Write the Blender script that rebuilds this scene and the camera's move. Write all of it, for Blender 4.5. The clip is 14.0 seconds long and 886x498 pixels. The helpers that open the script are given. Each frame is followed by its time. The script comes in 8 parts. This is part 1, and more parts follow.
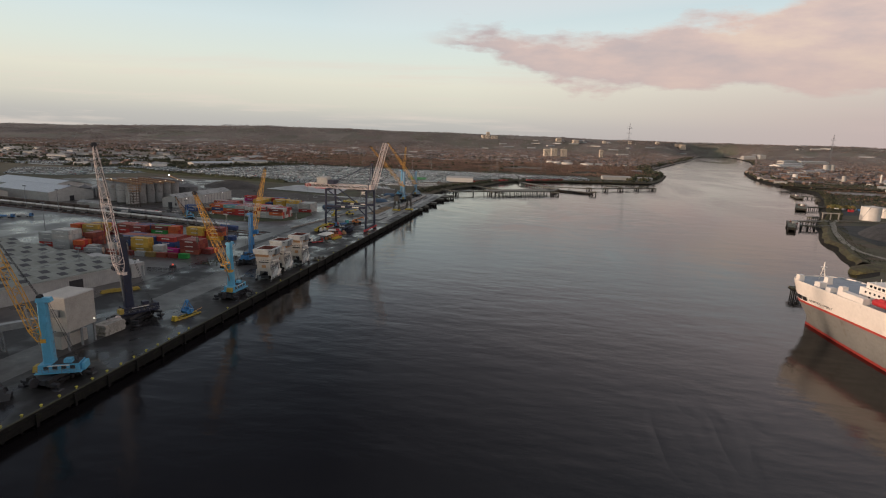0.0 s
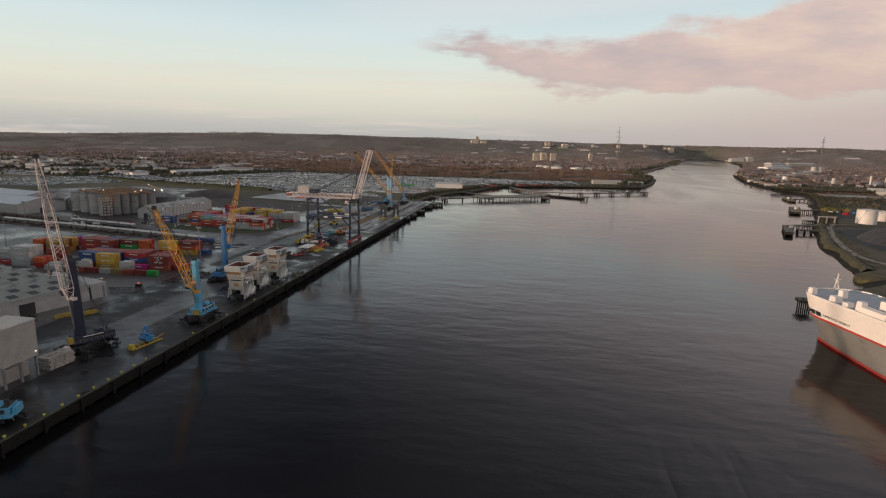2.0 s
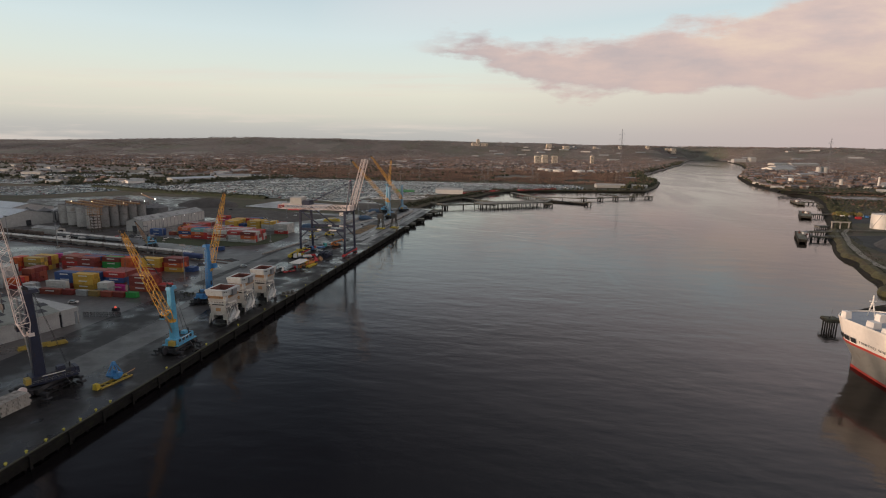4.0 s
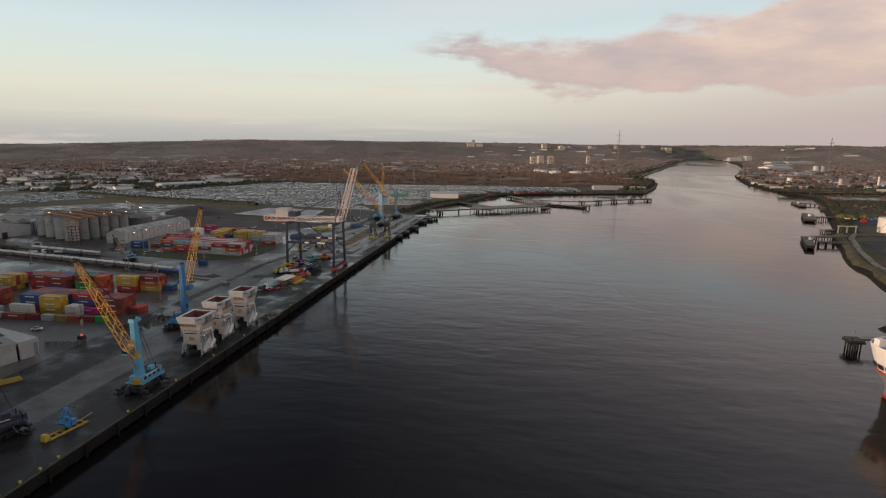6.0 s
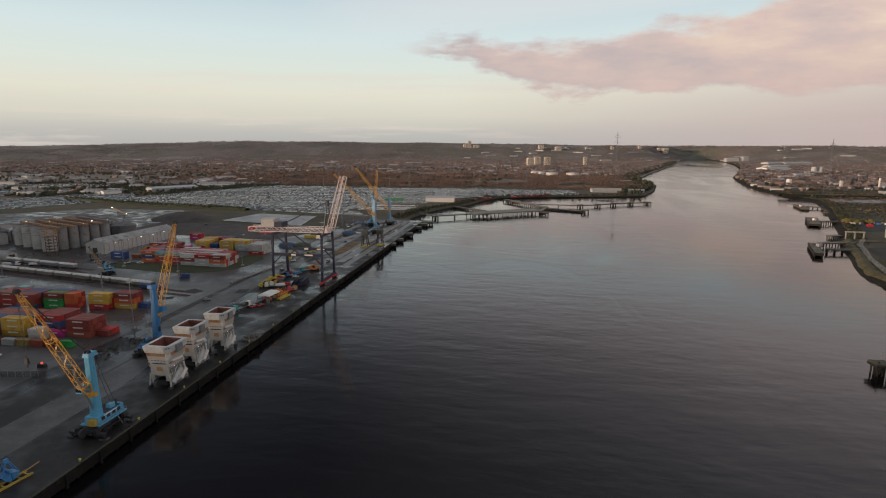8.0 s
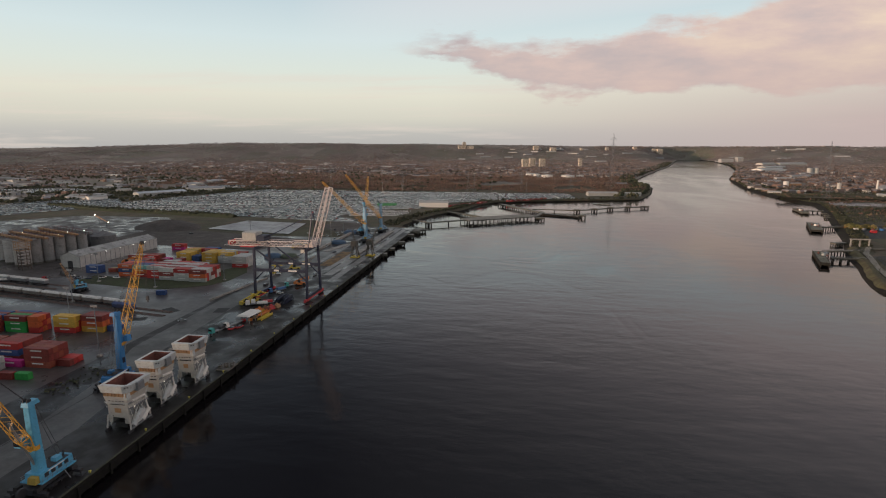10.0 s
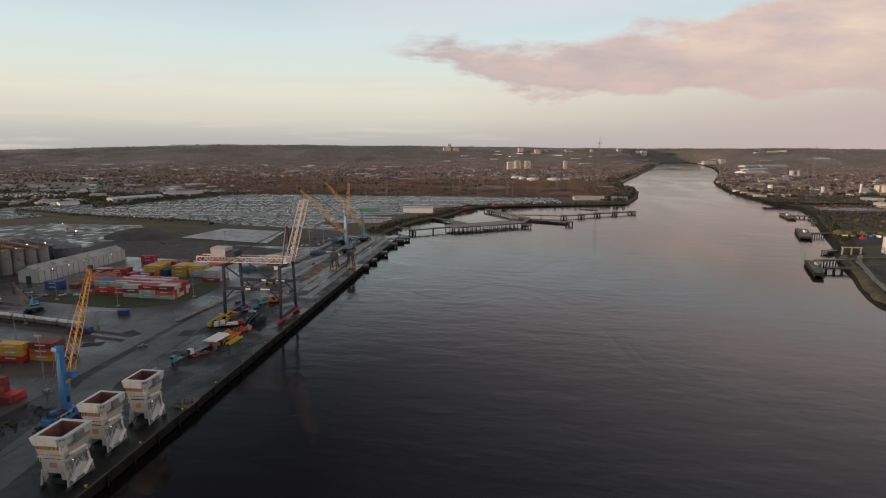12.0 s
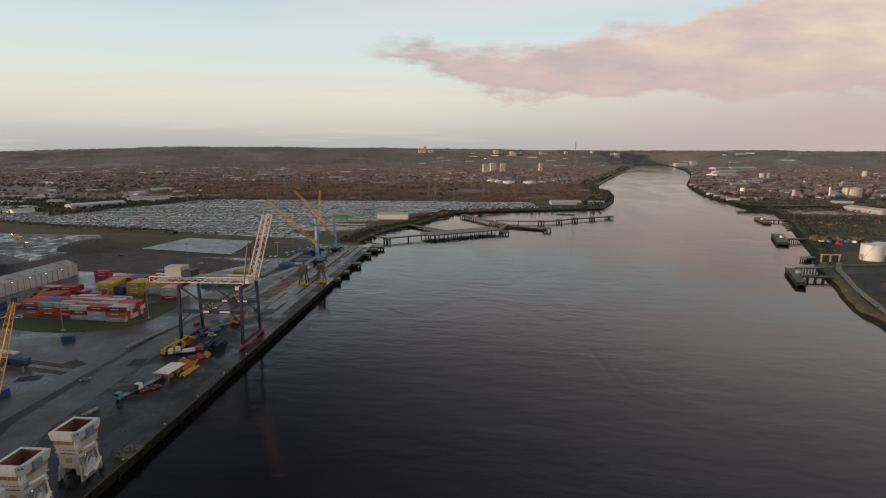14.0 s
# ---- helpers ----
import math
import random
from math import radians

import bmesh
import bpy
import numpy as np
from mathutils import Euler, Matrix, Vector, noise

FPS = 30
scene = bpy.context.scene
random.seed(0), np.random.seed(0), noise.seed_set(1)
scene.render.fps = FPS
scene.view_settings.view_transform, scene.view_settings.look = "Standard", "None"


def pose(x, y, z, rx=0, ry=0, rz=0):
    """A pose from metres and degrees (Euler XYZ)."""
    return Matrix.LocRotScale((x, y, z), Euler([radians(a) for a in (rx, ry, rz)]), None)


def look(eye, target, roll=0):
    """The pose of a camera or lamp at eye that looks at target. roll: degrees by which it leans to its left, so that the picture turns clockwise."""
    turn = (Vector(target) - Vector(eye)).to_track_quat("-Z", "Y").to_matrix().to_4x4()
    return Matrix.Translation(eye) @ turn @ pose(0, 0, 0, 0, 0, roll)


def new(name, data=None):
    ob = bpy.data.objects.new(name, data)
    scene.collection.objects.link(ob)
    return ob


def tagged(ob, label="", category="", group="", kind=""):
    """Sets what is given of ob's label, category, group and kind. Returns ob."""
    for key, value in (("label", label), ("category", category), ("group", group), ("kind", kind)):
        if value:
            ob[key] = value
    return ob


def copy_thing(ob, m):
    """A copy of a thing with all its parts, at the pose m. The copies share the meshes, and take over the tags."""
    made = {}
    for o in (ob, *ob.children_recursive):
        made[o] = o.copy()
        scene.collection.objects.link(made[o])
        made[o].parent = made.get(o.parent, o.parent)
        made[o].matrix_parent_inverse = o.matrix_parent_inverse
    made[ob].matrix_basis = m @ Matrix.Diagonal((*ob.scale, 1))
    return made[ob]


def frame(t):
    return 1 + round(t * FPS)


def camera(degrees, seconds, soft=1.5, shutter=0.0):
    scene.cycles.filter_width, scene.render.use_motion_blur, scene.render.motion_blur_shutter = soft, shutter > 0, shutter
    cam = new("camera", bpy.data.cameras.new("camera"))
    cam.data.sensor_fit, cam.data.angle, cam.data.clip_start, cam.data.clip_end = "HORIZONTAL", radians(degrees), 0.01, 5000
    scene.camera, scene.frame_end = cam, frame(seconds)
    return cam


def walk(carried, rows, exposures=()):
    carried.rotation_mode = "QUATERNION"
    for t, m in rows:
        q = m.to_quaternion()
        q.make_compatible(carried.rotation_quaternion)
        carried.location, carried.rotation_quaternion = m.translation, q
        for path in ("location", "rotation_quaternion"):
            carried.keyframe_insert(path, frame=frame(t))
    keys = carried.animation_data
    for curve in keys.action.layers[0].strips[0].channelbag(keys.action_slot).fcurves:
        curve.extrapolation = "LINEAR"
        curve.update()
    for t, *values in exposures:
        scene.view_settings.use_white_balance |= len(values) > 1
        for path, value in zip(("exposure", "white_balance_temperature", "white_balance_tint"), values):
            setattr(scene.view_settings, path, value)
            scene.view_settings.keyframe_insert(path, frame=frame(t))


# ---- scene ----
cam = camera(78.72, 14.0, soft=1.1)
PATH = [
    (0, (127.15, -17.86, 80.50), (109.78, 78.55, 60.39), 1.83),
    (0.5, (126.79, -13.03, 80.44), (110.19, 83.57, 60.59), 1.72),
    (1, (126.42, -8.20, 80.49), (110.62, 88.57, 60.87), 1.62),
    (1.5, (126.05, -3.37, 80.73), (110.48, 93.48, 61.27), 1.50),
    (2, (125.68, 1.48, 81.22), (109.94, 98.35, 62.05), 1.32),
    (2.5, (125.34, 6.36, 81.93), (109.36, 103.24, 63.01), 1.16),
    (3, (125.01, 11.28, 82.76), (108.78, 108.15, 64.02), 1.02),
    (5.5, (122.39, 36.82, 89.12), (106.88, 133.82, 70.39), 0.38),
    (6, (121.93, 41.84, 89.95), (106.50, 138.86, 71.28), 0.33),
    (6.5, (121.49, 46.85, 90.73), (106.26, 143.90, 72.01), 0.33),
    (7, (121.04, 51.85, 91.54), (105.92, 148.93, 72.88), 0.31),
    (9.5, (119.55, 76.73, 97.37), (105.27, 173.96, 78.88), -0.02),
    (10, (119.25, 81.85, 98.59), (105.28, 179.14, 80.14), 0.03),
    (10.5, (118.92, 86.95, 99.80), (105.23, 184.29, 81.45), 0.02),
    (11, (118.55, 92.02, 100.98), (105.32, 189.45, 82.72), -0.02),
    (11.5, (118.18, 97.14, 102.11), (105.84, 194.69, 83.88), 0.02),
    (12, (117.76, 102.29, 103.24), (106.41, 199.96, 85.02), 0.06),
    (12.5, (117.28, 107.45, 104.40), (107.07, 205.25, 86.23), 0.05),
    (13, (116.74, 112.61, 105.57), (107.56, 210.52, 87.44), 0.00),
    (13.5, (116.23, 117.86, 106.72), (108.25, 215.88, 88.61), 0.01),
    (14, (115.76, 123.18, 107.84), (108.81, 221.31, 89.89), 0.05),
]
walk(cam, [(t, look(e, g, r)) for t, e, g, r in PATH])


# ---- world, sun ----
def ramp(nt, stops, interp="EASE"):
    n = nt.nodes.new("ShaderNodeValToRGB")
    n.color_ramp.interpolation = interp
    while len(n.color_ramp.elements) < len(stops):
        n.color_ramp.elements.new(0.5)
    for e, (p, c) in zip(n.color_ramp.elements, stops):
        e.position, e.color = p, (*c, 1)
    return n


SUN_EL, SUN_AZ = radians(4.0), radians(-114.0)   # low evening sun behind and to the left of the flight
world = bpy.data.worlds.new("sky")
scene.world = world
world.use_nodes = True
nt = world.node_tree
bg = nt.nodes["Background"]
L = nt.links.new
sky = nt.nodes.new("ShaderNodeTexSky")
sky.sky_type, sky.sun_disc = "NISHITA", False
sky.sun_elevation, sky.sun_rotation = SUN_EL, SUN_AZ
sky.air_density, sky.dust_density = 1.0, 1.5
tc = nt.nodes.new("ShaderNodeTexCoord")
sep = nt.nodes.new("ShaderNodeSeparateXYZ")
L(tc.outputs["Generated"], sep.inputs[0])
# thin evening haze: colour by height over the horizon
# above 0.3, unseen: dark band added for the water, bright zenith for the yard
haze = ramp(nt, [(0.0, (0.49, 0.48, 0.465)), (0.025, (0.56, 0.55, 0.52)), (0.05, (0.71, 0.69, 0.60)), (0.09, (0.82, 0.80, 0.68)), (0.13, (0.77, 0.83, 0.76)), (0.18, (0.71, 0.82, 0.83)),
                 (0.25, (0.58, 0.70, 0.76)), (0.30, (0.40, 0.455, 0.52)), (0.38, (0.16, 0.18, 0.22)), (0.55, (0.085, 0.09, 0.12)), (0.72, (0.33, 0.33, 0.36)), (1.0, (0.46, 0.45, 0.47))], "LINEAR")
L(sep.outputs["Z"], haze.inputs[0])
skm = nt.nodes.new("ShaderNodeMix")
skm.data_type = "RGBA"
skm.inputs[0].default_value = 0.08
L(haze.outputs[0], skm.inputs[6])
skn = nt.nodes.new("ShaderNodeMix")
skn.data_type, skn.blend_type = "RGBA", "MULTIPLY"
skn.inputs[0].default_value = 1
skn.inputs[7].default_value = (0.12, 0.12, 0.12, 1)
L(sky.outputs[0], skn.inputs[6])
L(skn.outputs[2], skm.inputs[7])


def math_node(op, a, b=None, c=None, clamp=False):
    n = nt.nodes.new("ShaderNodeMath")
    n.operation, n.use_clamp = op, clamp
    for i, v in enumerate((a, b, c)):
        if v is None:
            continue
        if isinstance(v, (int, float)):
            n.inputs[i].default_value = v
        else:
            L(v, n.inputs[i])
    return n.outputs[0]


# azimuth to the right of the river's line and height, as plain slopes
ax = math_node("DIVIDE", sep.outputs["X"], math_node("MAXIMUM", sep.outputs["Y"], 0.02))
az = math_node("DIVIDE", sep.outputs["Z"], math_node("MAXIMUM", sep.outputs["Y"], 0.02))


def noise_node(sx, sz, detail, off=0.0, rough=0.6):
    cb = nt.nodes.new("ShaderNodeCombineXYZ")
    L(math_node("MULTIPLY_ADD", ax, sx, off), cb.inputs[0])
    L(math_node("MULTIPLY", az, sz), cb.inputs[1])
    n = nt.nodes.new("ShaderNodeTexNoise")
    n.inputs["Scale"].default_value, n.inputs["Detail"].default_value, n.inputs["Roughness"].default_value = 1.0, detail, rough
    L(cb.outputs[0], n.inputs["Vector"])
    return n.outputs[0]


n1 = noise_node(5.0, 16.0, 6, 3.1)
n2 = noise_node(14.0, 40.0, 6, 9.7)
wob = math_node("ADD", math_node("MULTIPLY", math_node("SUBTRACT", n1, 0.5), 0.13), math_node("MULTIPLY", math_node("SUBTRACT", n2, 0.5), 0.055))
hgt = math_node("ADD", az, wob)


def wedge(soft):
    """A long cloud that opens out and up to the right."""
    low = math_node("MAXIMUM", math_node("MULTIPLY_ADD", ax, -0.3, 0.098), 0.087)
    high = math_node("MAXIMUM", 0.188, math_node("MULTIPLY_ADD", ax, 0.19, 0.167))
    a = math_node("DIVIDE", math_node("SUBTRACT", hgt, low), soft * 0.7, clamp=True)
    b = math_node("DIVIDE", math_node("SUBTRACT", high, hgt), soft, clamp=True)
    c = math_node("DIVIDE", math_node("SUBTRACT", math_node("ADD", ax, math_node("MULTIPLY", wob, 2.0)), -0.25), 0.08, clamp=True)
    return math_node("MULTIPLY", math_node("MULTIPLY", a, b), c)


big = wedge(0.026)
veil = math_node("MULTIPLY", math_node("MULTIPLY", math_node("DIVIDE", math_node("SUBTRACT", ax, -0.15), 0.75, clamp=True), math_node("DIVIDE", math_node("SUBTRACT", 0.19, az), 0.14, clamp=True)), 0.9)
streak = math_node("MULTIPLY", math_node("DIVIDE", math_node("SUBTRACT", noise_node(2.2, 34.0, 5, 21.0), 0.52), 0.14, clamp=True),
                   math_node("MULTIPLY", math_node("DIVIDE", math_node("SUBTRACT", 0.17, az), 0.06, clamp=True), 0.5))
# unseen cloud deck, added to shape the light from overhead and the right
deck = math_node("MULTIPLY", math_node("MULTIPLY", math_node("DIVIDE", math_node("SUBTRACT", ax, -0.42), 0.85, clamp=True), math_node("DIVIDE", math_node("SUBTRACT", az, math_node("MULTIPLY_ADD", ax, 0.1, 0.20)), 0.12, clamp=True)), math_node("MULTIPLY", math_node("DIVIDE", math_node("SUBTRACT", 0.85, sep.outputs["Z"]), 0.3, clamp=True), math_node("DIVIDE", math_node("ADD", sep.outputs["Y"], 0.7), 0.9, clamp=True)))
cov = big
tone = ramp(nt, [(0.3, (0.52, 0.43, 0.43)), (0.5, (0.69, 0.515, 0.465)), (0.7, (0.84, 0.64, 0.50))], "LINEAR")
L(math_node("ADD", math_node("ADD", n1, math_node("MULTIPLY", math_node("SUBTRACT", az, 0.17), 1.0)), math_node("MULTIPLY", math_node("MINIMUM", math_node("SUBTRACT", ax, 0.3), 0.7), 0.25)), tone.inputs[0])
m1 = nt.nodes.new("ShaderNodeMix")
m1.data_type = "RGBA"
L(streak, m1.inputs[0])
L(skm.outputs[2], m1.inputs[6])
m1.inputs[7].default_value = (0.78, 0.68, 0.60, 1)
m2 = nt.nodes.new("ShaderNodeMix")
m2.data_type = "RGBA"
L(math_node("MULTIPLY", cov, 0.9), m2.inputs[0])
L(m1.outputs[2], m2.inputs[6])
L(tone.outputs[0], m2.inputs[7])
# added cloud above the view, pink to grey-blue, tuned to brighten the water
m3 = nt.nodes.new("ShaderNodeMix")
m3.data_type = "RGBA"
L(deck, m3.inputs[0])
# pink-grey murk low down on the right
m4 = nt.nodes.new("ShaderNodeMix")
m4.data_type = "RGBA"
L(veil, m4.inputs[0])
L(m2.outputs[2], m4.inputs[6])
m4.inputs[7].default_value = (0.555, 0.44, 0.42, 1)
L(m4.outputs[2], m3.inputs[6])
high_tone = ramp(nt, [(0.22, (1.22, 0.95, 0.88)), (0.36, (0.74, 0.66, 0.68)), (0.6, (0.42, 0.44, 0.50))], "LINEAR")
L(sep.outputs["Z"], high_tone.inputs[0])
L(high_tone.outputs[0], m3.inputs[7])
L(m3.outputs[2], bg.inputs[0])
bg.inputs[1].default_value = 1.0

sun_data = bpy.data.lights.new("sun", "SUN")
sun_data.energy, sun_data.angle, sun_data.color = 3.4, radians(1.5), (1.0, 0.70, 0.51)
sun = new("sun", sun_data)
sd = Vector((math.sin(SUN_AZ) * math.cos(SUN_EL), math.cos(SUN_AZ) * math.cos(SUN_EL), math.sin(SUN_EL)))
sun.matrix_world = look(sd * 500, (0, 0, 0))


# ---- materials ----
def mat(name, color, rough=0.7, metal=0.0, vary=0.25, scale=0.5, bump=0.0, fine=8.0, spread=0.0, stain=None, stain_at=0.55, world_space=True, spec=0.5, wet=0.0):
    """Painted, stained or grained surface: broad mottling, fine grain, optional stains in a second colour; spread varies it from thing to thing."""
    m = bpy.data.materials.new(name)
    m.use_nodes = True
    t = m.node_tree
    link = t.links.new
    b = t.nodes["Principled BSDF"]
    b.inputs["Metallic"].default_value, b.inputs["Roughness"].default_value = metal, rough
    b.inputs["Specular IOR Level"].default_value = spec
    if world_space:
        co = t.nodes.new("ShaderNodeNewGeometry").outputs["Position"]
    else:
        co = t.nodes.new("ShaderNodeTexCoord").outputs["Object"]

    def noise_tex(s, d):
        n = t.nodes.new("ShaderNodeTexNoise")
        n.inputs["Scale"].default_value, n.inputs["Detail"].default_value = s, d
        link(co, n.inputs["Vector"])
        return n.outputs[0]

    big_n, fine_n = noise_tex(scale, 4), noise_tex(scale * fine, 5)
    v = t.nodes.new("ShaderNodeMath")
    v.operation = "ADD"
    link(big_n, v.inputs[0]), link(fine_n, v.inputs[1])
    r = t.nodes.new("ShaderNodeMapRange")
    r.inputs["From Min"].default_value, r.inputs["From Max"].default_value = 0.7, 1.3
    r.inputs["To Min"].default_value, r.inputs["To Max"].default_value = 1 - vary, 1 + vary
    link(v.outputs[0], r.inputs[0])
    val = r.outputs[0]
    if spread:
        oi = t.nodes.new("ShaderNodeObjectInfo")
        r2 = t.nodes.new("ShaderNodeMapRange")
        r2.inputs["To Min"].default_value, r2.inputs["To Max"].default_value = 1 - spread, 1 + spread
        link(oi.outputs["Random"], r2.inputs[0])
        mu = t.nodes.new("ShaderNodeMath")
        mu.operation = "MULTIPLY"
        link(val, mu.inputs[0]), link(r2.outputs[0], mu.inputs[1])
        val = mu.outputs[0]
    vm = t.nodes.new("ShaderNodeVectorMath")
    vm.operation = "SCALE"
    link(val, vm.inputs["Scale"])
    vm.inputs[0].default_value = color
    out = vm.outputs[0]
    if stain:
        s_n = noise_tex(scale * 2.3, 6)
        sr = t.nodes.new("ShaderNodeMapRange")
        sr.inputs["From Min"].default_value, sr.inputs["From Max"].default_value = stain_at, stain_at + 0.14
        link(s_n, sr.inputs[0])
        mx = t.nodes.new("ShaderNodeMix")
        mx.data_type = "RGBA"
        link(sr.outputs[0], mx.inputs[0]), link(out, mx.inputs[6])
        mx.inputs[7].default_value = (*stain, 1)
        out = mx.outputs[2]
    link(out, b.inputs["Base Color"])
    if wet:
        wn = noise_tex(scale * 1.3, 5)
        wr = t.nodes.new("ShaderNodeMapRange")
        wr.inputs["From Min"].default_value, wr.inputs["From Max"].default_value = 0.42, 0.62
        wr.inputs["To Min"].default_value, wr.inputs["To Max"].default_value = rough, wet
        link(wn, wr.inputs[0])
        link(wr.outputs[0], b.inputs["Roughness"])
    if bump:
        bp = t.nodes.new("ShaderNodeBump")
        bp.inputs["Strength"].default_value, bp.inputs["Distance"].default_value = 0.6, bump
        link(fine_n, bp.inputs["Height"])
        link(bp.outputs[0], b.inputs["Normal"])
    return m


def ribbed(name, color, pitch, rough=0.6, depth=0.05, axis=0, vary=0.15, spread=0.0):
    """Corrugated sheet: fine ribs along one axis as relief."""
    m = mat(name, color, rough, 0.0, vary, 0.35, spread=spread)
    t = m.node_tree
    w = t.nodes.new("ShaderNodeTexWave")
    w.bands_direction = "XYZ"[axis]
    w.inputs["Scale"].default_value = 0.314 / pitch
    co = t.nodes.new("ShaderNodeTexCoord")
    t.links.new(co.outputs["Object"], w.inputs["Vector"])
    bp = t.nodes.new("ShaderNodeBump")
    bp.inputs["Distance"].default_value, bp.inputs["Strength"].default_value = depth, 0.8
    t.links.new(w.outputs[1], bp.inputs["Height"])
    t.links.new(bp.outputs[0], t.nodes["Principled BSDF"].inputs["Normal"])
    return m


def lamp_mat(name, color, power):
    m = bpy.data.materials.new(name)
    m.use_nodes = True
    b = m.node_tree.nodes["Principled BSDF"]
    b.inputs["Base Color"].default_value = (*color, 1)
    b.inputs["Emission Color"].default_value, b.inputs["Emission Strength"].default_value = (*color, 1), power
    return m


M = {}
M["asphalt"] = mat("asphalt", (0.076, 0.069, 0.066), 0.45, 0, 0.45, 0.03, 0.006, 12, stain=(0.05, 0.045, 0.044), stain_at=0.52, wet=0.23)
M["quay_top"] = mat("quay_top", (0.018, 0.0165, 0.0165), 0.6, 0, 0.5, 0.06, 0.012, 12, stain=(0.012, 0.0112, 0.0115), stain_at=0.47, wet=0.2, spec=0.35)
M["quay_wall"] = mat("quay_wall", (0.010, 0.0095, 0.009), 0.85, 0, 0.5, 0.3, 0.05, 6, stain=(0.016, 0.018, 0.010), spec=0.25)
M["concrete"] = mat("concrete", (0.33, 0.31, 0.28), 0.85, 0, 0.22, 0.2, 0.02, stain=(0.18, 0.16, 0.14))
M["old_concrete"] = mat("old_concrete", (0.13, 0.12, 0.105), 0.9, 0, 0.4, 0.2, 0.05, stain=(0.06, 0.065, 0.04))
M["slab"] = mat("slab", (0.31, 0.31, 0.315), 0.6, 0, 0.25, 0.05, 0.01, stain=(0.15, 0.15, 0.155), wet=0.35)
M["grass"] = mat("grass", (0.04, 0.05, 0.02), 0.95, 0, 0.45, 0.08, 0.2, 10, stain=(0.06, 0.052, 0.03))
M["scrub"] = mat("scrub", (0.062, 0.06, 0.033), 0.95, 0, 0.5, 0.03, 0.4, 14, stain=(0.095, 0.07, 0.045), stain_at=0.5)
M["mud"] = mat("mud", (0.02, 0.018, 0.015), 0.9, 0, 0.5, 0.1, 0.2, 8, stain=(0.034, 0.038, 0.018), spec=0.12)
M["soil"] = mat("soil", (0.065, 0.055, 0.048), 0.9, 0, 0.4, 0.05, 0.1, 8, stain=(0.1, 0.09, 0.08))
M["sky_blue"] = mat("crane_blue", (0.10, 0.36, 0.55), 0.45, 0, 0.12, 0.4, stain=(0.08, 0.24, 0.36), stain_at=0.6)
M["pale_blue"] = mat("faded_blue", (0.20, 0.36, 0.50), 0.5, 0, 0.15, 0.4)
M["deep_blue"] = mat("deep_blue", (0.045, 0.20, 0.44), 0.45, 0, 0.15, 0.4, stain=(0.04, 0.14, 0.28), stain_at=0.6)
M["navy"] = mat("navy", (0.015, 0.021, 0.048), 0.5, 0, 0.25, 0.4, stain=(0.05, 0.03, 0.03), stain_at=0.62)
M["yellow"] = mat("boom_yellow", (0.62, 0.33, 0.045), 0.5, 0, 0.15, 0.5, stain=(0.40, 0.19, 0.04), stain_at=0.62)
M["olive_steel"] = mat("dull_yellow_steel", (0.36, 0.26, 0.05), 0.6)
M["white"] = mat("white_paint", (0.74, 0.71, 0.66), 0.5, 0, 0.08, 0.4)
M["boom_white"] = mat("boom_white", (0.72, 0.62, 0.58), 0.5, 0, 0.12, 0.4)
M["cream"] = mat("cream_steel", (0.46, 0.445, 0.41), 0.6, 0, 0.14, 0.5, stain=(0.30, 0.20, 0.13), stain_at=0.63)
M["rim"] = mat("rim_grey", (0.52, 0.54, 0.53), 0.6, 0, 0.15, 0.5, stain=(0.34, 0.30, 0.26), stain_at=0.6)
M["rust"] = mat("rust_inside", (0.16, 0.055, 0.04), 0.8, 0, 0.35, 0.5, stain=(0.09, 0.04, 0.035))
M["tan"] = mat("tan_band", (0.38, 0.22, 0.11), 0.7, 0, 0.25, 0.6)
M["black"] = mat("tyre_black", (0.016, 0.016, 0.017), 0.75, 0, 0.3, 1.0)
M["dark"] = mat("dark_steel", (0.035, 0.035, 0.04), 0.55, 0.2, 0.3, 0.8)
M["grey"] = mat("grey_steel", (0.22, 0.23, 0.24), 0.5, 0.2, 0.2, 0.6)
M["red"] = mat("red_paint", (0.45, 0.03, 0.035), 0.5, 0, 0.2, 0.5)
M["glass"] = mat("window_glass", (0.02, 0.025, 0.03), 0.08, 0, 0.1, 0.5, spec=0.8)
M["timber"] = mat("wet_timber", (0.024, 0.021, 0.018), 0.85, 0, 0.4, 0.5, 0.03, stain=(0.045, 0.05, 0.024))


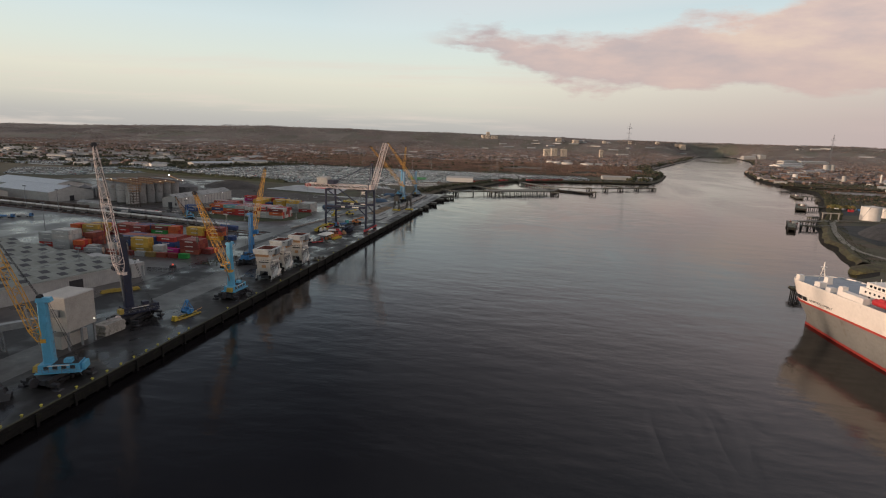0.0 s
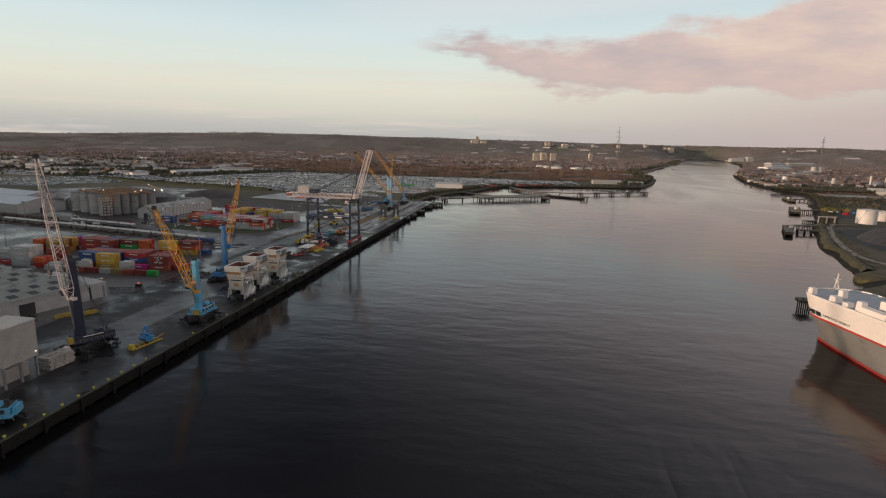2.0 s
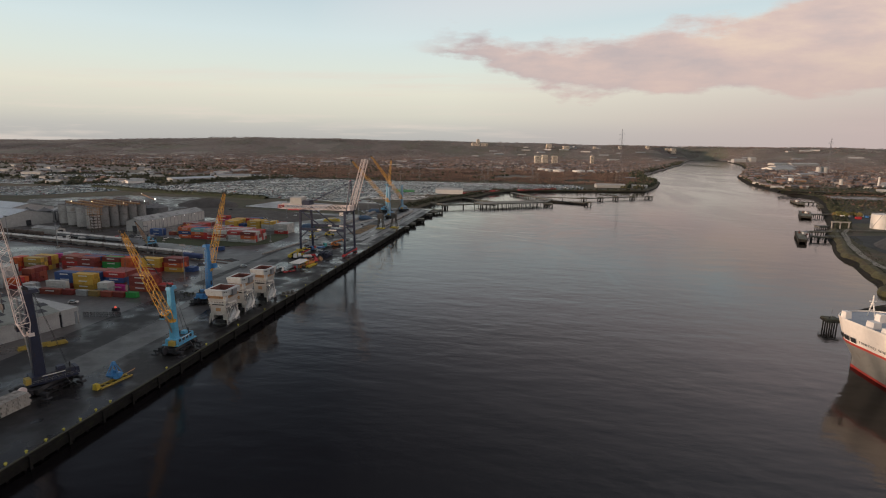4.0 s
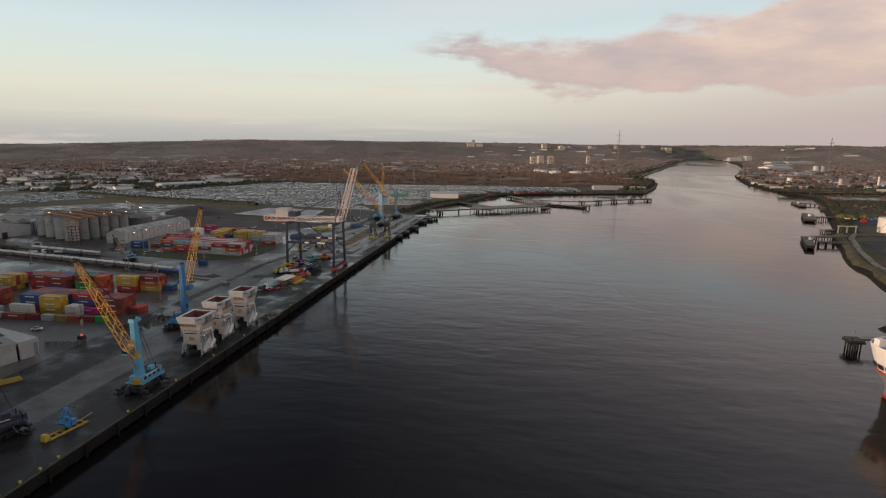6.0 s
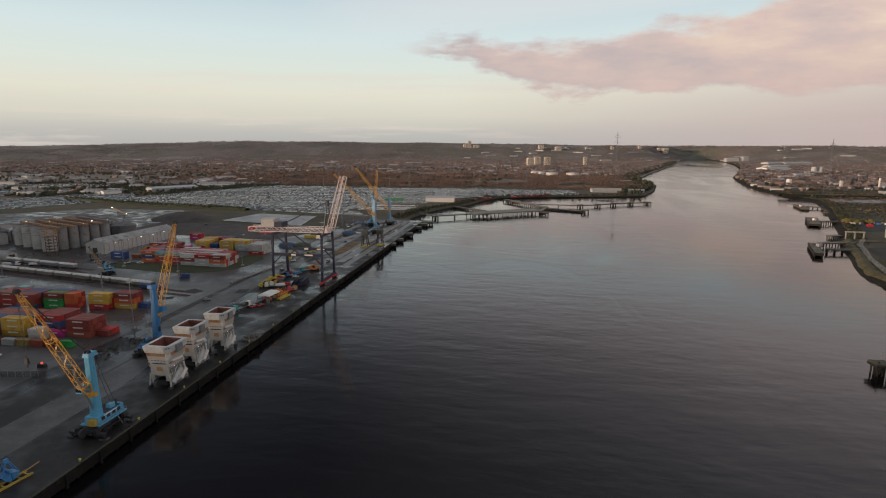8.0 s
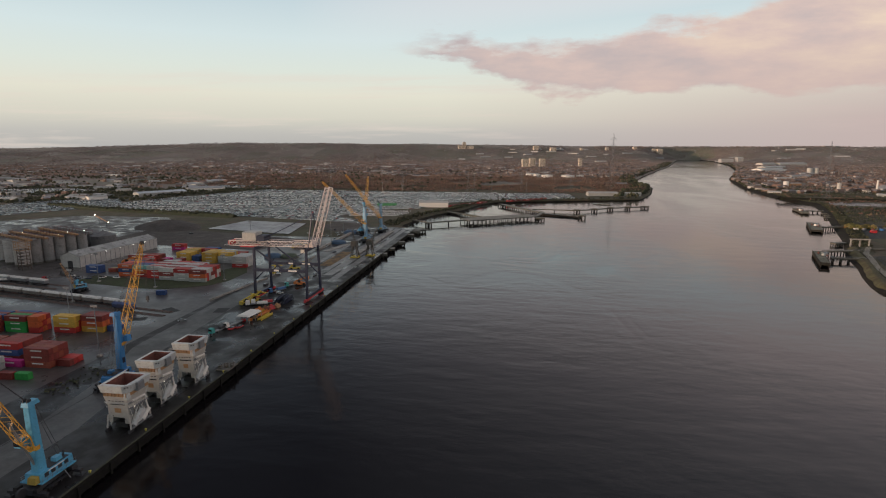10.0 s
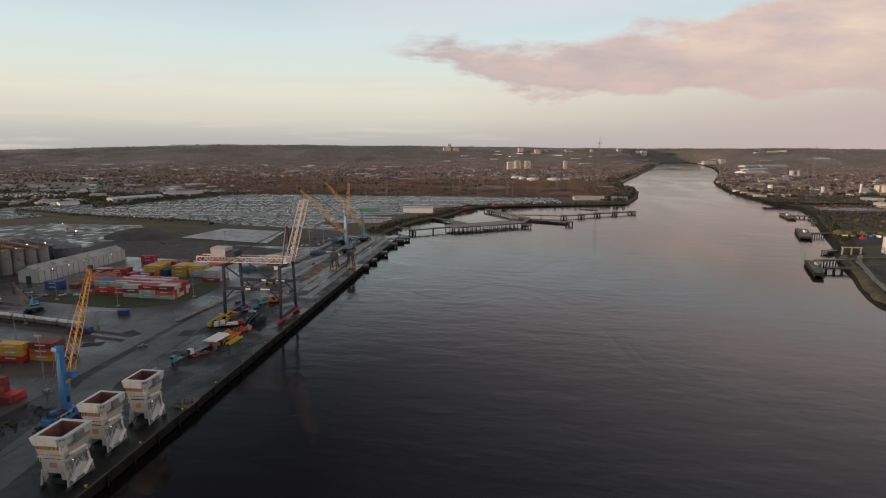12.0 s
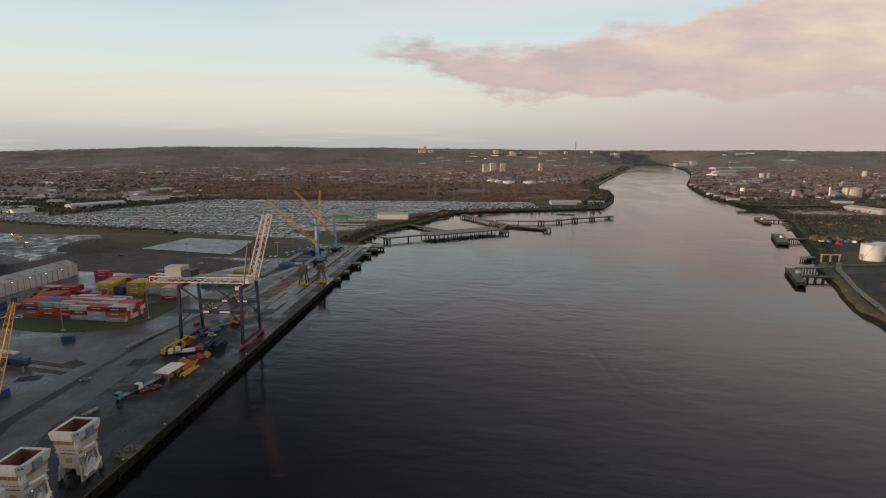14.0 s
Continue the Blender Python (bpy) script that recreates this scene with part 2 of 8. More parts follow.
# ---- mesh helpers ----
class Geo:
    """Collects faces; boxes, struts and tubes."""

    def __init__(self):
        self.v, self.f = [], []

    def quad(self, *pts):
        n = len(self.v)
        self.v += [tuple(p) for p in pts]
        self.f.append(tuple(range(n, n + len(pts))))
        return self

    def box(self, x0, x1, y0, y1, z0, z1, top=None):
        """Axis box; top=(ix, iy) insets its top."""
        ix, iy = top or (0, 0)
        n = len(self.v)
        self.v += [(x0, y0, z0), (x1, y0, z0), (x1, y1, z0), (x0, y1, z0), (x0 + ix, y0 + iy, z1), (x1 - ix, y0 + iy, z1), (x1 - ix, y1 - iy, z1), (x0 + ix, y1 - iy, z1)]
        self.f += [tuple(n + i for i in q) for q in ((3, 2, 1, 0), (4, 5, 6, 7), (0, 1, 5, 4), (1, 2, 6, 5), (2, 3, 7, 6), (3, 0, 4, 7))]
        return self

    def strut(self, p, q, w, h=None):
        """Bar of section w x h from p to q."""
        p, q, h = Vector(p), Vector(q), h or w
        d = (q - p).normalized()
        s = d.cross(Vector((0, 0, 1)))
        s = s.normalized() if s.length > 1e-3 else Vector((1, 0, 0))
        u = s.cross(d)
        n = len(self.v)
        for c in (p, q):
            for a, b in ((-1, -1), (1, -1), (1, 1), (-1, 1)):
                self.v.append(tuple(c + s * (a * w / 2) + u * (b * h / 2)))
        self.f += [tuple(n + i for i in k) for k in ((0, 1, 2, 3), (7, 6, 5, 4), (0, 4, 5, 1), (1, 5, 6, 2), (2, 6, 7, 3), (3, 7, 4, 0))]
        return self

    def tube(self, p, q, r0, r1=None, n=12, cap=True):
        p, q, r1 = Vector(p), Vector(q), r0 if r1 is None else r1
        d = (q - p).normalized()
        s = d.cross(Vector((0, 0, 1)))
        s = s.normalized() if s.length > 1e-3 else Vector((1, 0, 0))
        u = s.cross(d)
        k = len(self.v)
        for c, r in ((p, r0), (q, r1)):
            for i in range(n):
                a = 2 * math.pi * i / n
                self.v.append(tuple(c + s * (r * math.cos(a)) + u * (r * math.sin(a))))
        for i in range(n):
            j = (i + 1) % n
            self.f.append((k + i, k + j, k + n + j, k + n + i))
        if cap:
            self.f.append(tuple(k + i for i in reversed(range(n))))
            self.f.append(tuple(k + n + i for i in range(n)))
        return self

    def lattice(self, p, q, w0, w1, chord, bays, h0=None, h1=None):
        """Four-chord lattice boom from p to q, tapering from w0 to w1."""
        p, q = Vector(p), Vector(q)
        d = (q - p).normalized()
        s = d.cross(Vector((0, 0, 1)))
        s = s.normalized() if s.length > 1e-3 else Vector((1, 0, 0))
        u = s.cross(d)
        h0, h1 = h0 or w0, h1 or w1
        ring = []
        for i in range(bays + 1):
            f = i / bays
            c, a, b = p.lerp(q, f), (w0 + (w1 - w0) * f) / 2, (h0 + (h1 - h0) * f) / 2
            ring.append([c + s * (x * a) + u * (y * b) for x, y in ((-1, -1), (1, -1), (1, 1), (-1, 1))])
        for i in range(bays):
            for k in range(4):
                self.strut(ring[i][k], ring[i + 1][k], chord)
                m = (k + 1) % 4
                a, b = (ring[i][k], ring[i + 1][m]) if i % 2 else (ring[i][m], ring[i + 1][k])
                self.strut(a, b, chord * 0.6)
        for i in (0, bays):
            for k in range(4):
                self.strut(ring[i][k], ring[i][(k + 1) % 4], chord)
        return self

    def mesh(self, name, material, smooth=False):
        me = bpy.data.meshes.new(name)
        me.from_pydata(self.v, [], self.f)
        for m in (material if isinstance(material, (list, tuple)) else [material]):
            me.materials.append(m)
        if smooth:
            me.polygons.foreach_set("use_smooth", [True] * len(me.polygons))
        return me


def part(name, geo, material, parent, label="", smooth=False):
    ob = new(name, geo.mesh(name, material, smooth))
    ob.parent = parent
    if label:
        ob["label"] = label
    return ob


def solo(name, geo, material, label, category="", kind="", group="", m=None, smooth=False):
    ob = new(name, geo.mesh(name, material, smooth))
    if m is not None:
        ob.matrix_basis = m
    return tagged(ob, label, category, group, kind)


def thing(name, m, label, category, group=""):
    ob = new(name)
    ob.matrix_basis = m
    return tagged(ob, label, category, group)


# ---- land and water ----
Q = 5.75   # quay level
WL = 1.8    # water level
EDGE = -1.2   # quay edge
RIVER_LEFT = [(-900, 0), (700, 0), (712, -14), (735, -20), (800, -10), (850, 4), (910, 36), (1000, 58), (1042, 80), (1075, 160), (1100, 250), (1130, 345), (1250, 390),
              (1461, 441), (1552, 441), (1680, 449), (1779, 467), (1989, 530), (2175, 591), (2562, 716), (3042, 877), (3516, 1019), (4019, 1160), (4507, 1307), (4700, 1465), (4960, 1495)]
RIVER_RIGHT = [(-900, 292), (330, 292), (345, 316), (356, 324), (372, 328), (399, 339), (413, 341), (440, 350), (461, 357), (484, 359), (520, 373), (551, 387), (608, 408), (696, 452), (808, 500), (886, 534), (980, 572), (1073, 606), (1150, 599), (1256, 611), (1367, 623), (1477, 640),
               (1775, 721), (1885, 756), (2200, 879), (2534, 1007), (2990, 1152), (3338, 1254), (3777, 1355), (4118, 1431), (4438, 1472), (4711, 1489), (4960, 1500)]


def along(line, y):
    for (a, u), (b, w) in zip(line, line[1:]):
        if y <= b:
            return u + (w - u) * max(0.0, min(1.0, (y - a) / (b - a)))
    return line[-1][1]


def smooth(a, b, x):
    f = max(0.0, min(1.0, (x - a) / (b - a)))   # a may lie above b
    return f * f * (3 - 2 * f)


def height(x, y):
    """The land's height: flat port, rising slowly to the far hills."""
    d = math.hypot(x - 110, y - 60)
    near = min(abs(x - along(RIVER_LEFT, y)), abs(x - along(RIVER_RIGHT, y)))
    a = math.atan2(x - 110, y - 60)
    crest = 104 + 30 * math.exp(-((a + 0.42) / 0.28) ** 2) + 12 * math.exp(-((a + 0.05) / 0.25) ** 2) - 22 * (1 - smooth(-0.95, -0.5, a))
    crest += 5 * noise.noise((a * 9, 1.5, 0)) + 2.5 * noise.noise((a * 31, 4.5, 0))
    f = smooth(3600, 4900, d) ** 1.3
    f *= max(smooth(20, 320, near), smooth(4700, 4890, d))
    shade_ridge = 66 * smooth(-540, -680, x) * (1 - smooth(330, 540, y)) if x < -540 else 0.0   # added ridge out of view, there to keep the low sun off the port
    lump = 3.5 * noise.noise((x / 330, y / 330, 2)) * smooth(1500, 2600, d)
    return Q + (crest - Q) * f + lump * smooth(20, 300, near) + shade_ridge


def land_mesh():
    ys = sorted({*range(-880, 720, 40), *range(320, 700, 10), *range(700, 1140, 10), *range(1140, 2000, 40), *range(2000, 4960, 80), 4600, 4620, 4660, 4680})
    left_u = [0, 3, 6, 10, 16, 25, 40, 70, 110, 160, 220, 300, 400, 520, 660, 820, 1000, 1220, 1480, 1780, 2120, 2500, 2950, 3450, 4000, 4600, 5200]
    v, f, rows, mats = [], [], [], []
    for y in ys:
        xl, xr, row = along(RIVER_LEFT, y), along(RIVER_RIGHT, y), []
        quay = y <= 700
        for u in reversed(left_u):
            x = xl - (u if not quay else max(u, 2.0))
            if u == 0:
                z = -3.0 if not quay else -6.0
                x = xl if not quay else xl - 1.9
            elif u == 3:
                z = 1.5 if not quay else Q - 0.4
            elif u == 6:
                z = 3.3 if not quay else Q - 0.4
            else:
                z = height(x, y) - (0.4 if quay and u < 60 else 0.0)
            row.append((x, y, z))
        mid = xl * 0.5 + xr * 0.5
        row.append((mid, y, -6))
        for u in left_u:
            x = xr + u
            z = {0: -3.0, 3: 1.5, 6: 3.2, 10: 4.6}.get(u, 0) or height(x, y)
            row.append((x, y, z))
        if y > 4610:   # the river bends out of sight behind the land
            row = [(x, y, max(z, height(x, y))) for x, y, z in row]
        rows.append([len(v) + i for i in range(len(row))])
        v += row
    for a, b in zip(rows, rows[1:]):
        for i in range(len(a) - 1):
            f.append((a[i], a[i + 1], b[i + 1], b[i]))
            c = v[a[i]]
            far = math.hypot(c[0] - 110, c[1] - 60)
            port = c[0] < -20 and c[1] < 620 and c[0] > -480
            bank = 24 <= i <= 30
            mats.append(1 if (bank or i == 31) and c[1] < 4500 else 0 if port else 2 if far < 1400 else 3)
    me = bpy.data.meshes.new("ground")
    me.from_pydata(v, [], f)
    for m in ("asphalt", "mud", "scrub", "hazed_far_land"):
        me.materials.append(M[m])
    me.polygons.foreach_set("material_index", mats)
    me.polygons.foreach_set("use_smooth", [True] * len(mats))
    return me


# far country: base colour paled so that distance haze is painted into it
M["hazed_far_land"] = mat("hazed_far_land", (0.17, 0.148, 0.128), 0.95, 0, 0.45, 0.004, 1.0, 14, stain=(0.115, 0.13, 0.08), stain_at=0.52)
t = M["hazed_far_land"].node_tree
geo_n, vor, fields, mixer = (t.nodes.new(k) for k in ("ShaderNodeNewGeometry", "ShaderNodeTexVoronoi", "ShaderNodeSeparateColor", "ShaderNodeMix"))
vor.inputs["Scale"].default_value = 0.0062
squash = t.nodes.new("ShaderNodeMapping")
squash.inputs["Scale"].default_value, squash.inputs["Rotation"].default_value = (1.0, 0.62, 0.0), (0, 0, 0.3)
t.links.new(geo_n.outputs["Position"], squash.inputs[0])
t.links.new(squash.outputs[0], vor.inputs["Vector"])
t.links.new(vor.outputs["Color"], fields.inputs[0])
# patchwork of fields, brightened to carry the same haze
hazed_crops = ramp(t, [(0.0, (0.155, 0.15, 0.115)), (0.22, (0.21, 0.175, 0.15)), (0.45, (0.165, 0.135, 0.118)), (0.62, (0.25, 0.22, 0.185)), (0.78, (0.165, 0.165, 0.12)), (0.9, (0.30, 0.27, 0.235))], "CONSTANT")
t.links.new(fields.outputs[0], hazed_crops.inputs[0])
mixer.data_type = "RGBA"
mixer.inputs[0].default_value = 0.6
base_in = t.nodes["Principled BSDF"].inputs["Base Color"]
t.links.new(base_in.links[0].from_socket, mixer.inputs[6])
t.links.new(hazed_crops.outputs[0], mixer.inputs[7])
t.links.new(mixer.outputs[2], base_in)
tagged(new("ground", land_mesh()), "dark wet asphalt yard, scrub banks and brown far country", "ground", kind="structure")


def water_material():
    m = bpy.data.materials.new("river_water")
    m.use_nodes = True
    t = m.node_tree
    b = t.nodes["Principled BSDF"]
    b.inputs["Base Color"].default_value = (0.0052, 0.0042, 0.0048, 1)
    b.inputs["IOR"].default_value = 1.34
    co = t.nodes.new("ShaderNodeNewGeometry").outputs["Position"]

    def field(sx, sy, turn, s, d, warp=0.0):
        mp = t.nodes.new("ShaderNodeMapping")
        mp.inputs["Scale"].default_value, mp.inputs["Rotation"].default_value = (sx, sy, 1), (0, 0, turn)
        t.links.new(co, mp.inputs[0])
        n = t.nodes.new("ShaderNodeTexNoise")
        n.inputs["Scale"].default_value, n.inputs["Detail"].default_value, n.inputs["Distortion"].default_value = s, d, warp
        t.links.new(mp.outputs[0], n.inputs["Vector"])
        return n.outputs[0]

    def span(v, a, b, lo, hi):
        r = t.nodes.new("ShaderNodeMapRange")
        for key, x in (("From Min", a), ("From Max", b), ("To Min", lo), ("To Max", hi)):
            r.inputs[key].default_value = x
        t.links.new(v, r.inputs[0])
        return r.outputs[0]

    def calc(op, a, b):
        n = t.nodes.new("ShaderNodeMath")
        n.operation = op
        for i, v in enumerate((a, b)):
            if isinstance(v, (int, float)):
                n.inputs[i].default_value = v
            else:
                t.links.new(v, n.inputs[i])
        return n.outputs[0]

    # slicks: broad calm patches and thin drawn-out foam lines along the current
    broad = span(field(1, 0.35, 0.5, 0.009, 5, 0.8), 0.42, 0.62, 0.0, 1.0)
    thread = span(calc("ABSOLUTE", calc("SUBTRACT", field(1, 0.5, -0.75, 0.0052, 4, 1.4), 0.5), 0.0), 0.0, 0.026, 1.0, 0.0)
    thread = calc("MULTIPLY", thread, span(field(1, 1, 0, 0.006, 2), 0.5, 0.62, 0.0, 0.8))
    # slow eddy off the end of the quay
    gap = t.nodes.new("ShaderNodeVectorMath")
    gap.operation = "DISTANCE"
    t.links.new(co, gap.inputs[0])
    gap.inputs[1].default_value = (75, 610, WL)
    swirl = calc("MULTIPLY", span(gap.outputs["Value"], 90, 290, 1.0, 0.0), span(field(1, 0.7, 0.9, 0.013, 5, 2.2), 0.46, 0.60, 0.0, 1.0))
    calm = calc("MAXIMUM", calc("MULTIPLY", broad, 0.75), calc("MAXIMUM", thread, swirl))
    ruffle = span(calm, 0.0, 1.0, 1.0, 0.35)
    prev = None
    for h, dist in ((field(1, 1.6, 0.35, 0.12, 3), 0.12), (field(1, 2.6, 0.35, 0.028, 3), 0.30), (field(1, 1, 0.35, 0.6, 2), 0.014)):
        bp = t.nodes.new("ShaderNodeBump")
        bp.inputs["Strength"].default_value, bp.inputs["Distance"].default_value = 1.0, dist
        t.links.new(calc("MULTIPLY", h, ruffle), bp.inputs["Height"])
        if prev:
            t.links.new(prev, bp.inputs["Normal"])
        prev = bp.outputs[0]
    t.links.new(prev, b.inputs["Normal"])
    t.links.new(span(calm, 0.0, 1.0, 0.15, 0.05), b.inputs["Roughness"])
    return m


M["water"] = water_material()
g = Geo()
for y0 in range(-900, 4900, 200):
    g.quad((-400 if y0 < 1400 else 0, y0, WL), (4600, y0, WL), (4600, y0 + 200, WL), (-400 if y0 < 1400 else 0, y0 + 200, WL))
solo("water", g, M["water"], "calm dark tidal river water with soft ripples", "river", "structure")

M["coping"] = mat("mossy_coping", (0.05, 0.05, 0.035), 0.8, 0, 0.4, 0.3, stain=(0.07, 0.075, 0.03))
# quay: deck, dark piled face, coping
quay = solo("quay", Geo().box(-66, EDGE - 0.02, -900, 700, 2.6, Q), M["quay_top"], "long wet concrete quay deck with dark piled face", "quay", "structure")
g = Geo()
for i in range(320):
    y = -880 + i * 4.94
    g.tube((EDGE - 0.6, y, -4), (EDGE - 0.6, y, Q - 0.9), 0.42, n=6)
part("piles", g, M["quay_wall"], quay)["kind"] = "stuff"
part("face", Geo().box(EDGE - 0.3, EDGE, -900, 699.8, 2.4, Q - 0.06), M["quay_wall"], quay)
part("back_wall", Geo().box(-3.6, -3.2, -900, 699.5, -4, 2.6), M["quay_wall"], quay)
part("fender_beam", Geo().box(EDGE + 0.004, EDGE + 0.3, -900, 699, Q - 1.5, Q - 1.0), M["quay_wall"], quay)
part("coping", Geo().box(EDGE - 0.55, EDGE + 0.08, -900, 700.1, Q + 0.004, Q + 0.26), M["coping"], quay)
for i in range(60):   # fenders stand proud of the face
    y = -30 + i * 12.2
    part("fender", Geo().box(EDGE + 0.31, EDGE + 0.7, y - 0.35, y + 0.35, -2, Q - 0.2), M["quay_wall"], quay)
g0 = Geo().tube((0, 0, 0), (0, 0, 0.5), 0.28, 0.24, 10).tube((0, 0, 0.5), (0, 0, 0.72), 0.45, 0.36, 10)
M["bollard"] = mat("bollard_yellow", (0.45, 0.40, 0.06), 0.6, stain=(0.2, 0.18, 0.05))
first = None
for i in range(26):
    y = 78 + i * 5.7 if i < 15 else 160 + (i - 14) * 24
    mtx = pose(EDGE - 1.2, y, Q + 0.004)
    if not first:
        first = solo("bollard", g0, M["bollard"], "yellow cast mooring bollard on the quay edge", "bollard", group="bollards along the quay", m=mtx)
    else:
        copy_thing(first, mtx)
# crane rails
for x in (-7.8, -41.2):
    solo("crane_rail", Geo().box(x - 0.08, x + 0.08, 215, 660, Q + 0.003, Q + 0.07), M["dark"], "steel crane rail set in the quay", "rail", "structure")


# ---- mobile harbour cranes ----
def harbour_crane(x, y, turn, tip, top_z, pivot, tower_m, boom_m, label, body_w=5.2, s=1.0, house_m=None, reel_m=None, group="mobile harbour cranes"):
    """Wheeled undercarriage, slewing house, leaning tower, lattice boom to tip (world)."""
    house_m = house_m or tower_m
    c = thing("mobile_harbour_crane", pose(x, y, Q + 0.004), label, "harbour crane", group)
    r = Matrix.Rotation(radians(turn), 3, "Z")

    def at(px, py, pz):
        v = r @ Vector((px, py, 0))
        return (v.x, v.y, pz)

    def rbox(geo, x0, x1, y0, y1, z0, z1, top=None):
        k = len(geo.v)
        geo.box(x0, x1, y0, y1, z0, z1, top)
        geo.v[k:] = [at(*p) for p in geo.v[k:]]
        return geo

    # undercarriage along the quay, outriggers
    g = Geo().box(-2.4 * s, 2.4 * s, -7 * s, 7 * s, 1.3, 2.6, (0.3, 0.4))
    for yy in (-6, 6):
        g.box(-6.2 * s, 6.2 * s, yy * s - 0.6, yy * s + 0.6, 1.1, 1.9)
    part("undercarriage", g, M["dark"], c)
    for xx in (-5.8, 5.8):
        for yy in (-6, 6):
            part("outrigger_pad", Geo().box(xx * s - 1.2, xx * s + 1.2, yy * s - 1.0, yy * s + 1.0, 0, 0.35, (0.15, 0.15)).tube((xx * s, yy * s, 0.35), (xx * s, yy * s, 1.2), 0.25, n=8), M["dark"], c)
    for xx in (-2.6, 2.6):
        for i in range(7):
            yy = (-5.4 + i * 1.8) * s
            part("wheel", Geo().tube((xx * s - 0.55, yy, 0.75), (xx * s + 0.55, yy, 0.75), 0.75, n=12), M["black"], c)
    # clutter of the travelling gear: axle beams, hose boxes, steps, ballast
    for i in range(4):
        yy = (-4.5 + i * 3.0) * s
        part("axle_beam", Geo().box(-3.6 * s, 3.6 * s, yy - 0.25, yy + 0.25, 0.55, 1.25), M["dark"], c)
    for sx in (-1, 1):
        part("hose_box", Geo().box(min(sx * 2.5 * s, sx * 3.9 * s), max(sx * 2.5 * s, sx * 3.9 * s), -6.9 * s, -4.9 * s, 1.95, 3.0, (0.1, 0.1)), M["black"], c)
        part("hose_box", Geo().box(min(sx * 2.5 * s, sx * 4.4 * s), max(sx * 2.5 * s, sx * 4.4 * s), 4.7 * s, 6.8 * s, 1.95, 2.7, (0.1, 0.2)), M["dark"], c)
        part("side_step", Geo().box(min(sx * 3.2 * s, sx * 4.2 * s), max(sx * 3.2 * s, sx * 4.2 * s), -3.6 * s, 3.4 * s, 1.5, 1.65), M["dark"], c)
        part("access_ladder", Geo().strut((sx * 4.4 * s, 3.8 * s, 0.2), (sx * 3.4 * s, 3.0 * s, 3.3), 0.6, 0.1), M["grey"], c)
    part("cable_reel", Geo().tube((-0.35, -8.1 * s, 2.4), (0.35, -8.1 * s, 2.4), 1.5 * s, n=20), reel_m or M["dark"], c, "large cable reel")
    part("slew_ring", Geo().tube((0, 0, 2.6), (0, 0, 3.4), 1.9 * s, n=18), M["dark"], c)
    # slewing house: deck, machinery box, counterweight, rails
    w = body_w * s
    house = part("machinery_house", rbox(rbox(Geo(), -w / 2 - 0.9, w / 2 + 0.9, -7.4 * s, 4.8 * s, 3.2, 3.5), -w / 2, w / 2, -6.8 * s, 4.2 * s, 3.5, 5.6, (0.15, 0.15)), house_m, c)
    for sx in (-1, 1):
        for i in range(4):
            yy = (-5.6 + i * 2.3) * s
            part("louvre", rbox(Geo(), sx * (w / 2 - 0.05) - 0.06, sx * (w / 2 - 0.05) + 0.06, yy, yy + 1.3, 4.1, 5.2), M["dark"], house)
    part("roof_deck", rbox(Geo(), -w / 2 + 0.4, w / 2 - 0.4, -6.4 * s, 0.4 * s, 5.6, 5.75), M["dark"], house)
    part("counterweight", rbox(Geo(), -w / 2 + 0.6, w / 2 - 0.6, -8.0 * s, -7.0 * s, 3.3, 5.4, (0.1, 0.1)), house_m, c)
    part("front_cabin", rbox(Geo(), -w / 2 + 0.2, 0.4 * s, 3.6 * s, 5.6 * s, 3.5, 5.3, (0.15, 0.2)), M["olive_steel"], c, "dull yellow cabin on the slewing deck")
    part("equipment_box", rbox(Geo(), -w / 2 + 0.8, 0.2, -4.6 * s, -2.4 * s, 5.75, 6.9, (0.1, 0.1)), house_m, c)
    part("winch", rbox(Geo(), 0.5 * s, w / 2 - 0.4, -4.9 * s, -3.4 * s, 5.75, 6.5, (0.3, 0.3)), M["dark"], c)
    part("exhaust", Geo().tube(at(-0.9 * s, -5.9 * s, 5.7), at(-0.9 * s, -5.9 * s, 7.4), 0.22, n=8), M["dark"], c)
    for sx in (-1, 1):
        g = Geo()
        xe = sx * (w / 2 + 0.8)
        for i in range(8):
            yy = (-7.2 + i * 1.65) * s
            g.strut(at(xe, yy, 3.5), at(xe, yy, 4.6), 0.07)
        g.strut(at(xe, -7.2 * s, 4.6), at(xe, 4.6 * s, 4.6), 0.07).strut(at(xe, -7.2 * s, 4.05), at(xe, 4.6 * s, 4.05), 0.06)
        part("handrail", g, M["grey"], c)
    for e in (-w / 2 - 0.06, w / 2 - 0.02):
        part("lettering", rbox(Geo(), e, e + 0.08, -4.2 * s, 1.6 * s, 5.22, 5.5), M["white"], house, "white bar of lettering")
    # tower
    h = top_z - Q
    lean = 1.4 * s
    a, b = at(0, 1.6 * s, 4.0), at(0, 1.6 * s + lean * 0.3, h - 1.4)
    g = Geo()
    w0, w1 = 1.5 * s, 1.05 * s
    lo = [at(-w0, 1.6 * s - w0, 3.6), at(w0, 1.6 * s - w0, 3.6), at(w0, 1.6 * s + w0, 3.6), at(-w0, 1.6 * s + w0, 3.6)]
    hi = [at(-w1, 2.0 * s - w1, h - 1.4), at(w1, 2.0 * s - w1, h - 1.4), at(w1, 2.0 * s + w1, h - 1.4), at(-w1, 2.0 * s + w1, h - 1.4)]
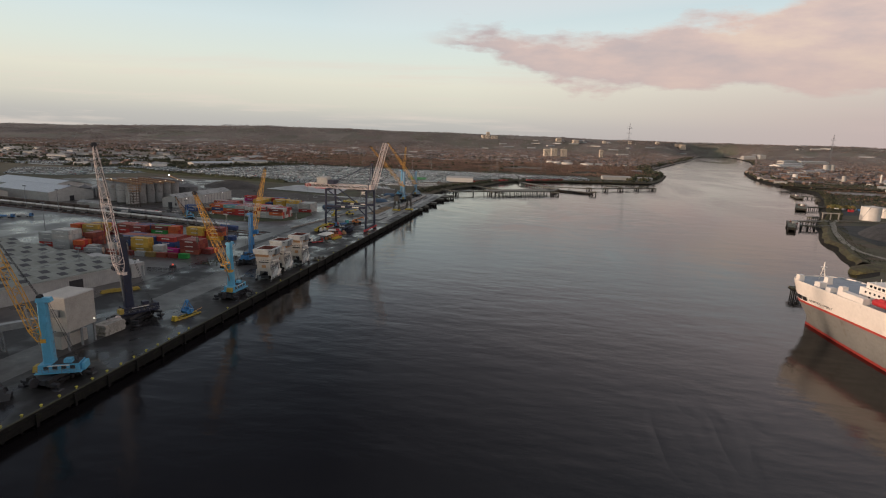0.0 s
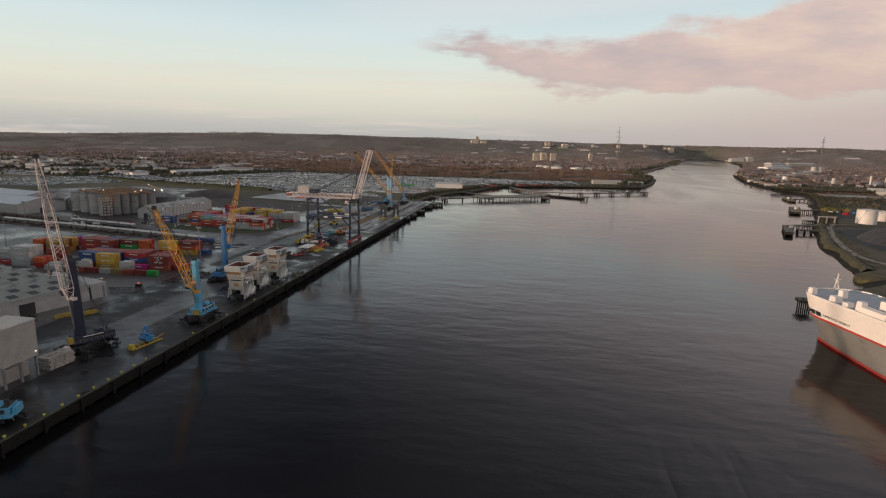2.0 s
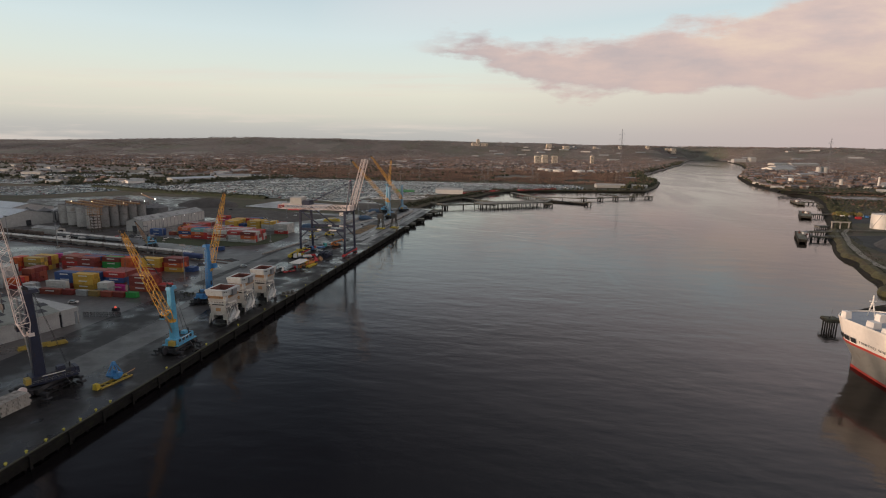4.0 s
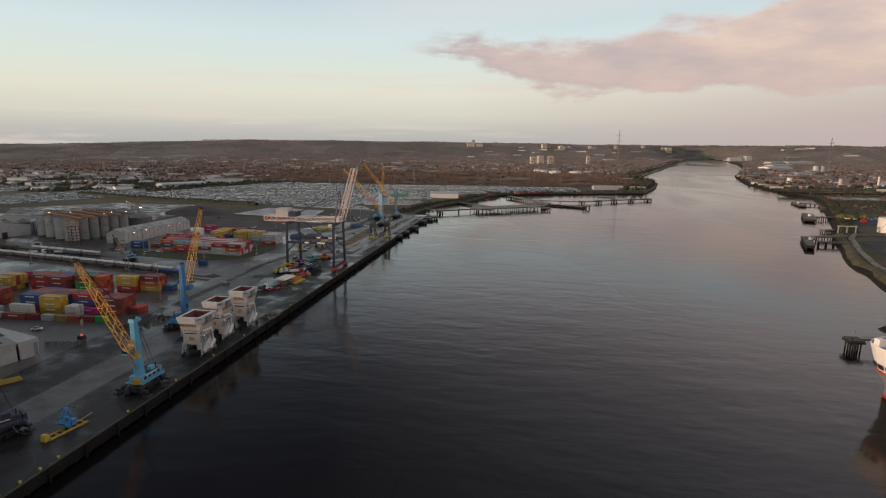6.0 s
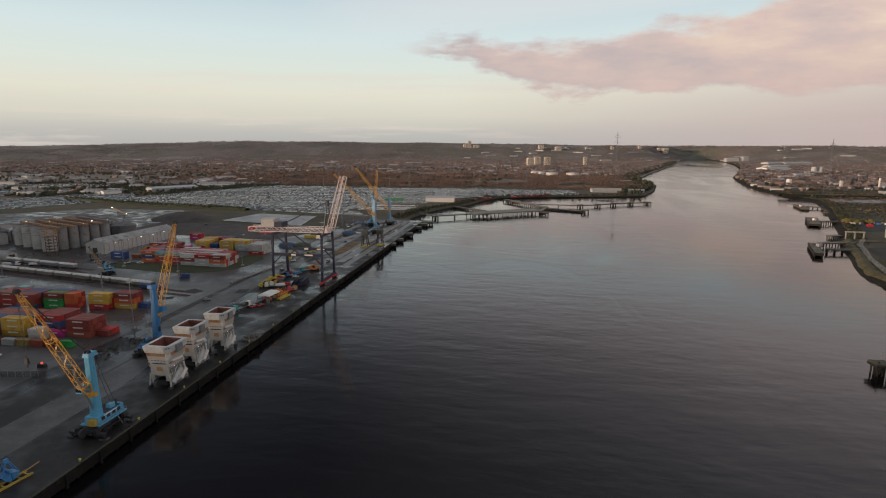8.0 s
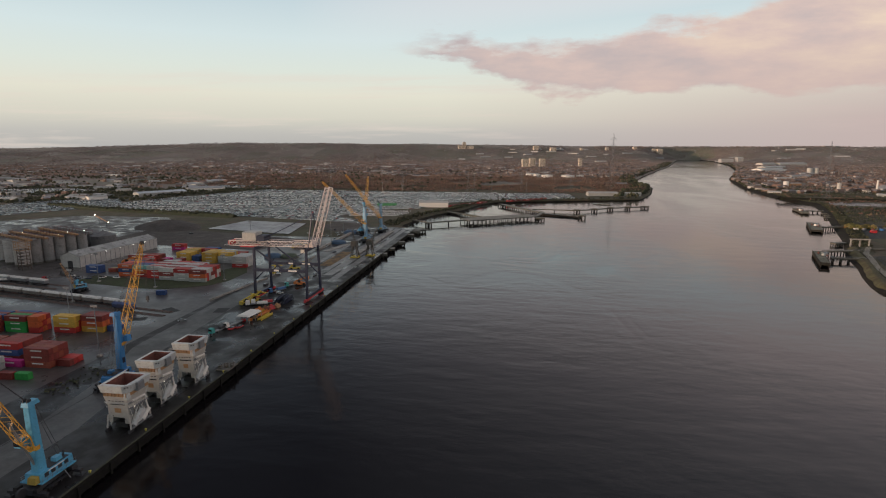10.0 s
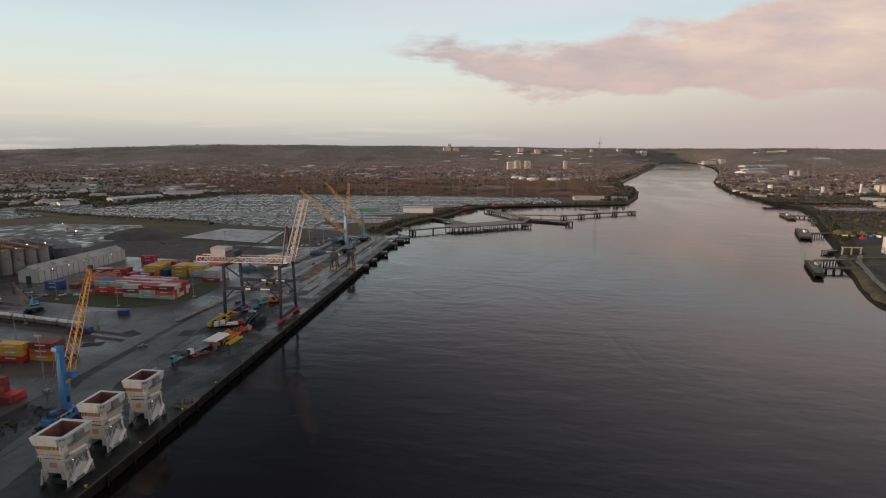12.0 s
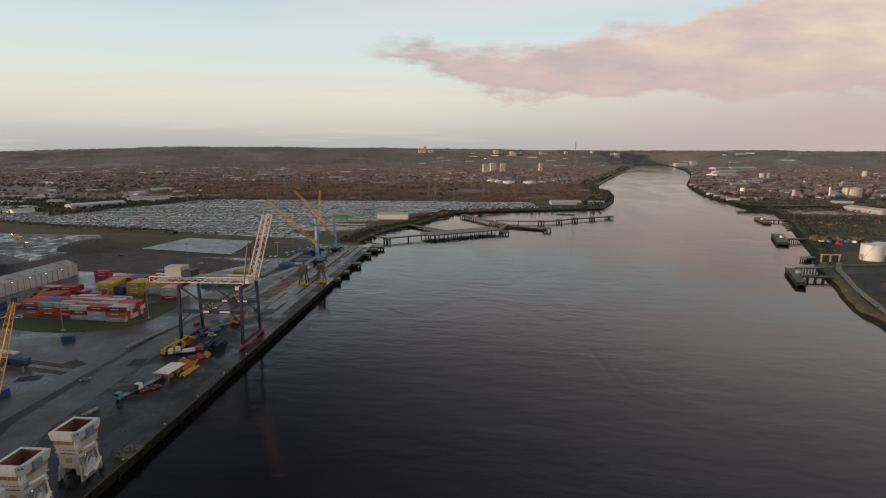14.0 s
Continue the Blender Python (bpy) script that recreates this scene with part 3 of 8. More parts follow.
    for i in range(4):   # box column with chamfered corners
        j = (i + 1) % 4
        e0, e1 = Vector(lo[i]).lerp(Vector(lo[j]), 0.12), Vector(lo[i]).lerp(Vector(lo[j]), 0.88)
        f0, f1 = Vector(hi[i]).lerp(Vector(hi[j]), 0.12), Vector(hi[i]).lerp(Vector(hi[j]), 0.88)
        g.quad(e0, e1, f1, f0)
        k = (i + 2) % 4
        g.quad(e1, Vector(lo[j]).lerp(Vector(lo[k]), 0.12), Vector(hi[j]).lerp(Vector(hi[k]), 0.12), f1)
    g.quad(*hi)
    tower = part("tower", g, tower_m, c)
    part("maker_panel", rbox(Geo(), w0 - 0.1, w0 + 0.03, 0.9 * s, 2.3 * s, 8.2, 10.4), M["navy"], tower, "dark panel of a plain mark")
    part("tower_head", rbox(Geo(), -1.2 * s, 1.2 * s, -0.6 * s, 3.4 * s, h - 1.8, h - 0.6, (0.2, 0.3)), tower_m, tower)
    for sx in (-0.6, 0.6):
        part("sheave", Geo().tube(at(sx * s - 0.12, 2.4 * s, h - 0.4), at(sx * s + 0.12, 2.4 * s, h - 0.4), 0.75 * s, n=14), M["dark"], tower)
    g = Geo()
    for sx in (-1, 1):
        g.strut(at(sx * 0.9 * s, -5.6 * s, 6.1), at(sx * 0.5 * s, 0.6 * s, h - 2.0), 0.09)
    part("back_stay", g, M["dark"], tower)
    g = Geo()
    for i in range(int(h / 0.9) - 5):
        g.strut(at(-0.35, 0.0, 4.5 + i * 0.9), at(0.35, 0.0, 4.5 + i * 0.9), 0.05)
    g.strut(at(-0.35, 0.0, 4.0), at(-0.35, 0.3, h - 2), 0.07).strut(at(0.35, 0.0, 4.0), at(0.35, 0.3, h - 2), 0.07)
    part("ladder", g, M["grey"], tower)
    # cab
    zc = pivot - Q + 1.0
    cab = part("cab", rbox(Geo(), 1.3 * s, 3.3 * s, 2.6 * s, 5.2 * s, zc, zc + 2.3, (0.1, 0.25)), house_m, c)
    part("windscreen", rbox(Geo(), 1.4 * s, 3.2 * s, 4.9 * s, 5.3 * s, zc + 0.5, zc + 1.8), M["glass"], cab)
    # boom
    p = Vector(at(0, 3.4 * s, pivot - Q))
    t = Vector(tip) - Vector((x, y, Q))
    d = (t - p).normalized()
    k = 0.16
    m0, m1 = p + d * 4, t - d * 3
    g = Geo().lattice(p, m0, 2.4 * s, 3.0 * s, k * 1.5, 2, 1.2 * s, 2.8 * s)
    ln = (m1 - m0).length
    g.lattice(m0, m0.lerp(m1, 0.55), 3.0 * s, 2.5 * s, k * 1.15, max(6, int(ln * 0.55 / 2.3)), 2.8 * s, 2.4 * s)
    g.lattice(m0.lerp(m1, 0.55), m1, 2.5 * s, 1.3 * s, k * 1.1, max(5, int(ln * 0.45 / 1.9)), 2.4 * s, 1.2 * s)
    g.lattice(m1, t, 1.3 * s, 1.0 * s, k, 2, 1.2 * s, 0.7 * s)
    boom = part("boom", g, boom_m, c)
    sdir = d.cross(Vector((0, 0, 1))).normalized()
    for sg in (-0.5, 0.5):
        part("tip_sheave", Geo().tube(t + sdir * (sg * s - 0.1), t + sdir * (sg * s + 0.1), 0.85 * s, n=14), M["dark"], boom)
    part("foot_bracket", Geo().strut(Vector(at(-1.4 * s, 2.4 * s, pivot - Q)), Vector(at(1.4 * s, 2.4 * s, pivot - Q)), 1.5, 1.2), boom_m, boom)
    cyl = p.lerp(t, 0.26)
    part("luffing_cylinder", Geo().tube(at(0, 2.9 * s, 8.0), cyl, 0.38 * s, 0.28 * s, 10), M["grey"], c)
    head = Vector(at(0, 2.6 * s, h - 0.2))
    g = Geo()
    for sg in (-0.45, -0.15, 0.15, 0.45):
        g.strut(head + sdir * (sg * 1.6), t + sdir * sg, 0.07)
    part("luffing_rope", g, M["dark"], c)
    drop = max(6.0, t.z - 30)
    g = Geo()
    for sg in (-0.3, 0.3):
        g.strut(t + sdir * sg, t + sdir * sg - Vector((0, 0, drop)), 0.06)
    part("hoist_rope", g, M["dark"], c)
    e = t - Vector((0, 0, drop))
    part("hook_block", Geo().box(e.x - 0.6, e.x + 0.6, e.y - 0.35, e.y + 0.35, e.z - 1.4, e.z + 0.4, (0.15, 0.1)).strut(e - Vector((0, 0, 1.4)), e - Vector((0, 0, 2.4)), 0.3), M["dark"], c)
    return c


harbour_crane(-12.2, 110.3, 115, (-25, 102, 59), 32, 18.5, M["sky_blue"], M["yellow"], "sky-blue mobile harbour crane with yellow lattice boom on the wet quay")
harbour_crane(-30, 163, 150, (-34.4, 155.6, 74.1), 40, 25, M["navy"], M["boom_white"], "navy mobile harbour crane with tall white lattice boom", s=1.1, reel_m=M["boom_white"])
harbour_crane(-9.9, 201.2, 180, (-14.5, 183.5, 55), 32.3, 18.5, M["sky_blue"], M["yellow"], "sky-blue mobile harbour crane with yellow boom raised over the quay", s=0.95)
harbour_crane(-37.6, 264.4, 0, (-37.6, 284.9, 59.2), 35.5, 21.5, M["deep_blue"], M["yellow"], "blue and yellow mobile harbour crane behind the hoppers", s=0.95)
harbour_crane(-33, 602, 166, (-57.7, 547.8, 69.4), 41, 24, M["pale_blue"], M["yellow"], "faded blue harbour crane with long yellow boom on the far quay")
harbour_crane(-34, 666, 168, (-56.3, 609.3, 73.1), 38, 22, M["pale_blue"], M["yellow"], "faded blue harbour crane with yellow boom at the quay end")
harbour_crane(-52, 655, -20, (-49, 668, 68), 40, 24, M["sky_blue"], M["yellow"], "blue harbour crane with steeply raised yellow boom")


# ---- ship-to-shore gantry crane ----
def gantry_crane():
    c = thing("gantry_crane", pose(-23.2, 396, Q + 0.07), "navy ship-to-shore gantry crane with raised white lattice boom", "gantry crane")
    sx, hx, hy = -18.0, 15.4, 11.2   # land rail, sea rail, half wheelbase
    zt = 31.8
    for x in (sx, hx):
        for y in (-hy, hy):
            yt = y * 0.86
            part("leg", Geo().strut((x, y, 2.2), (x, yt, zt), 1.25, 1.35), M["navy"], c)
            bog = part("bogie", Geo().box(x - 0.7, x + 0.7, y - 4.3, y + 4.3, 0.9, 2.3, (0.1, 0.6)), M["red"], c, "red wheel bogie")
            for i in range(6):
                yy = y - 3.6 + i * 1.44
                part("wheel", Geo().tube((x - 0.3, yy, 0.52), (x + 0.3, yy, 0.52), 0.5, n=10), M["dark"], bog)
        part("sill_beam", Geo().box(x - 0.6, x + 0.6, -hy - 1, hy + 1, 2.3, 3.7), M["navy"], c)
        part("travel_gear", Geo().box(x - 0.55, x + 0.55, -hy + 4.4, hy - 4.4, 1.0, 2.1, (0.1, 0.4)), M["red"], c, "red travelling gear between the bogies")
        part("top_tie", Geo().box(x - 0.6, x + 0.6, -hy * 0.86 - 1, hy * 0.86 + 1, zt - 0.8, zt + 0.9), M["navy"], c)
    for y in (-hy, hy):
        yy = y * 0.93
        part("portal_beam", Geo().box(sx, hx, yy - 0.6, yy + 0.6, 18.2, 20.0), M["navy"], c)
        g = Geo().strut((sx, yy, 33), (0, yy, 20), 0.7).strut((hx, yy, 12.5), (hx - 6, yy, 18.4), 0.7)
        g.strut((sx, yy, 12.5), (sx + 6, yy, 18.4), 0.6)
        part("diagonal_brace", g, M["navy"], c)
        # signs: plain light bars of unread lettering
        part("sign", Geo().box(4, 9.5, yy - 0.66, yy - 0.6, 18.7, 19.6), M["white"], c, "small white sign board")
        part("sign", Geo().box(-5, -2, yy - 0.66, yy - 0.6, 18.6, 19.7), M["white"], c, "small white sign board")
    # girder and back reach, two lattice beams
    for y in (-3.2, 3.2):
        g = Geo().lattice((sx - 19.4, y, zt + 2.4), (hx + 1.6, y, zt + 2.4), 0.5, 0.5, 0.36, 15, 3.0, 3.0)
        part("girder", g, M["boom_white"], c, "white lattice girder")
        g = Geo().lattice((hx + 2.2, y, zt + 1.6), (hx + 12.4, y, zt + 37), 0.6, 0.5, 0.34, 11, 3.4, 2.6)
        part("raised_boom", g, M["boom_white"], c, "white lattice boom raised upright")
    g = Geo()
    for i in range(9):
        x, z = hx + 2.2 + 10.2 * i / 8, zt + 1.6 + 35.4 * i / 8
        g.strut((x, -3.2, z), (x, 3.2, z), 0.35)
    part("boom_ties", g, M["boom_white"], c)
    g = Geo()
    for i in range(8):
        x = sx - 19 + i * 7
        g.strut((x, -3.2, zt + 1.2), (x, 3.2, zt + 1.2), 0.4)
    part("girder_ties", g, M["boom_white"], c)
    part("boom_hinge", Geo().box(hx - 0.8, hx + 2.2, -4.2, 4.2, zt + 0.9, zt + 3.6, (0.4, 0.2)), M["boom_white"], c)
    # apex frame and stays
    for y in (-1, 1):
        part("apex_leg", Geo().strut((hx, y * 6, zt + 0.9), (hx + 1.4, y * 1.4, zt + 21), 0.6), M["navy"], c)
        g = Geo().strut((hx + 1.2, y * 1.4, zt + 20.6), (sx + 1, y * 3.2, zt + 4.5), 0.3)
        part("back_stay", g, M["navy"], c)
    part("apex_head", Geo().box(hx + 0.5, hx + 2.1, -1.6, 1.6, zt + 20.4, zt + 21.8, (0.5, 0.5)), M["navy"], c)
    part("apex_lamp", Geo().box(hx + 1.0, hx + 1.6, -0.3, 0.3, zt + 21.8, zt + 22.4, (0.1, 0.1)), M["red"], c, "small red lamp housing")
    # machinery house, end platform, cab
    house = part("machinery_house", Geo().box(sx - 10, sx - 1.2, -4.4, 4.4, zt + 4.4, zt + 8.9), M["cream"], c, "cream machinery house")
    part("roof", Geo().box(sx - 10.3, sx - 0.9, -4.7, 4.7, zt + 8.9, zt + 9.5, (0.4, 2.2)), M["cream"], house)
    part("end_platform", Geo().box(sx - 11.5, sx - 2, -5.2, 5.2, zt + 0.2, zt + 0.7), M["red"], c, "red end platform")
    part("counter_box", Geo().box(sx - 20.4, sx - 18.4, -3.2, 3.2, zt + 1.2, zt + 3.6), M["red"], c)
    cab = part("operator_cab", Geo().box(hx - 7, hx - 4, -1.6, 1.6, zt - 3.4, zt - 0.6, (0.2, 0.1)), M["white"], c)
    part("window", Geo().box(hx - 4.15, hx - 3.95, -1.4, 1.4, zt - 2.8, zt - 1.4), M["glass"], cab)
    part("trolley", Geo().box(hx - 10, hx - 4, -4, 4, zt - 0.6, zt + 0.5), M["dark"], c)
    part("rope_drum_house", Geo().box(sx - 1.0, sx + 4.5, -4.6, 4.6, zt + 4.0, zt + 7.2, (0.3, 0.3)), M["navy"], c)
    # inclined walkway between legs
    for y in (-hy * 0.9, hy * 0.9):
        g = Geo().strut((sx + 12, y, 20), (hx - 1, y, zt - 1), 0.8, 0.25)
        part("stair", g, M["navy"], c)
    return c


gantry_crane()


# ---- bulk hoppers ----
def hopper_shell(zt):
    """Four plated sides, open above and below, flaring up to the band."""
    g = Geo()
    lo = [(-4.3, -4.8, 2.6), (3.9, -4.8, 2.6), (3.9, 4.8, 2.6), (-4.3, 4.8, 2.6)]
    mid = [(-4.3, -4.8, 8.6), (4.0, -4.8, 8.6), (4.0, 4.8, 8.6), (-4.3, 4.8, 8.6)]
    hi = [(-5.0, -5.6, zt - 3.55), (5.0, -5.6, zt - 3.55), (5.0, 5.6, zt - 3.55), (-5.0, 5.6, zt - 3.55)]
    for i in range(4):
        j = (i + 1) % 4
        a, b = Vector(lo[i]), Vector(lo[j])
        if i in (0, 2):   # portal opening in the end walls
            p, q = a.lerp(b, 0.2), a.lerp(b, 0.8)
            up = Vector((0, 0, 1.9))
            g.quad(a, p, p + up, mid[i]).quad(p + up, q + up, mid[j], mid[i])
            g.quad(q, b, mid[j], q + up)
        else:
            g.quad(a, b, mid[j], mid[i])
        g.quad(mid[i], mid[j], hi[j], hi[i])
    return g


def hopper():
    c = thing("bulk_hopper", pose(-12, 235, Q + 0.01), "grey and cream steel bulk hopper on rail legs, open rusty bin", "hopper", "row of bulk hoppers on the quay")
    hx, hy, zt = 5.9, 6.5, 15.3
    # rim: sloping collar, hollow
    g = Geo()
    def ring(x, y, z, cut):
        return [(-x, -y, z), (x - cut, -y, z), (x, -y + cut, z), (x, y, z), (-x, y, z)]

    outer_lo, outer_hi, inner_hi = ring(hx - 0.5, hy - 0.5, zt - 2.4, 2.0), ring(hx, hy, zt, 2.4), ring(hx - 1.6, hy - 1.6, zt + 0.1, 0.5)
    for i in range(5):
        j = (i + 1) % 5
        g.quad(outer_lo[i], outer_lo[j], outer_hi[j], outer_hi[i])
        g.quad(outer_hi[i], outer_hi[j], inner_hi[j], inner_hi[i])
    rim = part("rim", g, M["rim"], c, "pale grey sloping rim with one cut corner")
    for k in (0.35, 0.65):   # dark slots in the cut corner
        p = Vector(outer_lo[1]).lerp(Vector(outer_lo[2]), k) * 0.3 + Vector(outer_hi[1]).lerp(Vector(outer_hi[2]), k) * 0.7
        q = (Vector(outer_hi[2]) - Vector(outer_hi[1])).normalized() * 0.28
        part("slot", Geo().strut(p - q, p + q, 0.3, 0.34), M["dark"], rim)
    g = Geo()
    lo = ring(1.6, 1.8, 6.4, 0.3)
    for i in range(5):
        j = (i + 1) % 5
        g.quad(inner_hi[j], inner_hi[i], lo[i], lo[j])
    g.quad(*lo)
    part("bin", g, M["rust"], c, "rusty red inside of the bin")
    g = Geo()
    for a in (-2.2, 0, 2.2):
        g.box(a - 0.15, a + 0.15, -4.2, 4.2, 10.6, 11.0)
    part("grid", g, M["rust"], c)
    # tan band, body, gusset panels
    a, b = hx - 0.9, hy - 0.9
    part("band", Geo().box(-a, a, -b, -b + 0.2, zt - 3.6, zt - 2.4).box(-a, a, b - 0.2, b, zt - 3.6, zt - 2.4).box(-a, -a + 0.2, -b, b, zt - 3.6, zt - 2.4).box(a - 0.2, a, -b, b, zt - 3.6, zt - 2.4), M["tan"], c, "rust-tan band under the rim")
    for i in range(7):
        x = -hx + 1.4 + i * (2 * hx - 2.8) / 6
        for y in (-hy + 0.66, hy - 0.9):
            part("stiffener", Geo().box(x - 0.09, x + 0.09, y, y + 0.24, zt - 3.6, zt - 2.4), M["tan"], c)
    body = part("body", hopper_shell(zt), M["cream"], c, "cream plated body")
    for y in (-5.0, 5.0):
        s = 1 if y > 0 else -1
        part("sign", Geo().box(-3.1, 3.1, min(y, y + s * 0.05), max(y, y + s * 0.05), 8.75, 9.3), M["dark"], body, "dark bar of lettering")
        for k in range(5):
            part("port", Geo().box(-3.3 + k * 1.4, -2.5 + k * 1.4, min(y + s * 0.1, y + s * 0.2), max(y + s * 0.1, y + s * 0.2), 9.9, 10.7), M["dark"], body)
        part("catwalk", Geo().box(-4.6, 4.6, min(y, y + s * 0.9), max(y, y + s * 0.9), 9.45, 9.55).strut((-4.6, y + s * 0.85, 10.5), (4.6, y + s * 0.85, 10.5), 0.07).strut((-4.6, y + s * 0.85, 10.0), (4.6, y + s * 0.85, 10.0), 0.06), M["rim"], c, "narrow railed catwalk")
        part("louvre", Geo().box(-1.3, 1.3, min(y, y + s * 0.08), max(y, y + s * 0.08), 6.2, 7.6), M["tan"], body)
    for x in (-4.1, 4.1):
        s = 1 if x > 0 else -1
        part("walkway", Geo().box(min(x, x + s * 1.1), max(x, x + s * 1.1), -4.6, 4.6, 7.4, 7.6), M["grey"], c)
        g = Geo()
        for i in range(9):
            g.strut((x + s * 1.05, -4.5 + i * 1.125, 7.6), (x + s * 1.05, -4.5 + i * 1.125, 8.6), 0.07)
        for z in (8.1, 8.6):
            g.strut((x + s * 1.05, -4.5, z), (x + s * 1.05, 4.5, z), 0.07)
        part("handrail", g, M["white"], c)
        g = Geo()
        for i in range(4):
            g.box(min(x, x + s * 0.5), max(x, x + s * 0.5), -3.9 + i * 2.2, -2.6 + i * 2.2, 5.2, 7.0)
        part("filter_unit", g, M["grey"], c)
        part("side_frame", Geo().strut((x, -4.4, 1.4), (x + s * 0.8, -1.0, 6.8), 0.35).strut((x, 4.4, 1.4), (x + s * 0.8, 1.0, 6.8), 0.35).box(min(x, x + s * 1.3), max(x, x + s * 1.3), -3.2, 3.4, 2.0, 4.6, (0.2, 0.6)), M["rim"], c)
        part("duct", Geo().tube((x + s * 0.6, -3, 9.6), (x + s * 0.6, 3.6, 9.0), 0.4, n=8).tube((x + s * 0.6, 3.6, 9.0), (x + s * 0.9, 4.4, 3.4), 0.35, n=8), M["white"], c)
    # corner cut and gear boxes, silver filter gear on the river side
    part("corner_box", Geo().box(hx - 2.4, hx - 0.7, -hy + 0.7, -hy + 2.6, zt - 4.4, zt - 2.42, (0.2, 0.2)), M["rim"], c, "pale gear box under the cut corner")
    part("belt_cover", Geo().tube((4.9, -3.8, 1.8), (5.4, 0.5, 5.6), 0.95, 0.8, 10), M["rim"], c)
    part("belt_cover", Geo().tube((5.2, 0.8, 1.9), (5.6, 4.2, 4.4), 0.8, 0.7, 10), M["white"], c)
    part("panel", Geo().box(4.05, 4.25, -4.5, -1.5, 8.7, 11.0), M["grey"], body)
    part("panel", Geo().box(4.05, 4.25, 0.6, 3.9, 8.9, 11.0), M["rim"], body)
    for k in range(5):
        part("tie_strut", Geo().strut((4.2, -4.4 + k * 2.1, 8.5), (5.4, -3.2 + k * 2.1, 2.0), 0.14), M["white"], c)
    part("under_gear", Geo().box(-2.8, 2.8, -4.2, 4.2, 0.9, 2.5, (0.5, 0.4)), M["black"], c, "dark block filling the space under the bin")
    part("platform", Geo().box(hx - 1.1, hx + 0.9, -2.0, 1.8, zt - 2.7, zt - 2.4).box(hx - 0.1, hx + 0.9, -1.8, 1.6, zt - 2.4, zt - 0.2), M["grey"], c, "grey control cabin at the rim")
    # portal legs with splayed knees
    for x in (-4.4, 4.4):
        for y in (-4.9, 4.9):
            s, r = (1 if x > 0 else -1), (1 if y > 0 else -1)
            part("leg", Geo().strut((x, y, 5.2), (x + s * 0.5, y + r * 0.5, 0.9), 0.5, 0.55), M["cream"], c)
            part("knee", Geo().strut((x * 0.5, y, 5.0), (x + s * 0.4, y + r * 0.4, 3.2), 0.3), M["cream"], c)
            part("wheel_bogie", Geo().box(x + s * 0.3 - 0.45, x + s * 0.3 + 0.45, y + r * 0.3 - 1.3, y + r * 0.3 + 1.3, 0.05, 0.95, (0.1, 0.3)), M["dark"], c)
    for x in (-5.1, 5.1):
        part("side_beam", Geo().box(x - 0.3, x + 0.3, -5.4, 5.4, 1.1, 1.7), M["grey"], c)
    part("discharge_chute", Geo().box(-1.4, 1.4, -1.6, 1.6, 2.3, 4.6, (-0.9, -0.9)), M["dark"], c)
    part("ladder", Geo().strut((4.6, 5.2, 1.2), (4.2, 4.9, 9), 0.5, 0.1), M["white"], c)
    M.setdefault("lamp", lamp_mat("lamp_glow", (1.0, 0.95, 0.8), 1.3))
    for y in (-3.0,):
        part("lamp", Geo().box(5.3, 5.5, y, y + 0.25, 7.7, 7.9), M["lamp"], c, "small lit work lamp")
    return c


HS = Matrix.Diagonal((0.88, 0.9, 1.07, 1))   # the built sizes of the row
h1 = hopper()
h1.matrix_basis = pose(-10.6, 235, Q + 0.01) @ HS
copy_thing(h1, pose(-11.8, 252.6, Q + 0.01) @ HS)
copy_thing(h1, pose(-10.0, 270.8, Q + 0.01) @ HS)


# ---- containers ----
CONTAINER = {"maroon": (0.21, 0.035, 0.028), "red": (0.42, 0.035, 0.03), "orange": (0.52, 0.11, 0.03), "blue": (0.03, 0.07, 0.2), "yellow": (0.52, 0.32, 0.05), "green": (0.03, 0.30, 0.06),
             "grey": (0.38, 0.39, 0.38), "white": (0.47, 0.46, 0.43), "magenta": (0.5, 0.03, 0.22), "teal": (0.16, 0.36, 0.34), "brown": (0.27, 0.065, 0.038), "tan": (0.30, 0.21, 0.07)}
for k, c in CONTAINER.items():
    M["box_" + k] = mat("container_" + k, c, 0.55, 0, 0.16, 0.3, spread=0.18, stain=tuple(v * 0.6 for v in c), stain_at=0.6)
M["box_mark"] = mat("container_mark", (0.6, 0.6, 0.57), 0.6)
MASTERS = {}


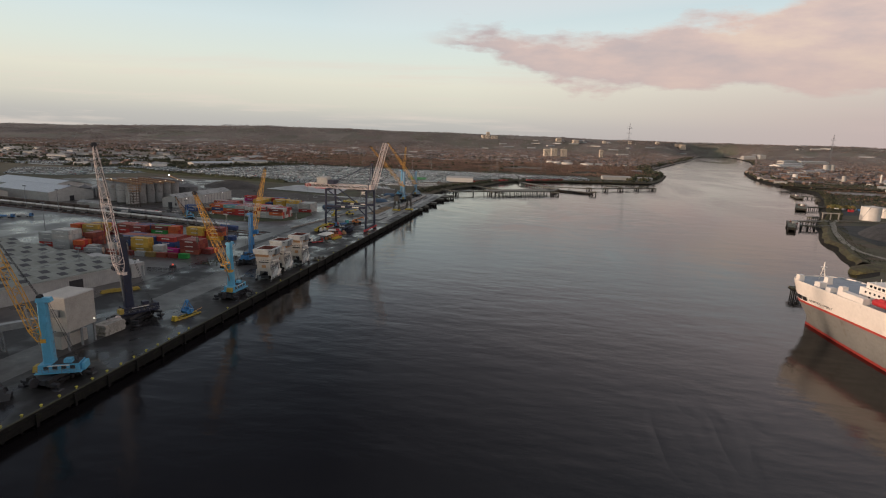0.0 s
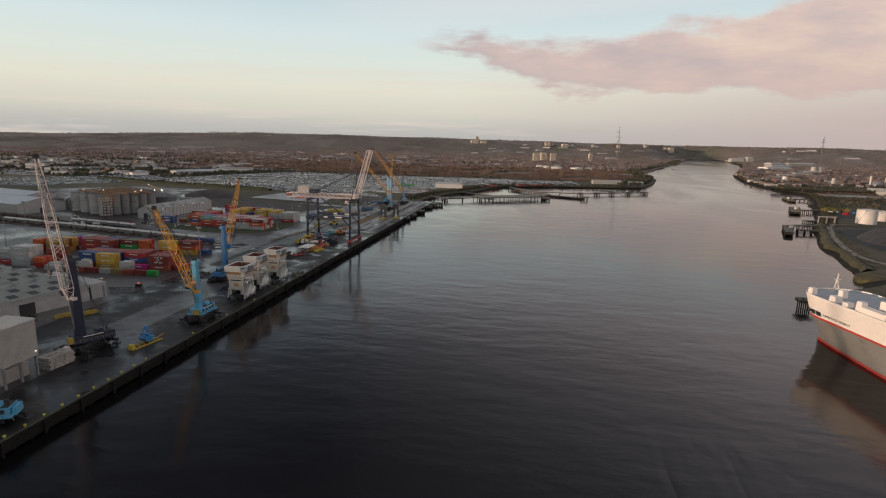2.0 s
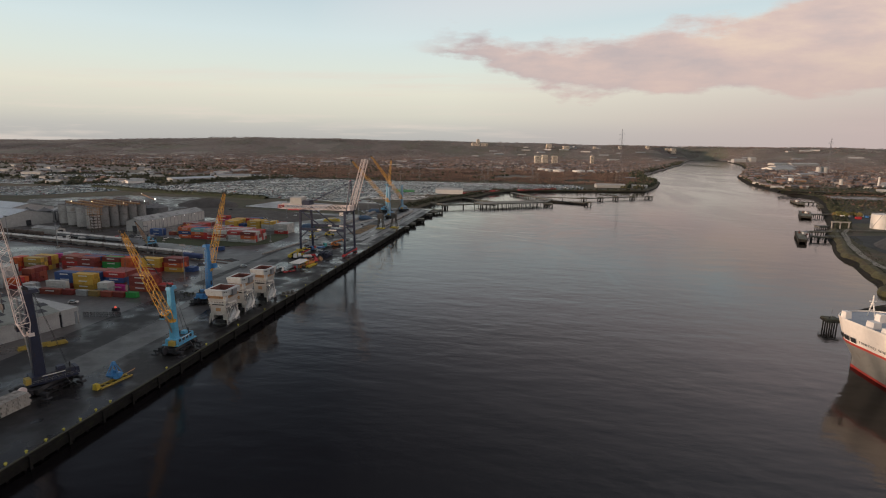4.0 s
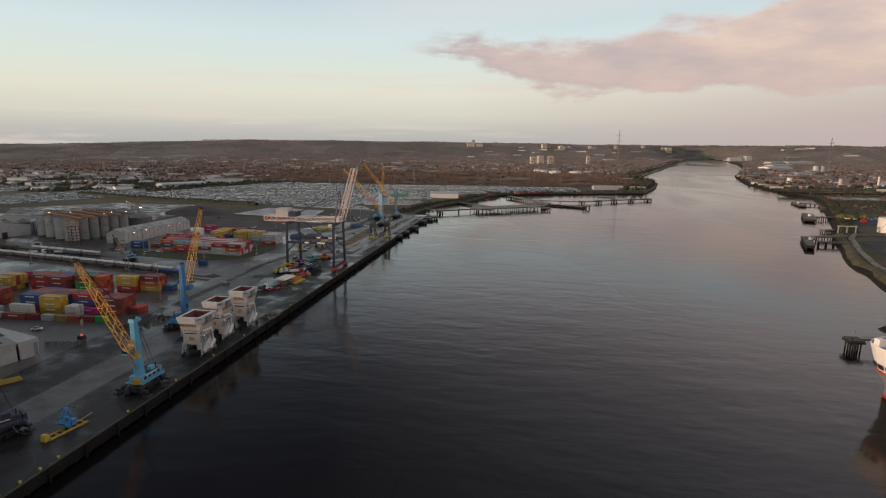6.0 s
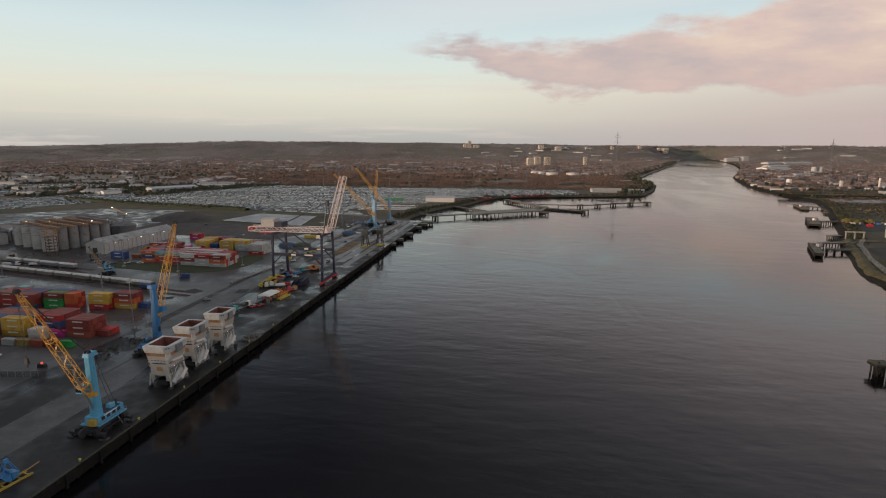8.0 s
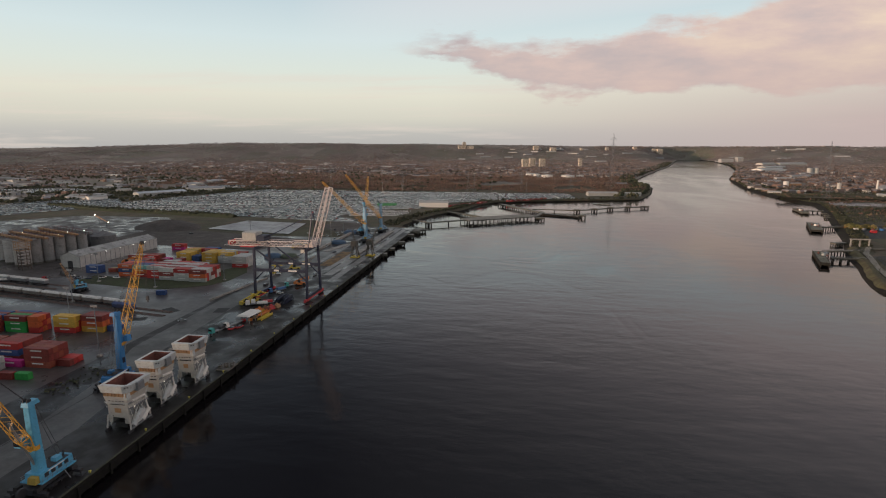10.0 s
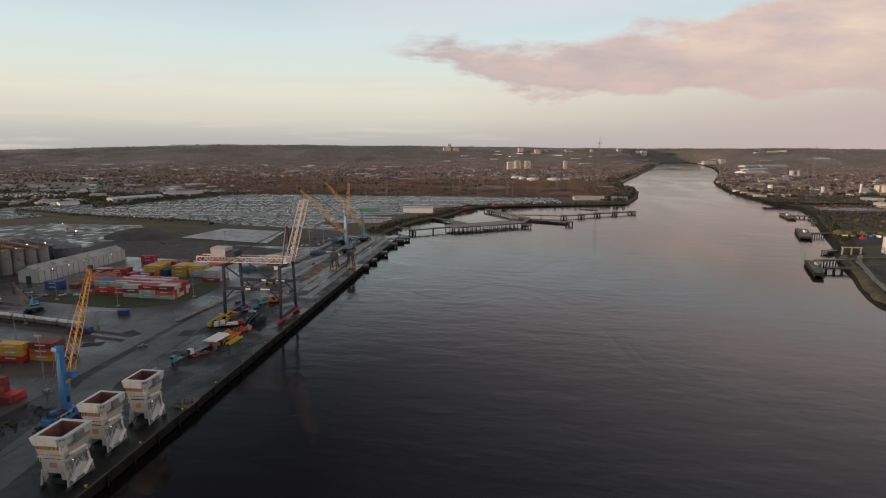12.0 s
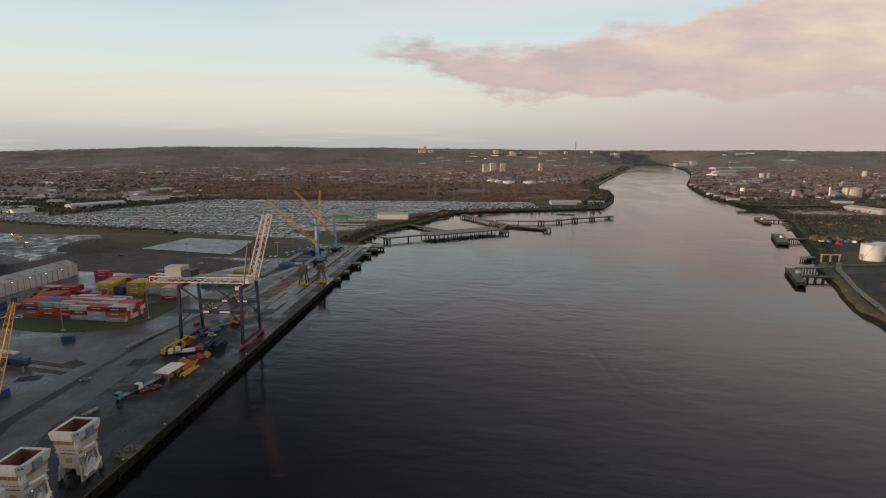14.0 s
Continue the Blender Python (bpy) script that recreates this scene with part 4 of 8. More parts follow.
def container_geo(ln):
    """Ribbed sides and framed ends of one container."""
    w, h = 2.44, 2.86
    g = Geo()
    n = int(ln / 0.6)
    for s in (-1, 1):   # ribbed long sides
        for i in range(n):
            a, b = -ln / 2 + 0.15 + i * (ln - 0.3) / n, -ln / 2 + 0.15 + (i + 1) * (ln - 0.3) / n
            y0, y1 = s * (w / 2 - 0.01), s * (w / 2 - 0.07)
            m = (a + b) / 2
            pts = [(a, y0), (a + (b - a) * 0.42, y0), (a + (b - a) * 0.5, y1), (b - (b - a) * 0.08, y1), (b, y0)]
            for (p, q), (r, t) in zip(pts, pts[1:]):
                f = [(p, q, 0.18), (r, t, 0.18), (r, t, h - 0.12), (p, q, h - 0.12)]
                g.quad(*(f if s < 0 else f[::-1]))
    g.box(-ln / 2 + 0.05, ln / 2 - 0.05, -w / 2 + 0.08, w / 2 - 0.08, 0.15, h - 0.03)
    for s in (-1, 1):
        g.box(-ln / 2, ln / 2, s * w / 2 - 0.09 * (s > 0), s * w / 2 + 0.09 * (s < 0), 0, 0.18)
        g.box(-ln / 2, ln / 2, s * w / 2 - 0.09 * (s > 0), s * w / 2 + 0.09 * (s < 0), h - 0.12, h)
        for e in (-1, 1):
            x = e * ln / 2
            g.box(min(x, x - e * 0.16), max(x, x - e * 0.16), s * w / 2 - 0.16 * (s > 0), s * w / 2 + 0.16 * (s < 0), 0, h)
    return g


def container_master(color, ln):
    """Ribbed body, doors, a plain bar of unread lettering."""
    w, h = 2.44, 2.86
    g = container_geo(ln)
    c = thing("shipping_container", pose(0, 0, -50), "%s corrugated steel shipping container, stacked" % color, "container", "stacked containers in the yard")
    part("body", g, M["box_" + color], c)
    for y in (-0.53, 0.53):
        part("door", Geo().box(ln / 2 - 0.03, ln / 2 + 0.02, y - 0.51, y + 0.51, 0.2, h - 0.15), M["box_" + color], c)
    if ln > 7:
        t = Geo()
        for s in (-1, 1):
            t.box(-ln * 0.22, ln * 0.22, s * (w / 2 + 0.005) - 0.01, s * (w / 2 + 0.005) + 0.01, 1.55, 2.15)
        part("marking", t, M["box_mark"], c, "pale bar of lettering")
    return c


def put_container(color, ln, x, y, z, turn=0.0):
    key = (color, ln)
    if key not in MASTERS:
        MASTERS[key] = container_master(color, ln)
        MASTERS[key].matrix_basis = pose(x, y, z, 0, 0, turn)
    else:
        copy_thing(MASTERS[key], pose(x, y, z, 0, 0, turn))


BODIES = {}
REAR = {"v": [], "f": [], "m": [], "keys": []}


def rear_container(color, ln, x, y, z):
    """A container of the rear rows: the ribbed body alone; those of the far block are joined."""
    key = (color, ln)
    if y > 400:
        gg, k = container_geo(ln), len(REAR["v"])
        if color not in REAR["keys"]:
            REAR["keys"].append(color)
        REAR["v"] += [(x + a, y + b, z + c) for a, b, c in gg.v]
        REAR["f"] += [tuple(k + i for i in q) for q in gg.f]
        REAR["m"] += [REAR["keys"].index(color)] * len(gg.f)
        return
    if key not in BODIES:
        BODIES[key] = container_geo(ln).mesh("shipping_container", M["box_" + color])
    ob = new("shipping_container", BODIES[key])
    ob.matrix_basis = pose(x, y, z)
    tagged(ob, "%s corrugated steel shipping container in the rear rows" % color, "container", "stacked containers in the yard")


def stack(x, y, colors, ln=12.19, deep=1, turn=0.0, extra=(), rnd=None):
    """One bay of containers; colors from the ground up for the front column, deep more columns behind of mixed colours."""
    rnd = rnd or random.Random(int(abs(x) * 7 + y))
    d = Vector((-math.sin(radians(turn)), math.cos(radians(turn)), 0))
    for k in range(deep):
        col = colors if k == 0 else [rnd.choice(extra or colors) for _ in colors]
        for i, c in enumerate(col):
            p = Vector((x + ln / 2, y + 1.22, Q + 0.01)) + d * (k * 2.56)
            if k < 2 and y < 420 or k < 1:
                put_container(c, ln, p.x + rnd.uniform(-0.1, 0.1), p.y, p.z + i * 2.87, turn)
            else:
                rear_container(c, ln, p.x + rnd.uniform(-0.1, 0.1), p.y, p.z + i * 2.87)


S20 = 6.06
# block beside the crane road
stack(-89.6, 273.0, ("brown", "maroon", "maroon"), deep=4, extra=("maroon", "brown"))
stack(-77.0, 276.0, ("maroon",), S20, deep=3, extra=("maroon", "red"))
stack(-82.2, 261.0, ("green",), S20)
stack(-89.2, 260.5, ("maroon",), S20)
stack(-96.0, 259.8, ("brown",), S20)
stack(-103.0, 259.5, ("tan",), S20)
stack(-110.2, 259.2, ("grey",), S20, deep=1)
stack(-102.6, 265.5, ("grey", "white"), S20, deep=2, extra=("grey", "white"))
stack(-102.8, 272.3, ("magenta",), deep=1)
stack(-108.6, 277.0, ("maroon", "blue", "red"), deep=5, extra=("blue", "red", "maroon", "maroon"))
stack(-121.4, 270.0, ("yellow", "yellow", "yellow"), deep=2, extra=("yellow",))
stack(-121.6, 275.6, ("maroon", "blue", "blue"), deep=4, extra=("maroon", "blue", "brown"))
stack(-134.2, 271.5, ("maroon", "blue", "blue"), deep=6, extra=("blue", "maroon", "brown"))
stack(-132.5, 264.0, ("white", "white"), deep=1)
stack(-131.0, 258.4, ("brown",), deep=1)
stack(-118.0, 259.0, ("maroon",), S20)
stack(-144.8, 258.8, ("grey",), deep=1)
stack(-140.0, 311.5, ("green", "green", "maroon"), deep=4, extra=("maroon", "green", "blue"))
stack(-127.0, 312.0, ("red", "orange", "orange"), S20, deep=3, extra=("orange", "red"))
stack(-114.8, 314.5, ("red", "yellow", "yellow"), deep=2, extra=("yellow", "maroon", "red"))
stack(-101.8, 317.5, ("yellow", "orange", "maroon"), deep=3, extra=("orange", "maroon", "maroon"))
stack(-88.8, 319.5, ("blue",), S20, deep=2, extra=("blue",))
stack(-153.5, 307.0, ("blue", "maroon", "maroon"), deep=5, extra=("blue", "maroon", "brown", "maroon"))
stack(-166.5, 309.0, ("maroon", "red", "brown"), deep=4, extra=("maroon", "brown", "red"))
stack(-174.0, 318.0, ("blue", "red", "grey"), S20, deep=2, extra=("grey", "blue"))
stack(-171.0, 263.0, ("grey", "grey", "white", "grey"), deep=4, extra=("grey", "white"))
stack(-184.0, 266.0, ("red", "grey", "grey"), deep=3, extra=("grey", "maroon"))
stack(-156.0, 263.0, ("red", "orange"), S20, deep=3, extra=("red", "orange"))
stack(-148.6, 265.0, ("white",), S20, deep=2, extra=("white", "grey"))
stack(-158.0, 274.0, ("maroon", "maroon", "brown"), S20, deep=4, extra=("maroon", "brown"))
stack(-192.0, 298.0, ("red", "orange", "orange"), S20, deep=3, extra=("orange", "red"))
stack(-200.0, 300.0, ("orange",), S20, deep=2, extra=("orange", "red"))
stack(-184.5, 300.0, ("maroon", "tan", "yellow"), deep=5, extra=("yellow", "tan", "maroon"))
stack(-188.5, 326.0, ("maroon", "magenta"), S20, deep=2, extra=("magenta", "blue"))
stack(-176.0, 330.0, ("red", "teal"), S20, deep=2, extra=("grey", "red"))
stack(-160.0, 334.0, ("orange",), S20)
stack(-198.0, 250.5, ("grey",), deep=1)
stack(-184.0, 250.5, ("white",), deep=1)
stack(-170.0, 249.0, ("grey",), deep=1)
# block on the grass island
for i, (cs, n) in enumerate((((("orange", "blue", "orange"), 6)), (("red", "orange", "teal"), 6), (("red", "red", "white"), 9), (("grey", "maroon", "white"), 10), (("grey", "grey", "red"), 10),
                             (("grey", "orange", "maroon"), 8))):
    ex = ("white", "grey", "white", "maroon", "red") if i > 1 else ("orange", "red", "maroon", "blue")
    stack(-172.0 + i * 12.45, 428.2 - i * 1.3 + (3 if i < 3 else 0), cs, deep=n, extra=ex)
stack(-173, 446, ("maroon", "red", "maroon"), deep=5, extra=("maroon", "red"))
for x, y, n in ((-158.5, 480, 5), (-137.5, 482, 6)):
    stack(x, y, ("yellow", "yellow", "yellow"), deep=n, extra=("yellow", "yellow", "tan"))
stack(-147, 497.5, ("red", "orange", "red"), deep=4, extra=("red", "blue", "maroon"))
stack(-145.6, 481, ("blue", "blue"), S20, deep=3, extra=("blue", "maroon"))
stack(-159.5, 494, ("yellow", "grey", "yellow"), deep=4, extra=("yellow", "red", "tan"))
stack(-170, 464, ("white",), S20, deep=2, extra=("grey", "white"))
stack(-163, 466, ("magenta", "maroon"), S20, deep=3, extra=("maroon", "magenta"))
stack(-152, 466, ("white", "grey"), S20, deep=3, extra=("white", "maroon"))
stack(-122, 497, ("maroon", "red"), deep=4, extra=("maroon", "brown"))
stack(-203, 436, ("blue", "blue"), deep=2, extra=("blue", "green"))
stack(-188.5, 441, ("brown",), S20, deep=2, extra=("tan", "brown"))
stack(-197, 530, ("magenta", "red"), deep=2, extra=("red",))
stack(-124.5, 484, ("grey", "grey", "yellow"), deep=4, extra=("grey", "yellow"))
stack(-104.5, 470, ("red", "white", "white"), deep=6, extra=("white", "grey"))
stack(-186, 478, ("maroon", "red"), deep=4, extra=("maroon", "brown"))
stack(-199, 476, ("grey", "maroon"), deep=4, extra=("maroon", "grey"))
me = bpy.data.meshes.new("container_block")
me.from_pydata(REAR["v"], [], REAR["f"])
for k in REAR["keys"]:
    me.materials.append(M["box_" + k])
me.polygons.foreach_set("material_index", REAR["m"])
tagged(new("container_block", me), "rear rows of mixed coloured shipping containers", "containers", kind="stuff")
g = Geo()
isl = [(-190, 409), (-160, 405), (-134, 400.5), (-118, 400.5), (-103, 406), (-90, 415), (-84, 428), (-84, 455), (-92, 470), (-104, 466), (-120, 424), (-150, 424), (-190, 430)]
g.quad(*[(x, y, Q + 0.12) for x, y in isl])
for (a, b), (c, d) in zip(isl, isl[1:] + isl[:1]):
    g.quad((a, b, Q - 0.1), (c, d, Q - 0.1), (c, d, Q + 0.12), (a, b, Q + 0.12))
solo("grass_verge", g, M["grass"], "worn grass verge with kerb round the container block", "verge", "structure")

# ---- railway ----
TR = Vector((285, -53, 0)).normalized()
TN = Vector((-TR.y, TR.x, 0))
TURN = math.degrees(math.atan2(TR.y, TR.x))
M["wagon"] = mat("wagon_white", (0.64, 0.62, 0.58), 0.6, 0, 0.2, 0.3, stain=(0.33, 0.30, 0.27), stain_at=0.56)
M["wagon_side"] = mat("wagon_side", (0.20, 0.175, 0.155), 0.7, 0, 0.3, 0.4, stain=(0.12, 0.10, 0.09))
M["wagon_brown"] = mat("wagon_brown", (0.10, 0.075, 0.06), 0.8, 0, 0.3, 0.4)
M["ballast"] = mat("ballast", (0.10, 0.09, 0.08), 0.95, 0, 0.4, 0.3, 0.05)


def wagon(top_m, side_m, label, group, ln=16.2):
    c = thing("railway_wagon", pose(0, 0, -60), label, "railway wagon", group)
    g = Geo()
    body = Geo().box(-ln / 2 + 0.6, ln / 2 - 0.6, -1.45, 1.45, 1.2, 3.1)
    part("body", body, side_m, c)
    for i in range(11):
        x = -ln / 2 + 0.9 + i * (ln - 1.8) / 10
        g.box(x - 0.08, x + 0.08, -1.53, -1.45, 1.2, 3.1).box(x - 0.08, x + 0.08, 1.45, 1.53, 1.2, 3.1)
    part("rib_frame", g, side_m, c)["kind"] = "stuff"
    r = Geo()
    pts = [(-1.62, 3.1), (-1.5, 3.6), (-0.8, 4.05), (0, 4.2), (0.8, 4.05), (1.5, 3.6), (1.62, 3.1)]
    a, b = -ln / 2 + 0.5, ln / 2 - 0.5
    for (p, q), (s, t) in zip(pts, pts[1:]):
        r.quad((a, p, q), (b, p, q), (b, s, t), (a, s, t))
    r.quad(*[(a, p, q) for p, q in reversed(pts)])
    r.quad(*[(b, p, q) for p, q in pts])
    part("roof", r, top_m, c, "rounded hatch roof")
    part("chassis", Geo().box(-ln / 2, ln / 2, -1.1, 1.1, 0.85, 1.2), M["dark"], c)
    for e in (-1, 1):
        bo = part("bogie", Geo().box(e * (ln / 2 - 2.6) - 1.5, e * (ln / 2 - 2.6) + 1.5, -1.0, 1.0, 0.4, 0.85), M["dark"], c)
        for k in (-0.95, 0.95):
            part("wheelset", Geo().tube((e * (ln / 2 - 2.6) + k, -0.85, 0.47), (e * (ln / 2 - 2.6) + k, 0.85, 0.47), 0.46, n=10), M["dark"], bo)
        part("buffer", Geo().tube((e * ln / 2, -0.85, 1.05), (e * (ln / 2 + 0.35), -0.85, 1.05), 0.2, n=8).tube((e * ln / 2, 0.85, 1.05), (e * (ln / 2 + 0.35), 0.85, 1.05), 0.2, n=8), M["dark"], c)
    return c


def train(first_wagon, start, n, step, turn=TURN):
    for i in range(n):
        p = Vector(start) + TR * (i * step)
        m = pose(p.x, p.y, Q + 0.28, 0, 0, turn)
        if i == 0:
            first_wagon.matrix_basis = m
        else:
            copy_thing(first_wagon, m)


train(wagon(M["wagon"], M["wagon_side"], "long covered railway wagon with pale roof, brown dirty sides", "train of covered wagons"), (-440, 421.5, 0), 20, 17.2)
train(wagon(M["wagon_brown"], M["wagon_brown"], "dark brown covered railway wagon in the siding", "wagons in the sidings"), (-440, 437.5, 0), 10, 17.0)
train(wagon(M["wagon"], M["grey"], "pale railway wagon standing alone in the siding", "pale wagons in the sidings"), (-262, 410, 0), 4, 18.5)
train(wagon(mat("blue_tilt", (0.05, 0.08, 0.2), 0.5), mat("blue_side", (0.04, 0.06, 0.15), 0.6), "navy covered railway wagon", "navy wagons"), (-107, 354.5, 0), 1, 17.2)
for off in (0.0, 16.0, 24.0, -7.0):
    base = Vector((-470, 427 + off, 0))
    bed, rails = Geo(), Geo()
    e = base + TR * (400 if off < 5 else 290)
    bed.strut((base.x, base.y, Q + 0.05), (e.x, e.y, Q + 0.05), 3.4, 0.16)
    for s in (-0.75, 0.75):
        a, b = base + TN * s, e + TN * s
        rails.strut((a.x, a.y, Q + 0.2), (b.x, b.y, Q + 0.2), 0.08, 0.16)
    tr = solo("railway_track", bed, M["ballast"], "ballasted railway track with rusty rails", "railway track", "structure")
    part("rails", rails, M["rust"], tr)

# ---- silos and sheds ----
M["silo"] = mat("silo_concrete", (0.44, 0.42, 0.40), 0.85, 0, 0.2, 0.12, stain=(0.33, 0.29, 0.26), stain_at=0.55)
M["bin_grey"] = mat("bin_steel", (0.15, 0.15, 0.15), 0.6, 0.1, 0.25, 0.12, stain=(0.10, 0.10, 0.10))
M["silo_dark"] = mat("silo_grey", (0.26, 0.255, 0.25), 0.8, 0, 0.2, 0.12, stain=(0.17, 0.165, 0.16))
U, V = Vector((0.917, -0.4, 0)), Vector((0.4, 0.917, 0))
C0 = Vector((-262, 441, 0))
def silo(m, r, label, mm):
    c = thing("grain_silo", m, label, "silo", "block of grain silos")
    part("drum", Geo().tube((0, 0, 0), (0, 0, 19.6), r, n=28), mm, c)
    part("base_ring", Geo().tube((0, 0, 0), (0, 0, 1.6), r + 0.3, n=28), M["old_concrete"], c)
    part("hoop", Geo().tube((0, 0, 13.2), (0, 0, 13.6), r + 0.08, n=28), M["silo_dark"], c)
    part("cap", Geo().tube((0, 0, 19.6), (0, 0, 20.2), r + 0.25, n=28).tube((0, 0, 20.2), (0, 0, 21.2), r, 1.0, n=28), M["silo_dark"], c)
    return c


front = back = None
for j in range(6):
    for i in range(4):
        p = C0 - U * (14 + 18.0 * i) + V * (6 if j == 0 else 15.6 + 8.6 * (j - 1))
        m = pose(p.x, p.y, Q, 0, 0, 40 * i + 25 * j)
        if j == 0 and not front:
            front = silo(m, 5.6, "tall round concrete grain silo, stained", M["silo"])
        elif j == 1 and not back:
            back = silo(m, 4.1, "tall narrow dark grey grain silo", M["silo_dark"])
        else:
            copy_thing(back if j else front, m)
top = thing("conveyor_gallery", pose(C0.x, C0.y, Q, 0, 0, math.degrees(math.atan2(U.y, U.x))), "steel conveyor galleries and walkways across the silo tops", "conveyor")
for j in range(5):
    y = 6 + 11.0 * j
    part("gallery", Geo().box(-62, 4, y - 1.2, y + 1.2, 21.4, 22.8), M["tan"] if j < 4 else M["silo_dark"], top)
    g = Geo()
    for i in range(13):
        g.strut((-62 + i * 5.4, y - 1.6, 20.0), (-62 + i * 5.4, y - 1.6, 23.8), 0.18).strut((-62 + i * 5.4, y + 1.6, 20.0), (-62 + i * 5.4, y + 1.6, 23.8), 0.18)
    g.strut((-62, y - 1.6, 23.8), (3, y - 1.6, 23.8), 0.15).strut((-62, y + 1.6, 23.8), (3, y + 1.6, 23.8), 0.15)
    part("trestle", g, M["rust"], top)
for i, (gx, gy) in enumerate(((-8, 39), (-4, 50), (-34, 17), (-50, 6), (2, 28))):
    part("gallery_lamp", Geo().box(gx, gx + 0.5, gy - 1.8, gy - 1.4, 23.4, 23.8), lamp_mat("sodium_lamp" if i > 1 else "white_lamp", (1.0, 0.72, 0.42) if i > 1 else (1.0, 0.97, 0.9), 6 if i > 1 else 9), top, "small lit gallery lamp")
# stair and lift tower at the silo corner
tw = thing("stair_tower", pose(C0.x + 3, C0.y - 1, Q, 0, 0, -23), "open steel stair tower with yellow top frame", "stair tower")
g = Geo()
for x in (-3, 3):
    for y in (-3, 3):
        g.strut((x, y, 0), (x, y, 16), 0.4)
for k in range(6):
    z = 2.6 * (k + 1)
    for a, b in (((-3, -3), (3, -3)), ((3, -3), (3, 3)), ((3, 3), (-3, 3)), ((-3, 3), (-3, -3))):
        g.strut((*a, z), (*b, z), 0.25)
    g.strut((-3, -3, z - 2.6), (3, -3, z), 0.22)
part("frame", g, M["wagon_brown"], tw)
g = Geo()
for k in range(4):
    z = 15.5 + 2.2 * k
    for a, b in (((-4, -4), (4, -4)), ((4, -4), (4, 4)), ((4, 4), (-4, 4)), ((-4, 4), (-4, -4))):
        g.strut((*a, z), (*b, z), 0.3)
for x in (-4, 0, 4):
    g.strut((x, -4, 15), (x, -4, 22.5), 0.3).strut((x, 4, 15), (x, 4, 22.5), 0.3)
part("top_frame", g, M["tan"], tw, "ochre top frame")
for k in range(6):
    part("landing", Geo().box(-2.9, 2.9, -2.9, 0, 2.6 * k + 2.45, 2.6 * k + 2.6), M["dark"], tw)
# conical-roof drums behind
for x, y, r in ((-266, 530, 10.5), (-289, 540, 11), (-312, 548, 11), (-286, 514, 9), (-352, 500, 7), (-366, 494, 7), (-380, 488, 7), (-340, 492, 7)):
    s = thing("grain_bin", pose(x, y, Q), "grey round steel bin with a conical roof", "grain bin", "grey steel grain bins")
    hh = 12.5 if r > 8 else 9.5
    part("drum", Geo().tube((0, 0, 0), (0, 0, hh), r, n=26), M["bin_grey"], s)
    part("roof", Geo().tube((0, 0, hh), (0, 0, hh + r * 0.4), r + 0.3, 0.8, n=26), M["bin_grey"], s)
    part("vent", Geo().tube((0, 0, hh + r * 0.4), (0, 0, hh + r * 0.4 + 1), 0.8, n=10), M["grey"], s)


def shed(x, y, turn, ln, w, eave, ridge, wall_m, roof_m, label, bays=8, doors=1, z=None, roof_name="roof"):
    """Portal shed along its local x, one pitched roof, door in the near gable."""
    z = Q if z is None else z
    c = thing("shed", pose(x, y, z, 0, 0, turn), label, "warehouse")
    g = Geo()
    for sy in (-1, 1):
        g.box(-ln / 2, ln / 2, sy * w / 2 - 0.2, sy * w / 2 + 0.2, 0, eave)
    for sx in (-1, 1):
        xx = sx * (ln / 2 - 0.2)
        g.quad((xx, -w / 2, 0), (xx, w / 2, 0), (xx, w / 2, eave), (xx, 0, ridge), (xx, -w / 2, eave))
        xx = sx * (ln / 2)
        g.quad((xx, -w / 2, 0), (xx, w / 2, 0), (xx, w / 2, eave), (xx, 0, ridge), (xx, -w / 2, eave))
    part("wall", g, wall_m, c)
    g = Geo()
    o = 0.5
    for sy in (-1, 1):
        e = sy * (w / 2 + o)
        ze = eave - o * (ridge - eave) / (w / 2)
        g.quad((-ln / 2 - o, e, ze + 0.1), (ln / 2 + o, e, ze + 0.1), (ln / 2 + o, 0, ridge + 0.1), (-ln / 2 - o, 0, ridge + 0.1))
        g.quad((-ln / 2 - o, e, ze + 0.35), (ln / 2 + o, e, ze + 0.35), (ln / 2 + o, 0, ridge + 0.35), (-ln / 2 - o, 0, ridge + 0.35))
        g.quad((-ln / 2 - o, e, ze + 0.1), (ln / 2 + o, e, ze + 0.1), (ln / 2 + o, e, ze + 0.35), (-ln / 2 - o, e, ze + 0.35))
    roof = part(roof_name, g, roof_m, c)
    part("ridge_cap", Geo().box(-ln / 2 - o, ln / 2 + o, -0.5, 0.5, ridge + 0.28, ridge + 0.55, (0, 0.3)), roof_m, roof)
    for k in range(doors):
        yy = (k - (doors - 1) / 2) * w / (doors + 0.5)
        for sx in (-1, 1):
            part("door", Geo().box(sx * (ln / 2 + 0.08) - 0.06, sx * (ln / 2 + 0.08) + 0.06, yy - 2.2, yy + 2.2, 0, min(5, eave - 0.6)), M["dark"], c)
    return c


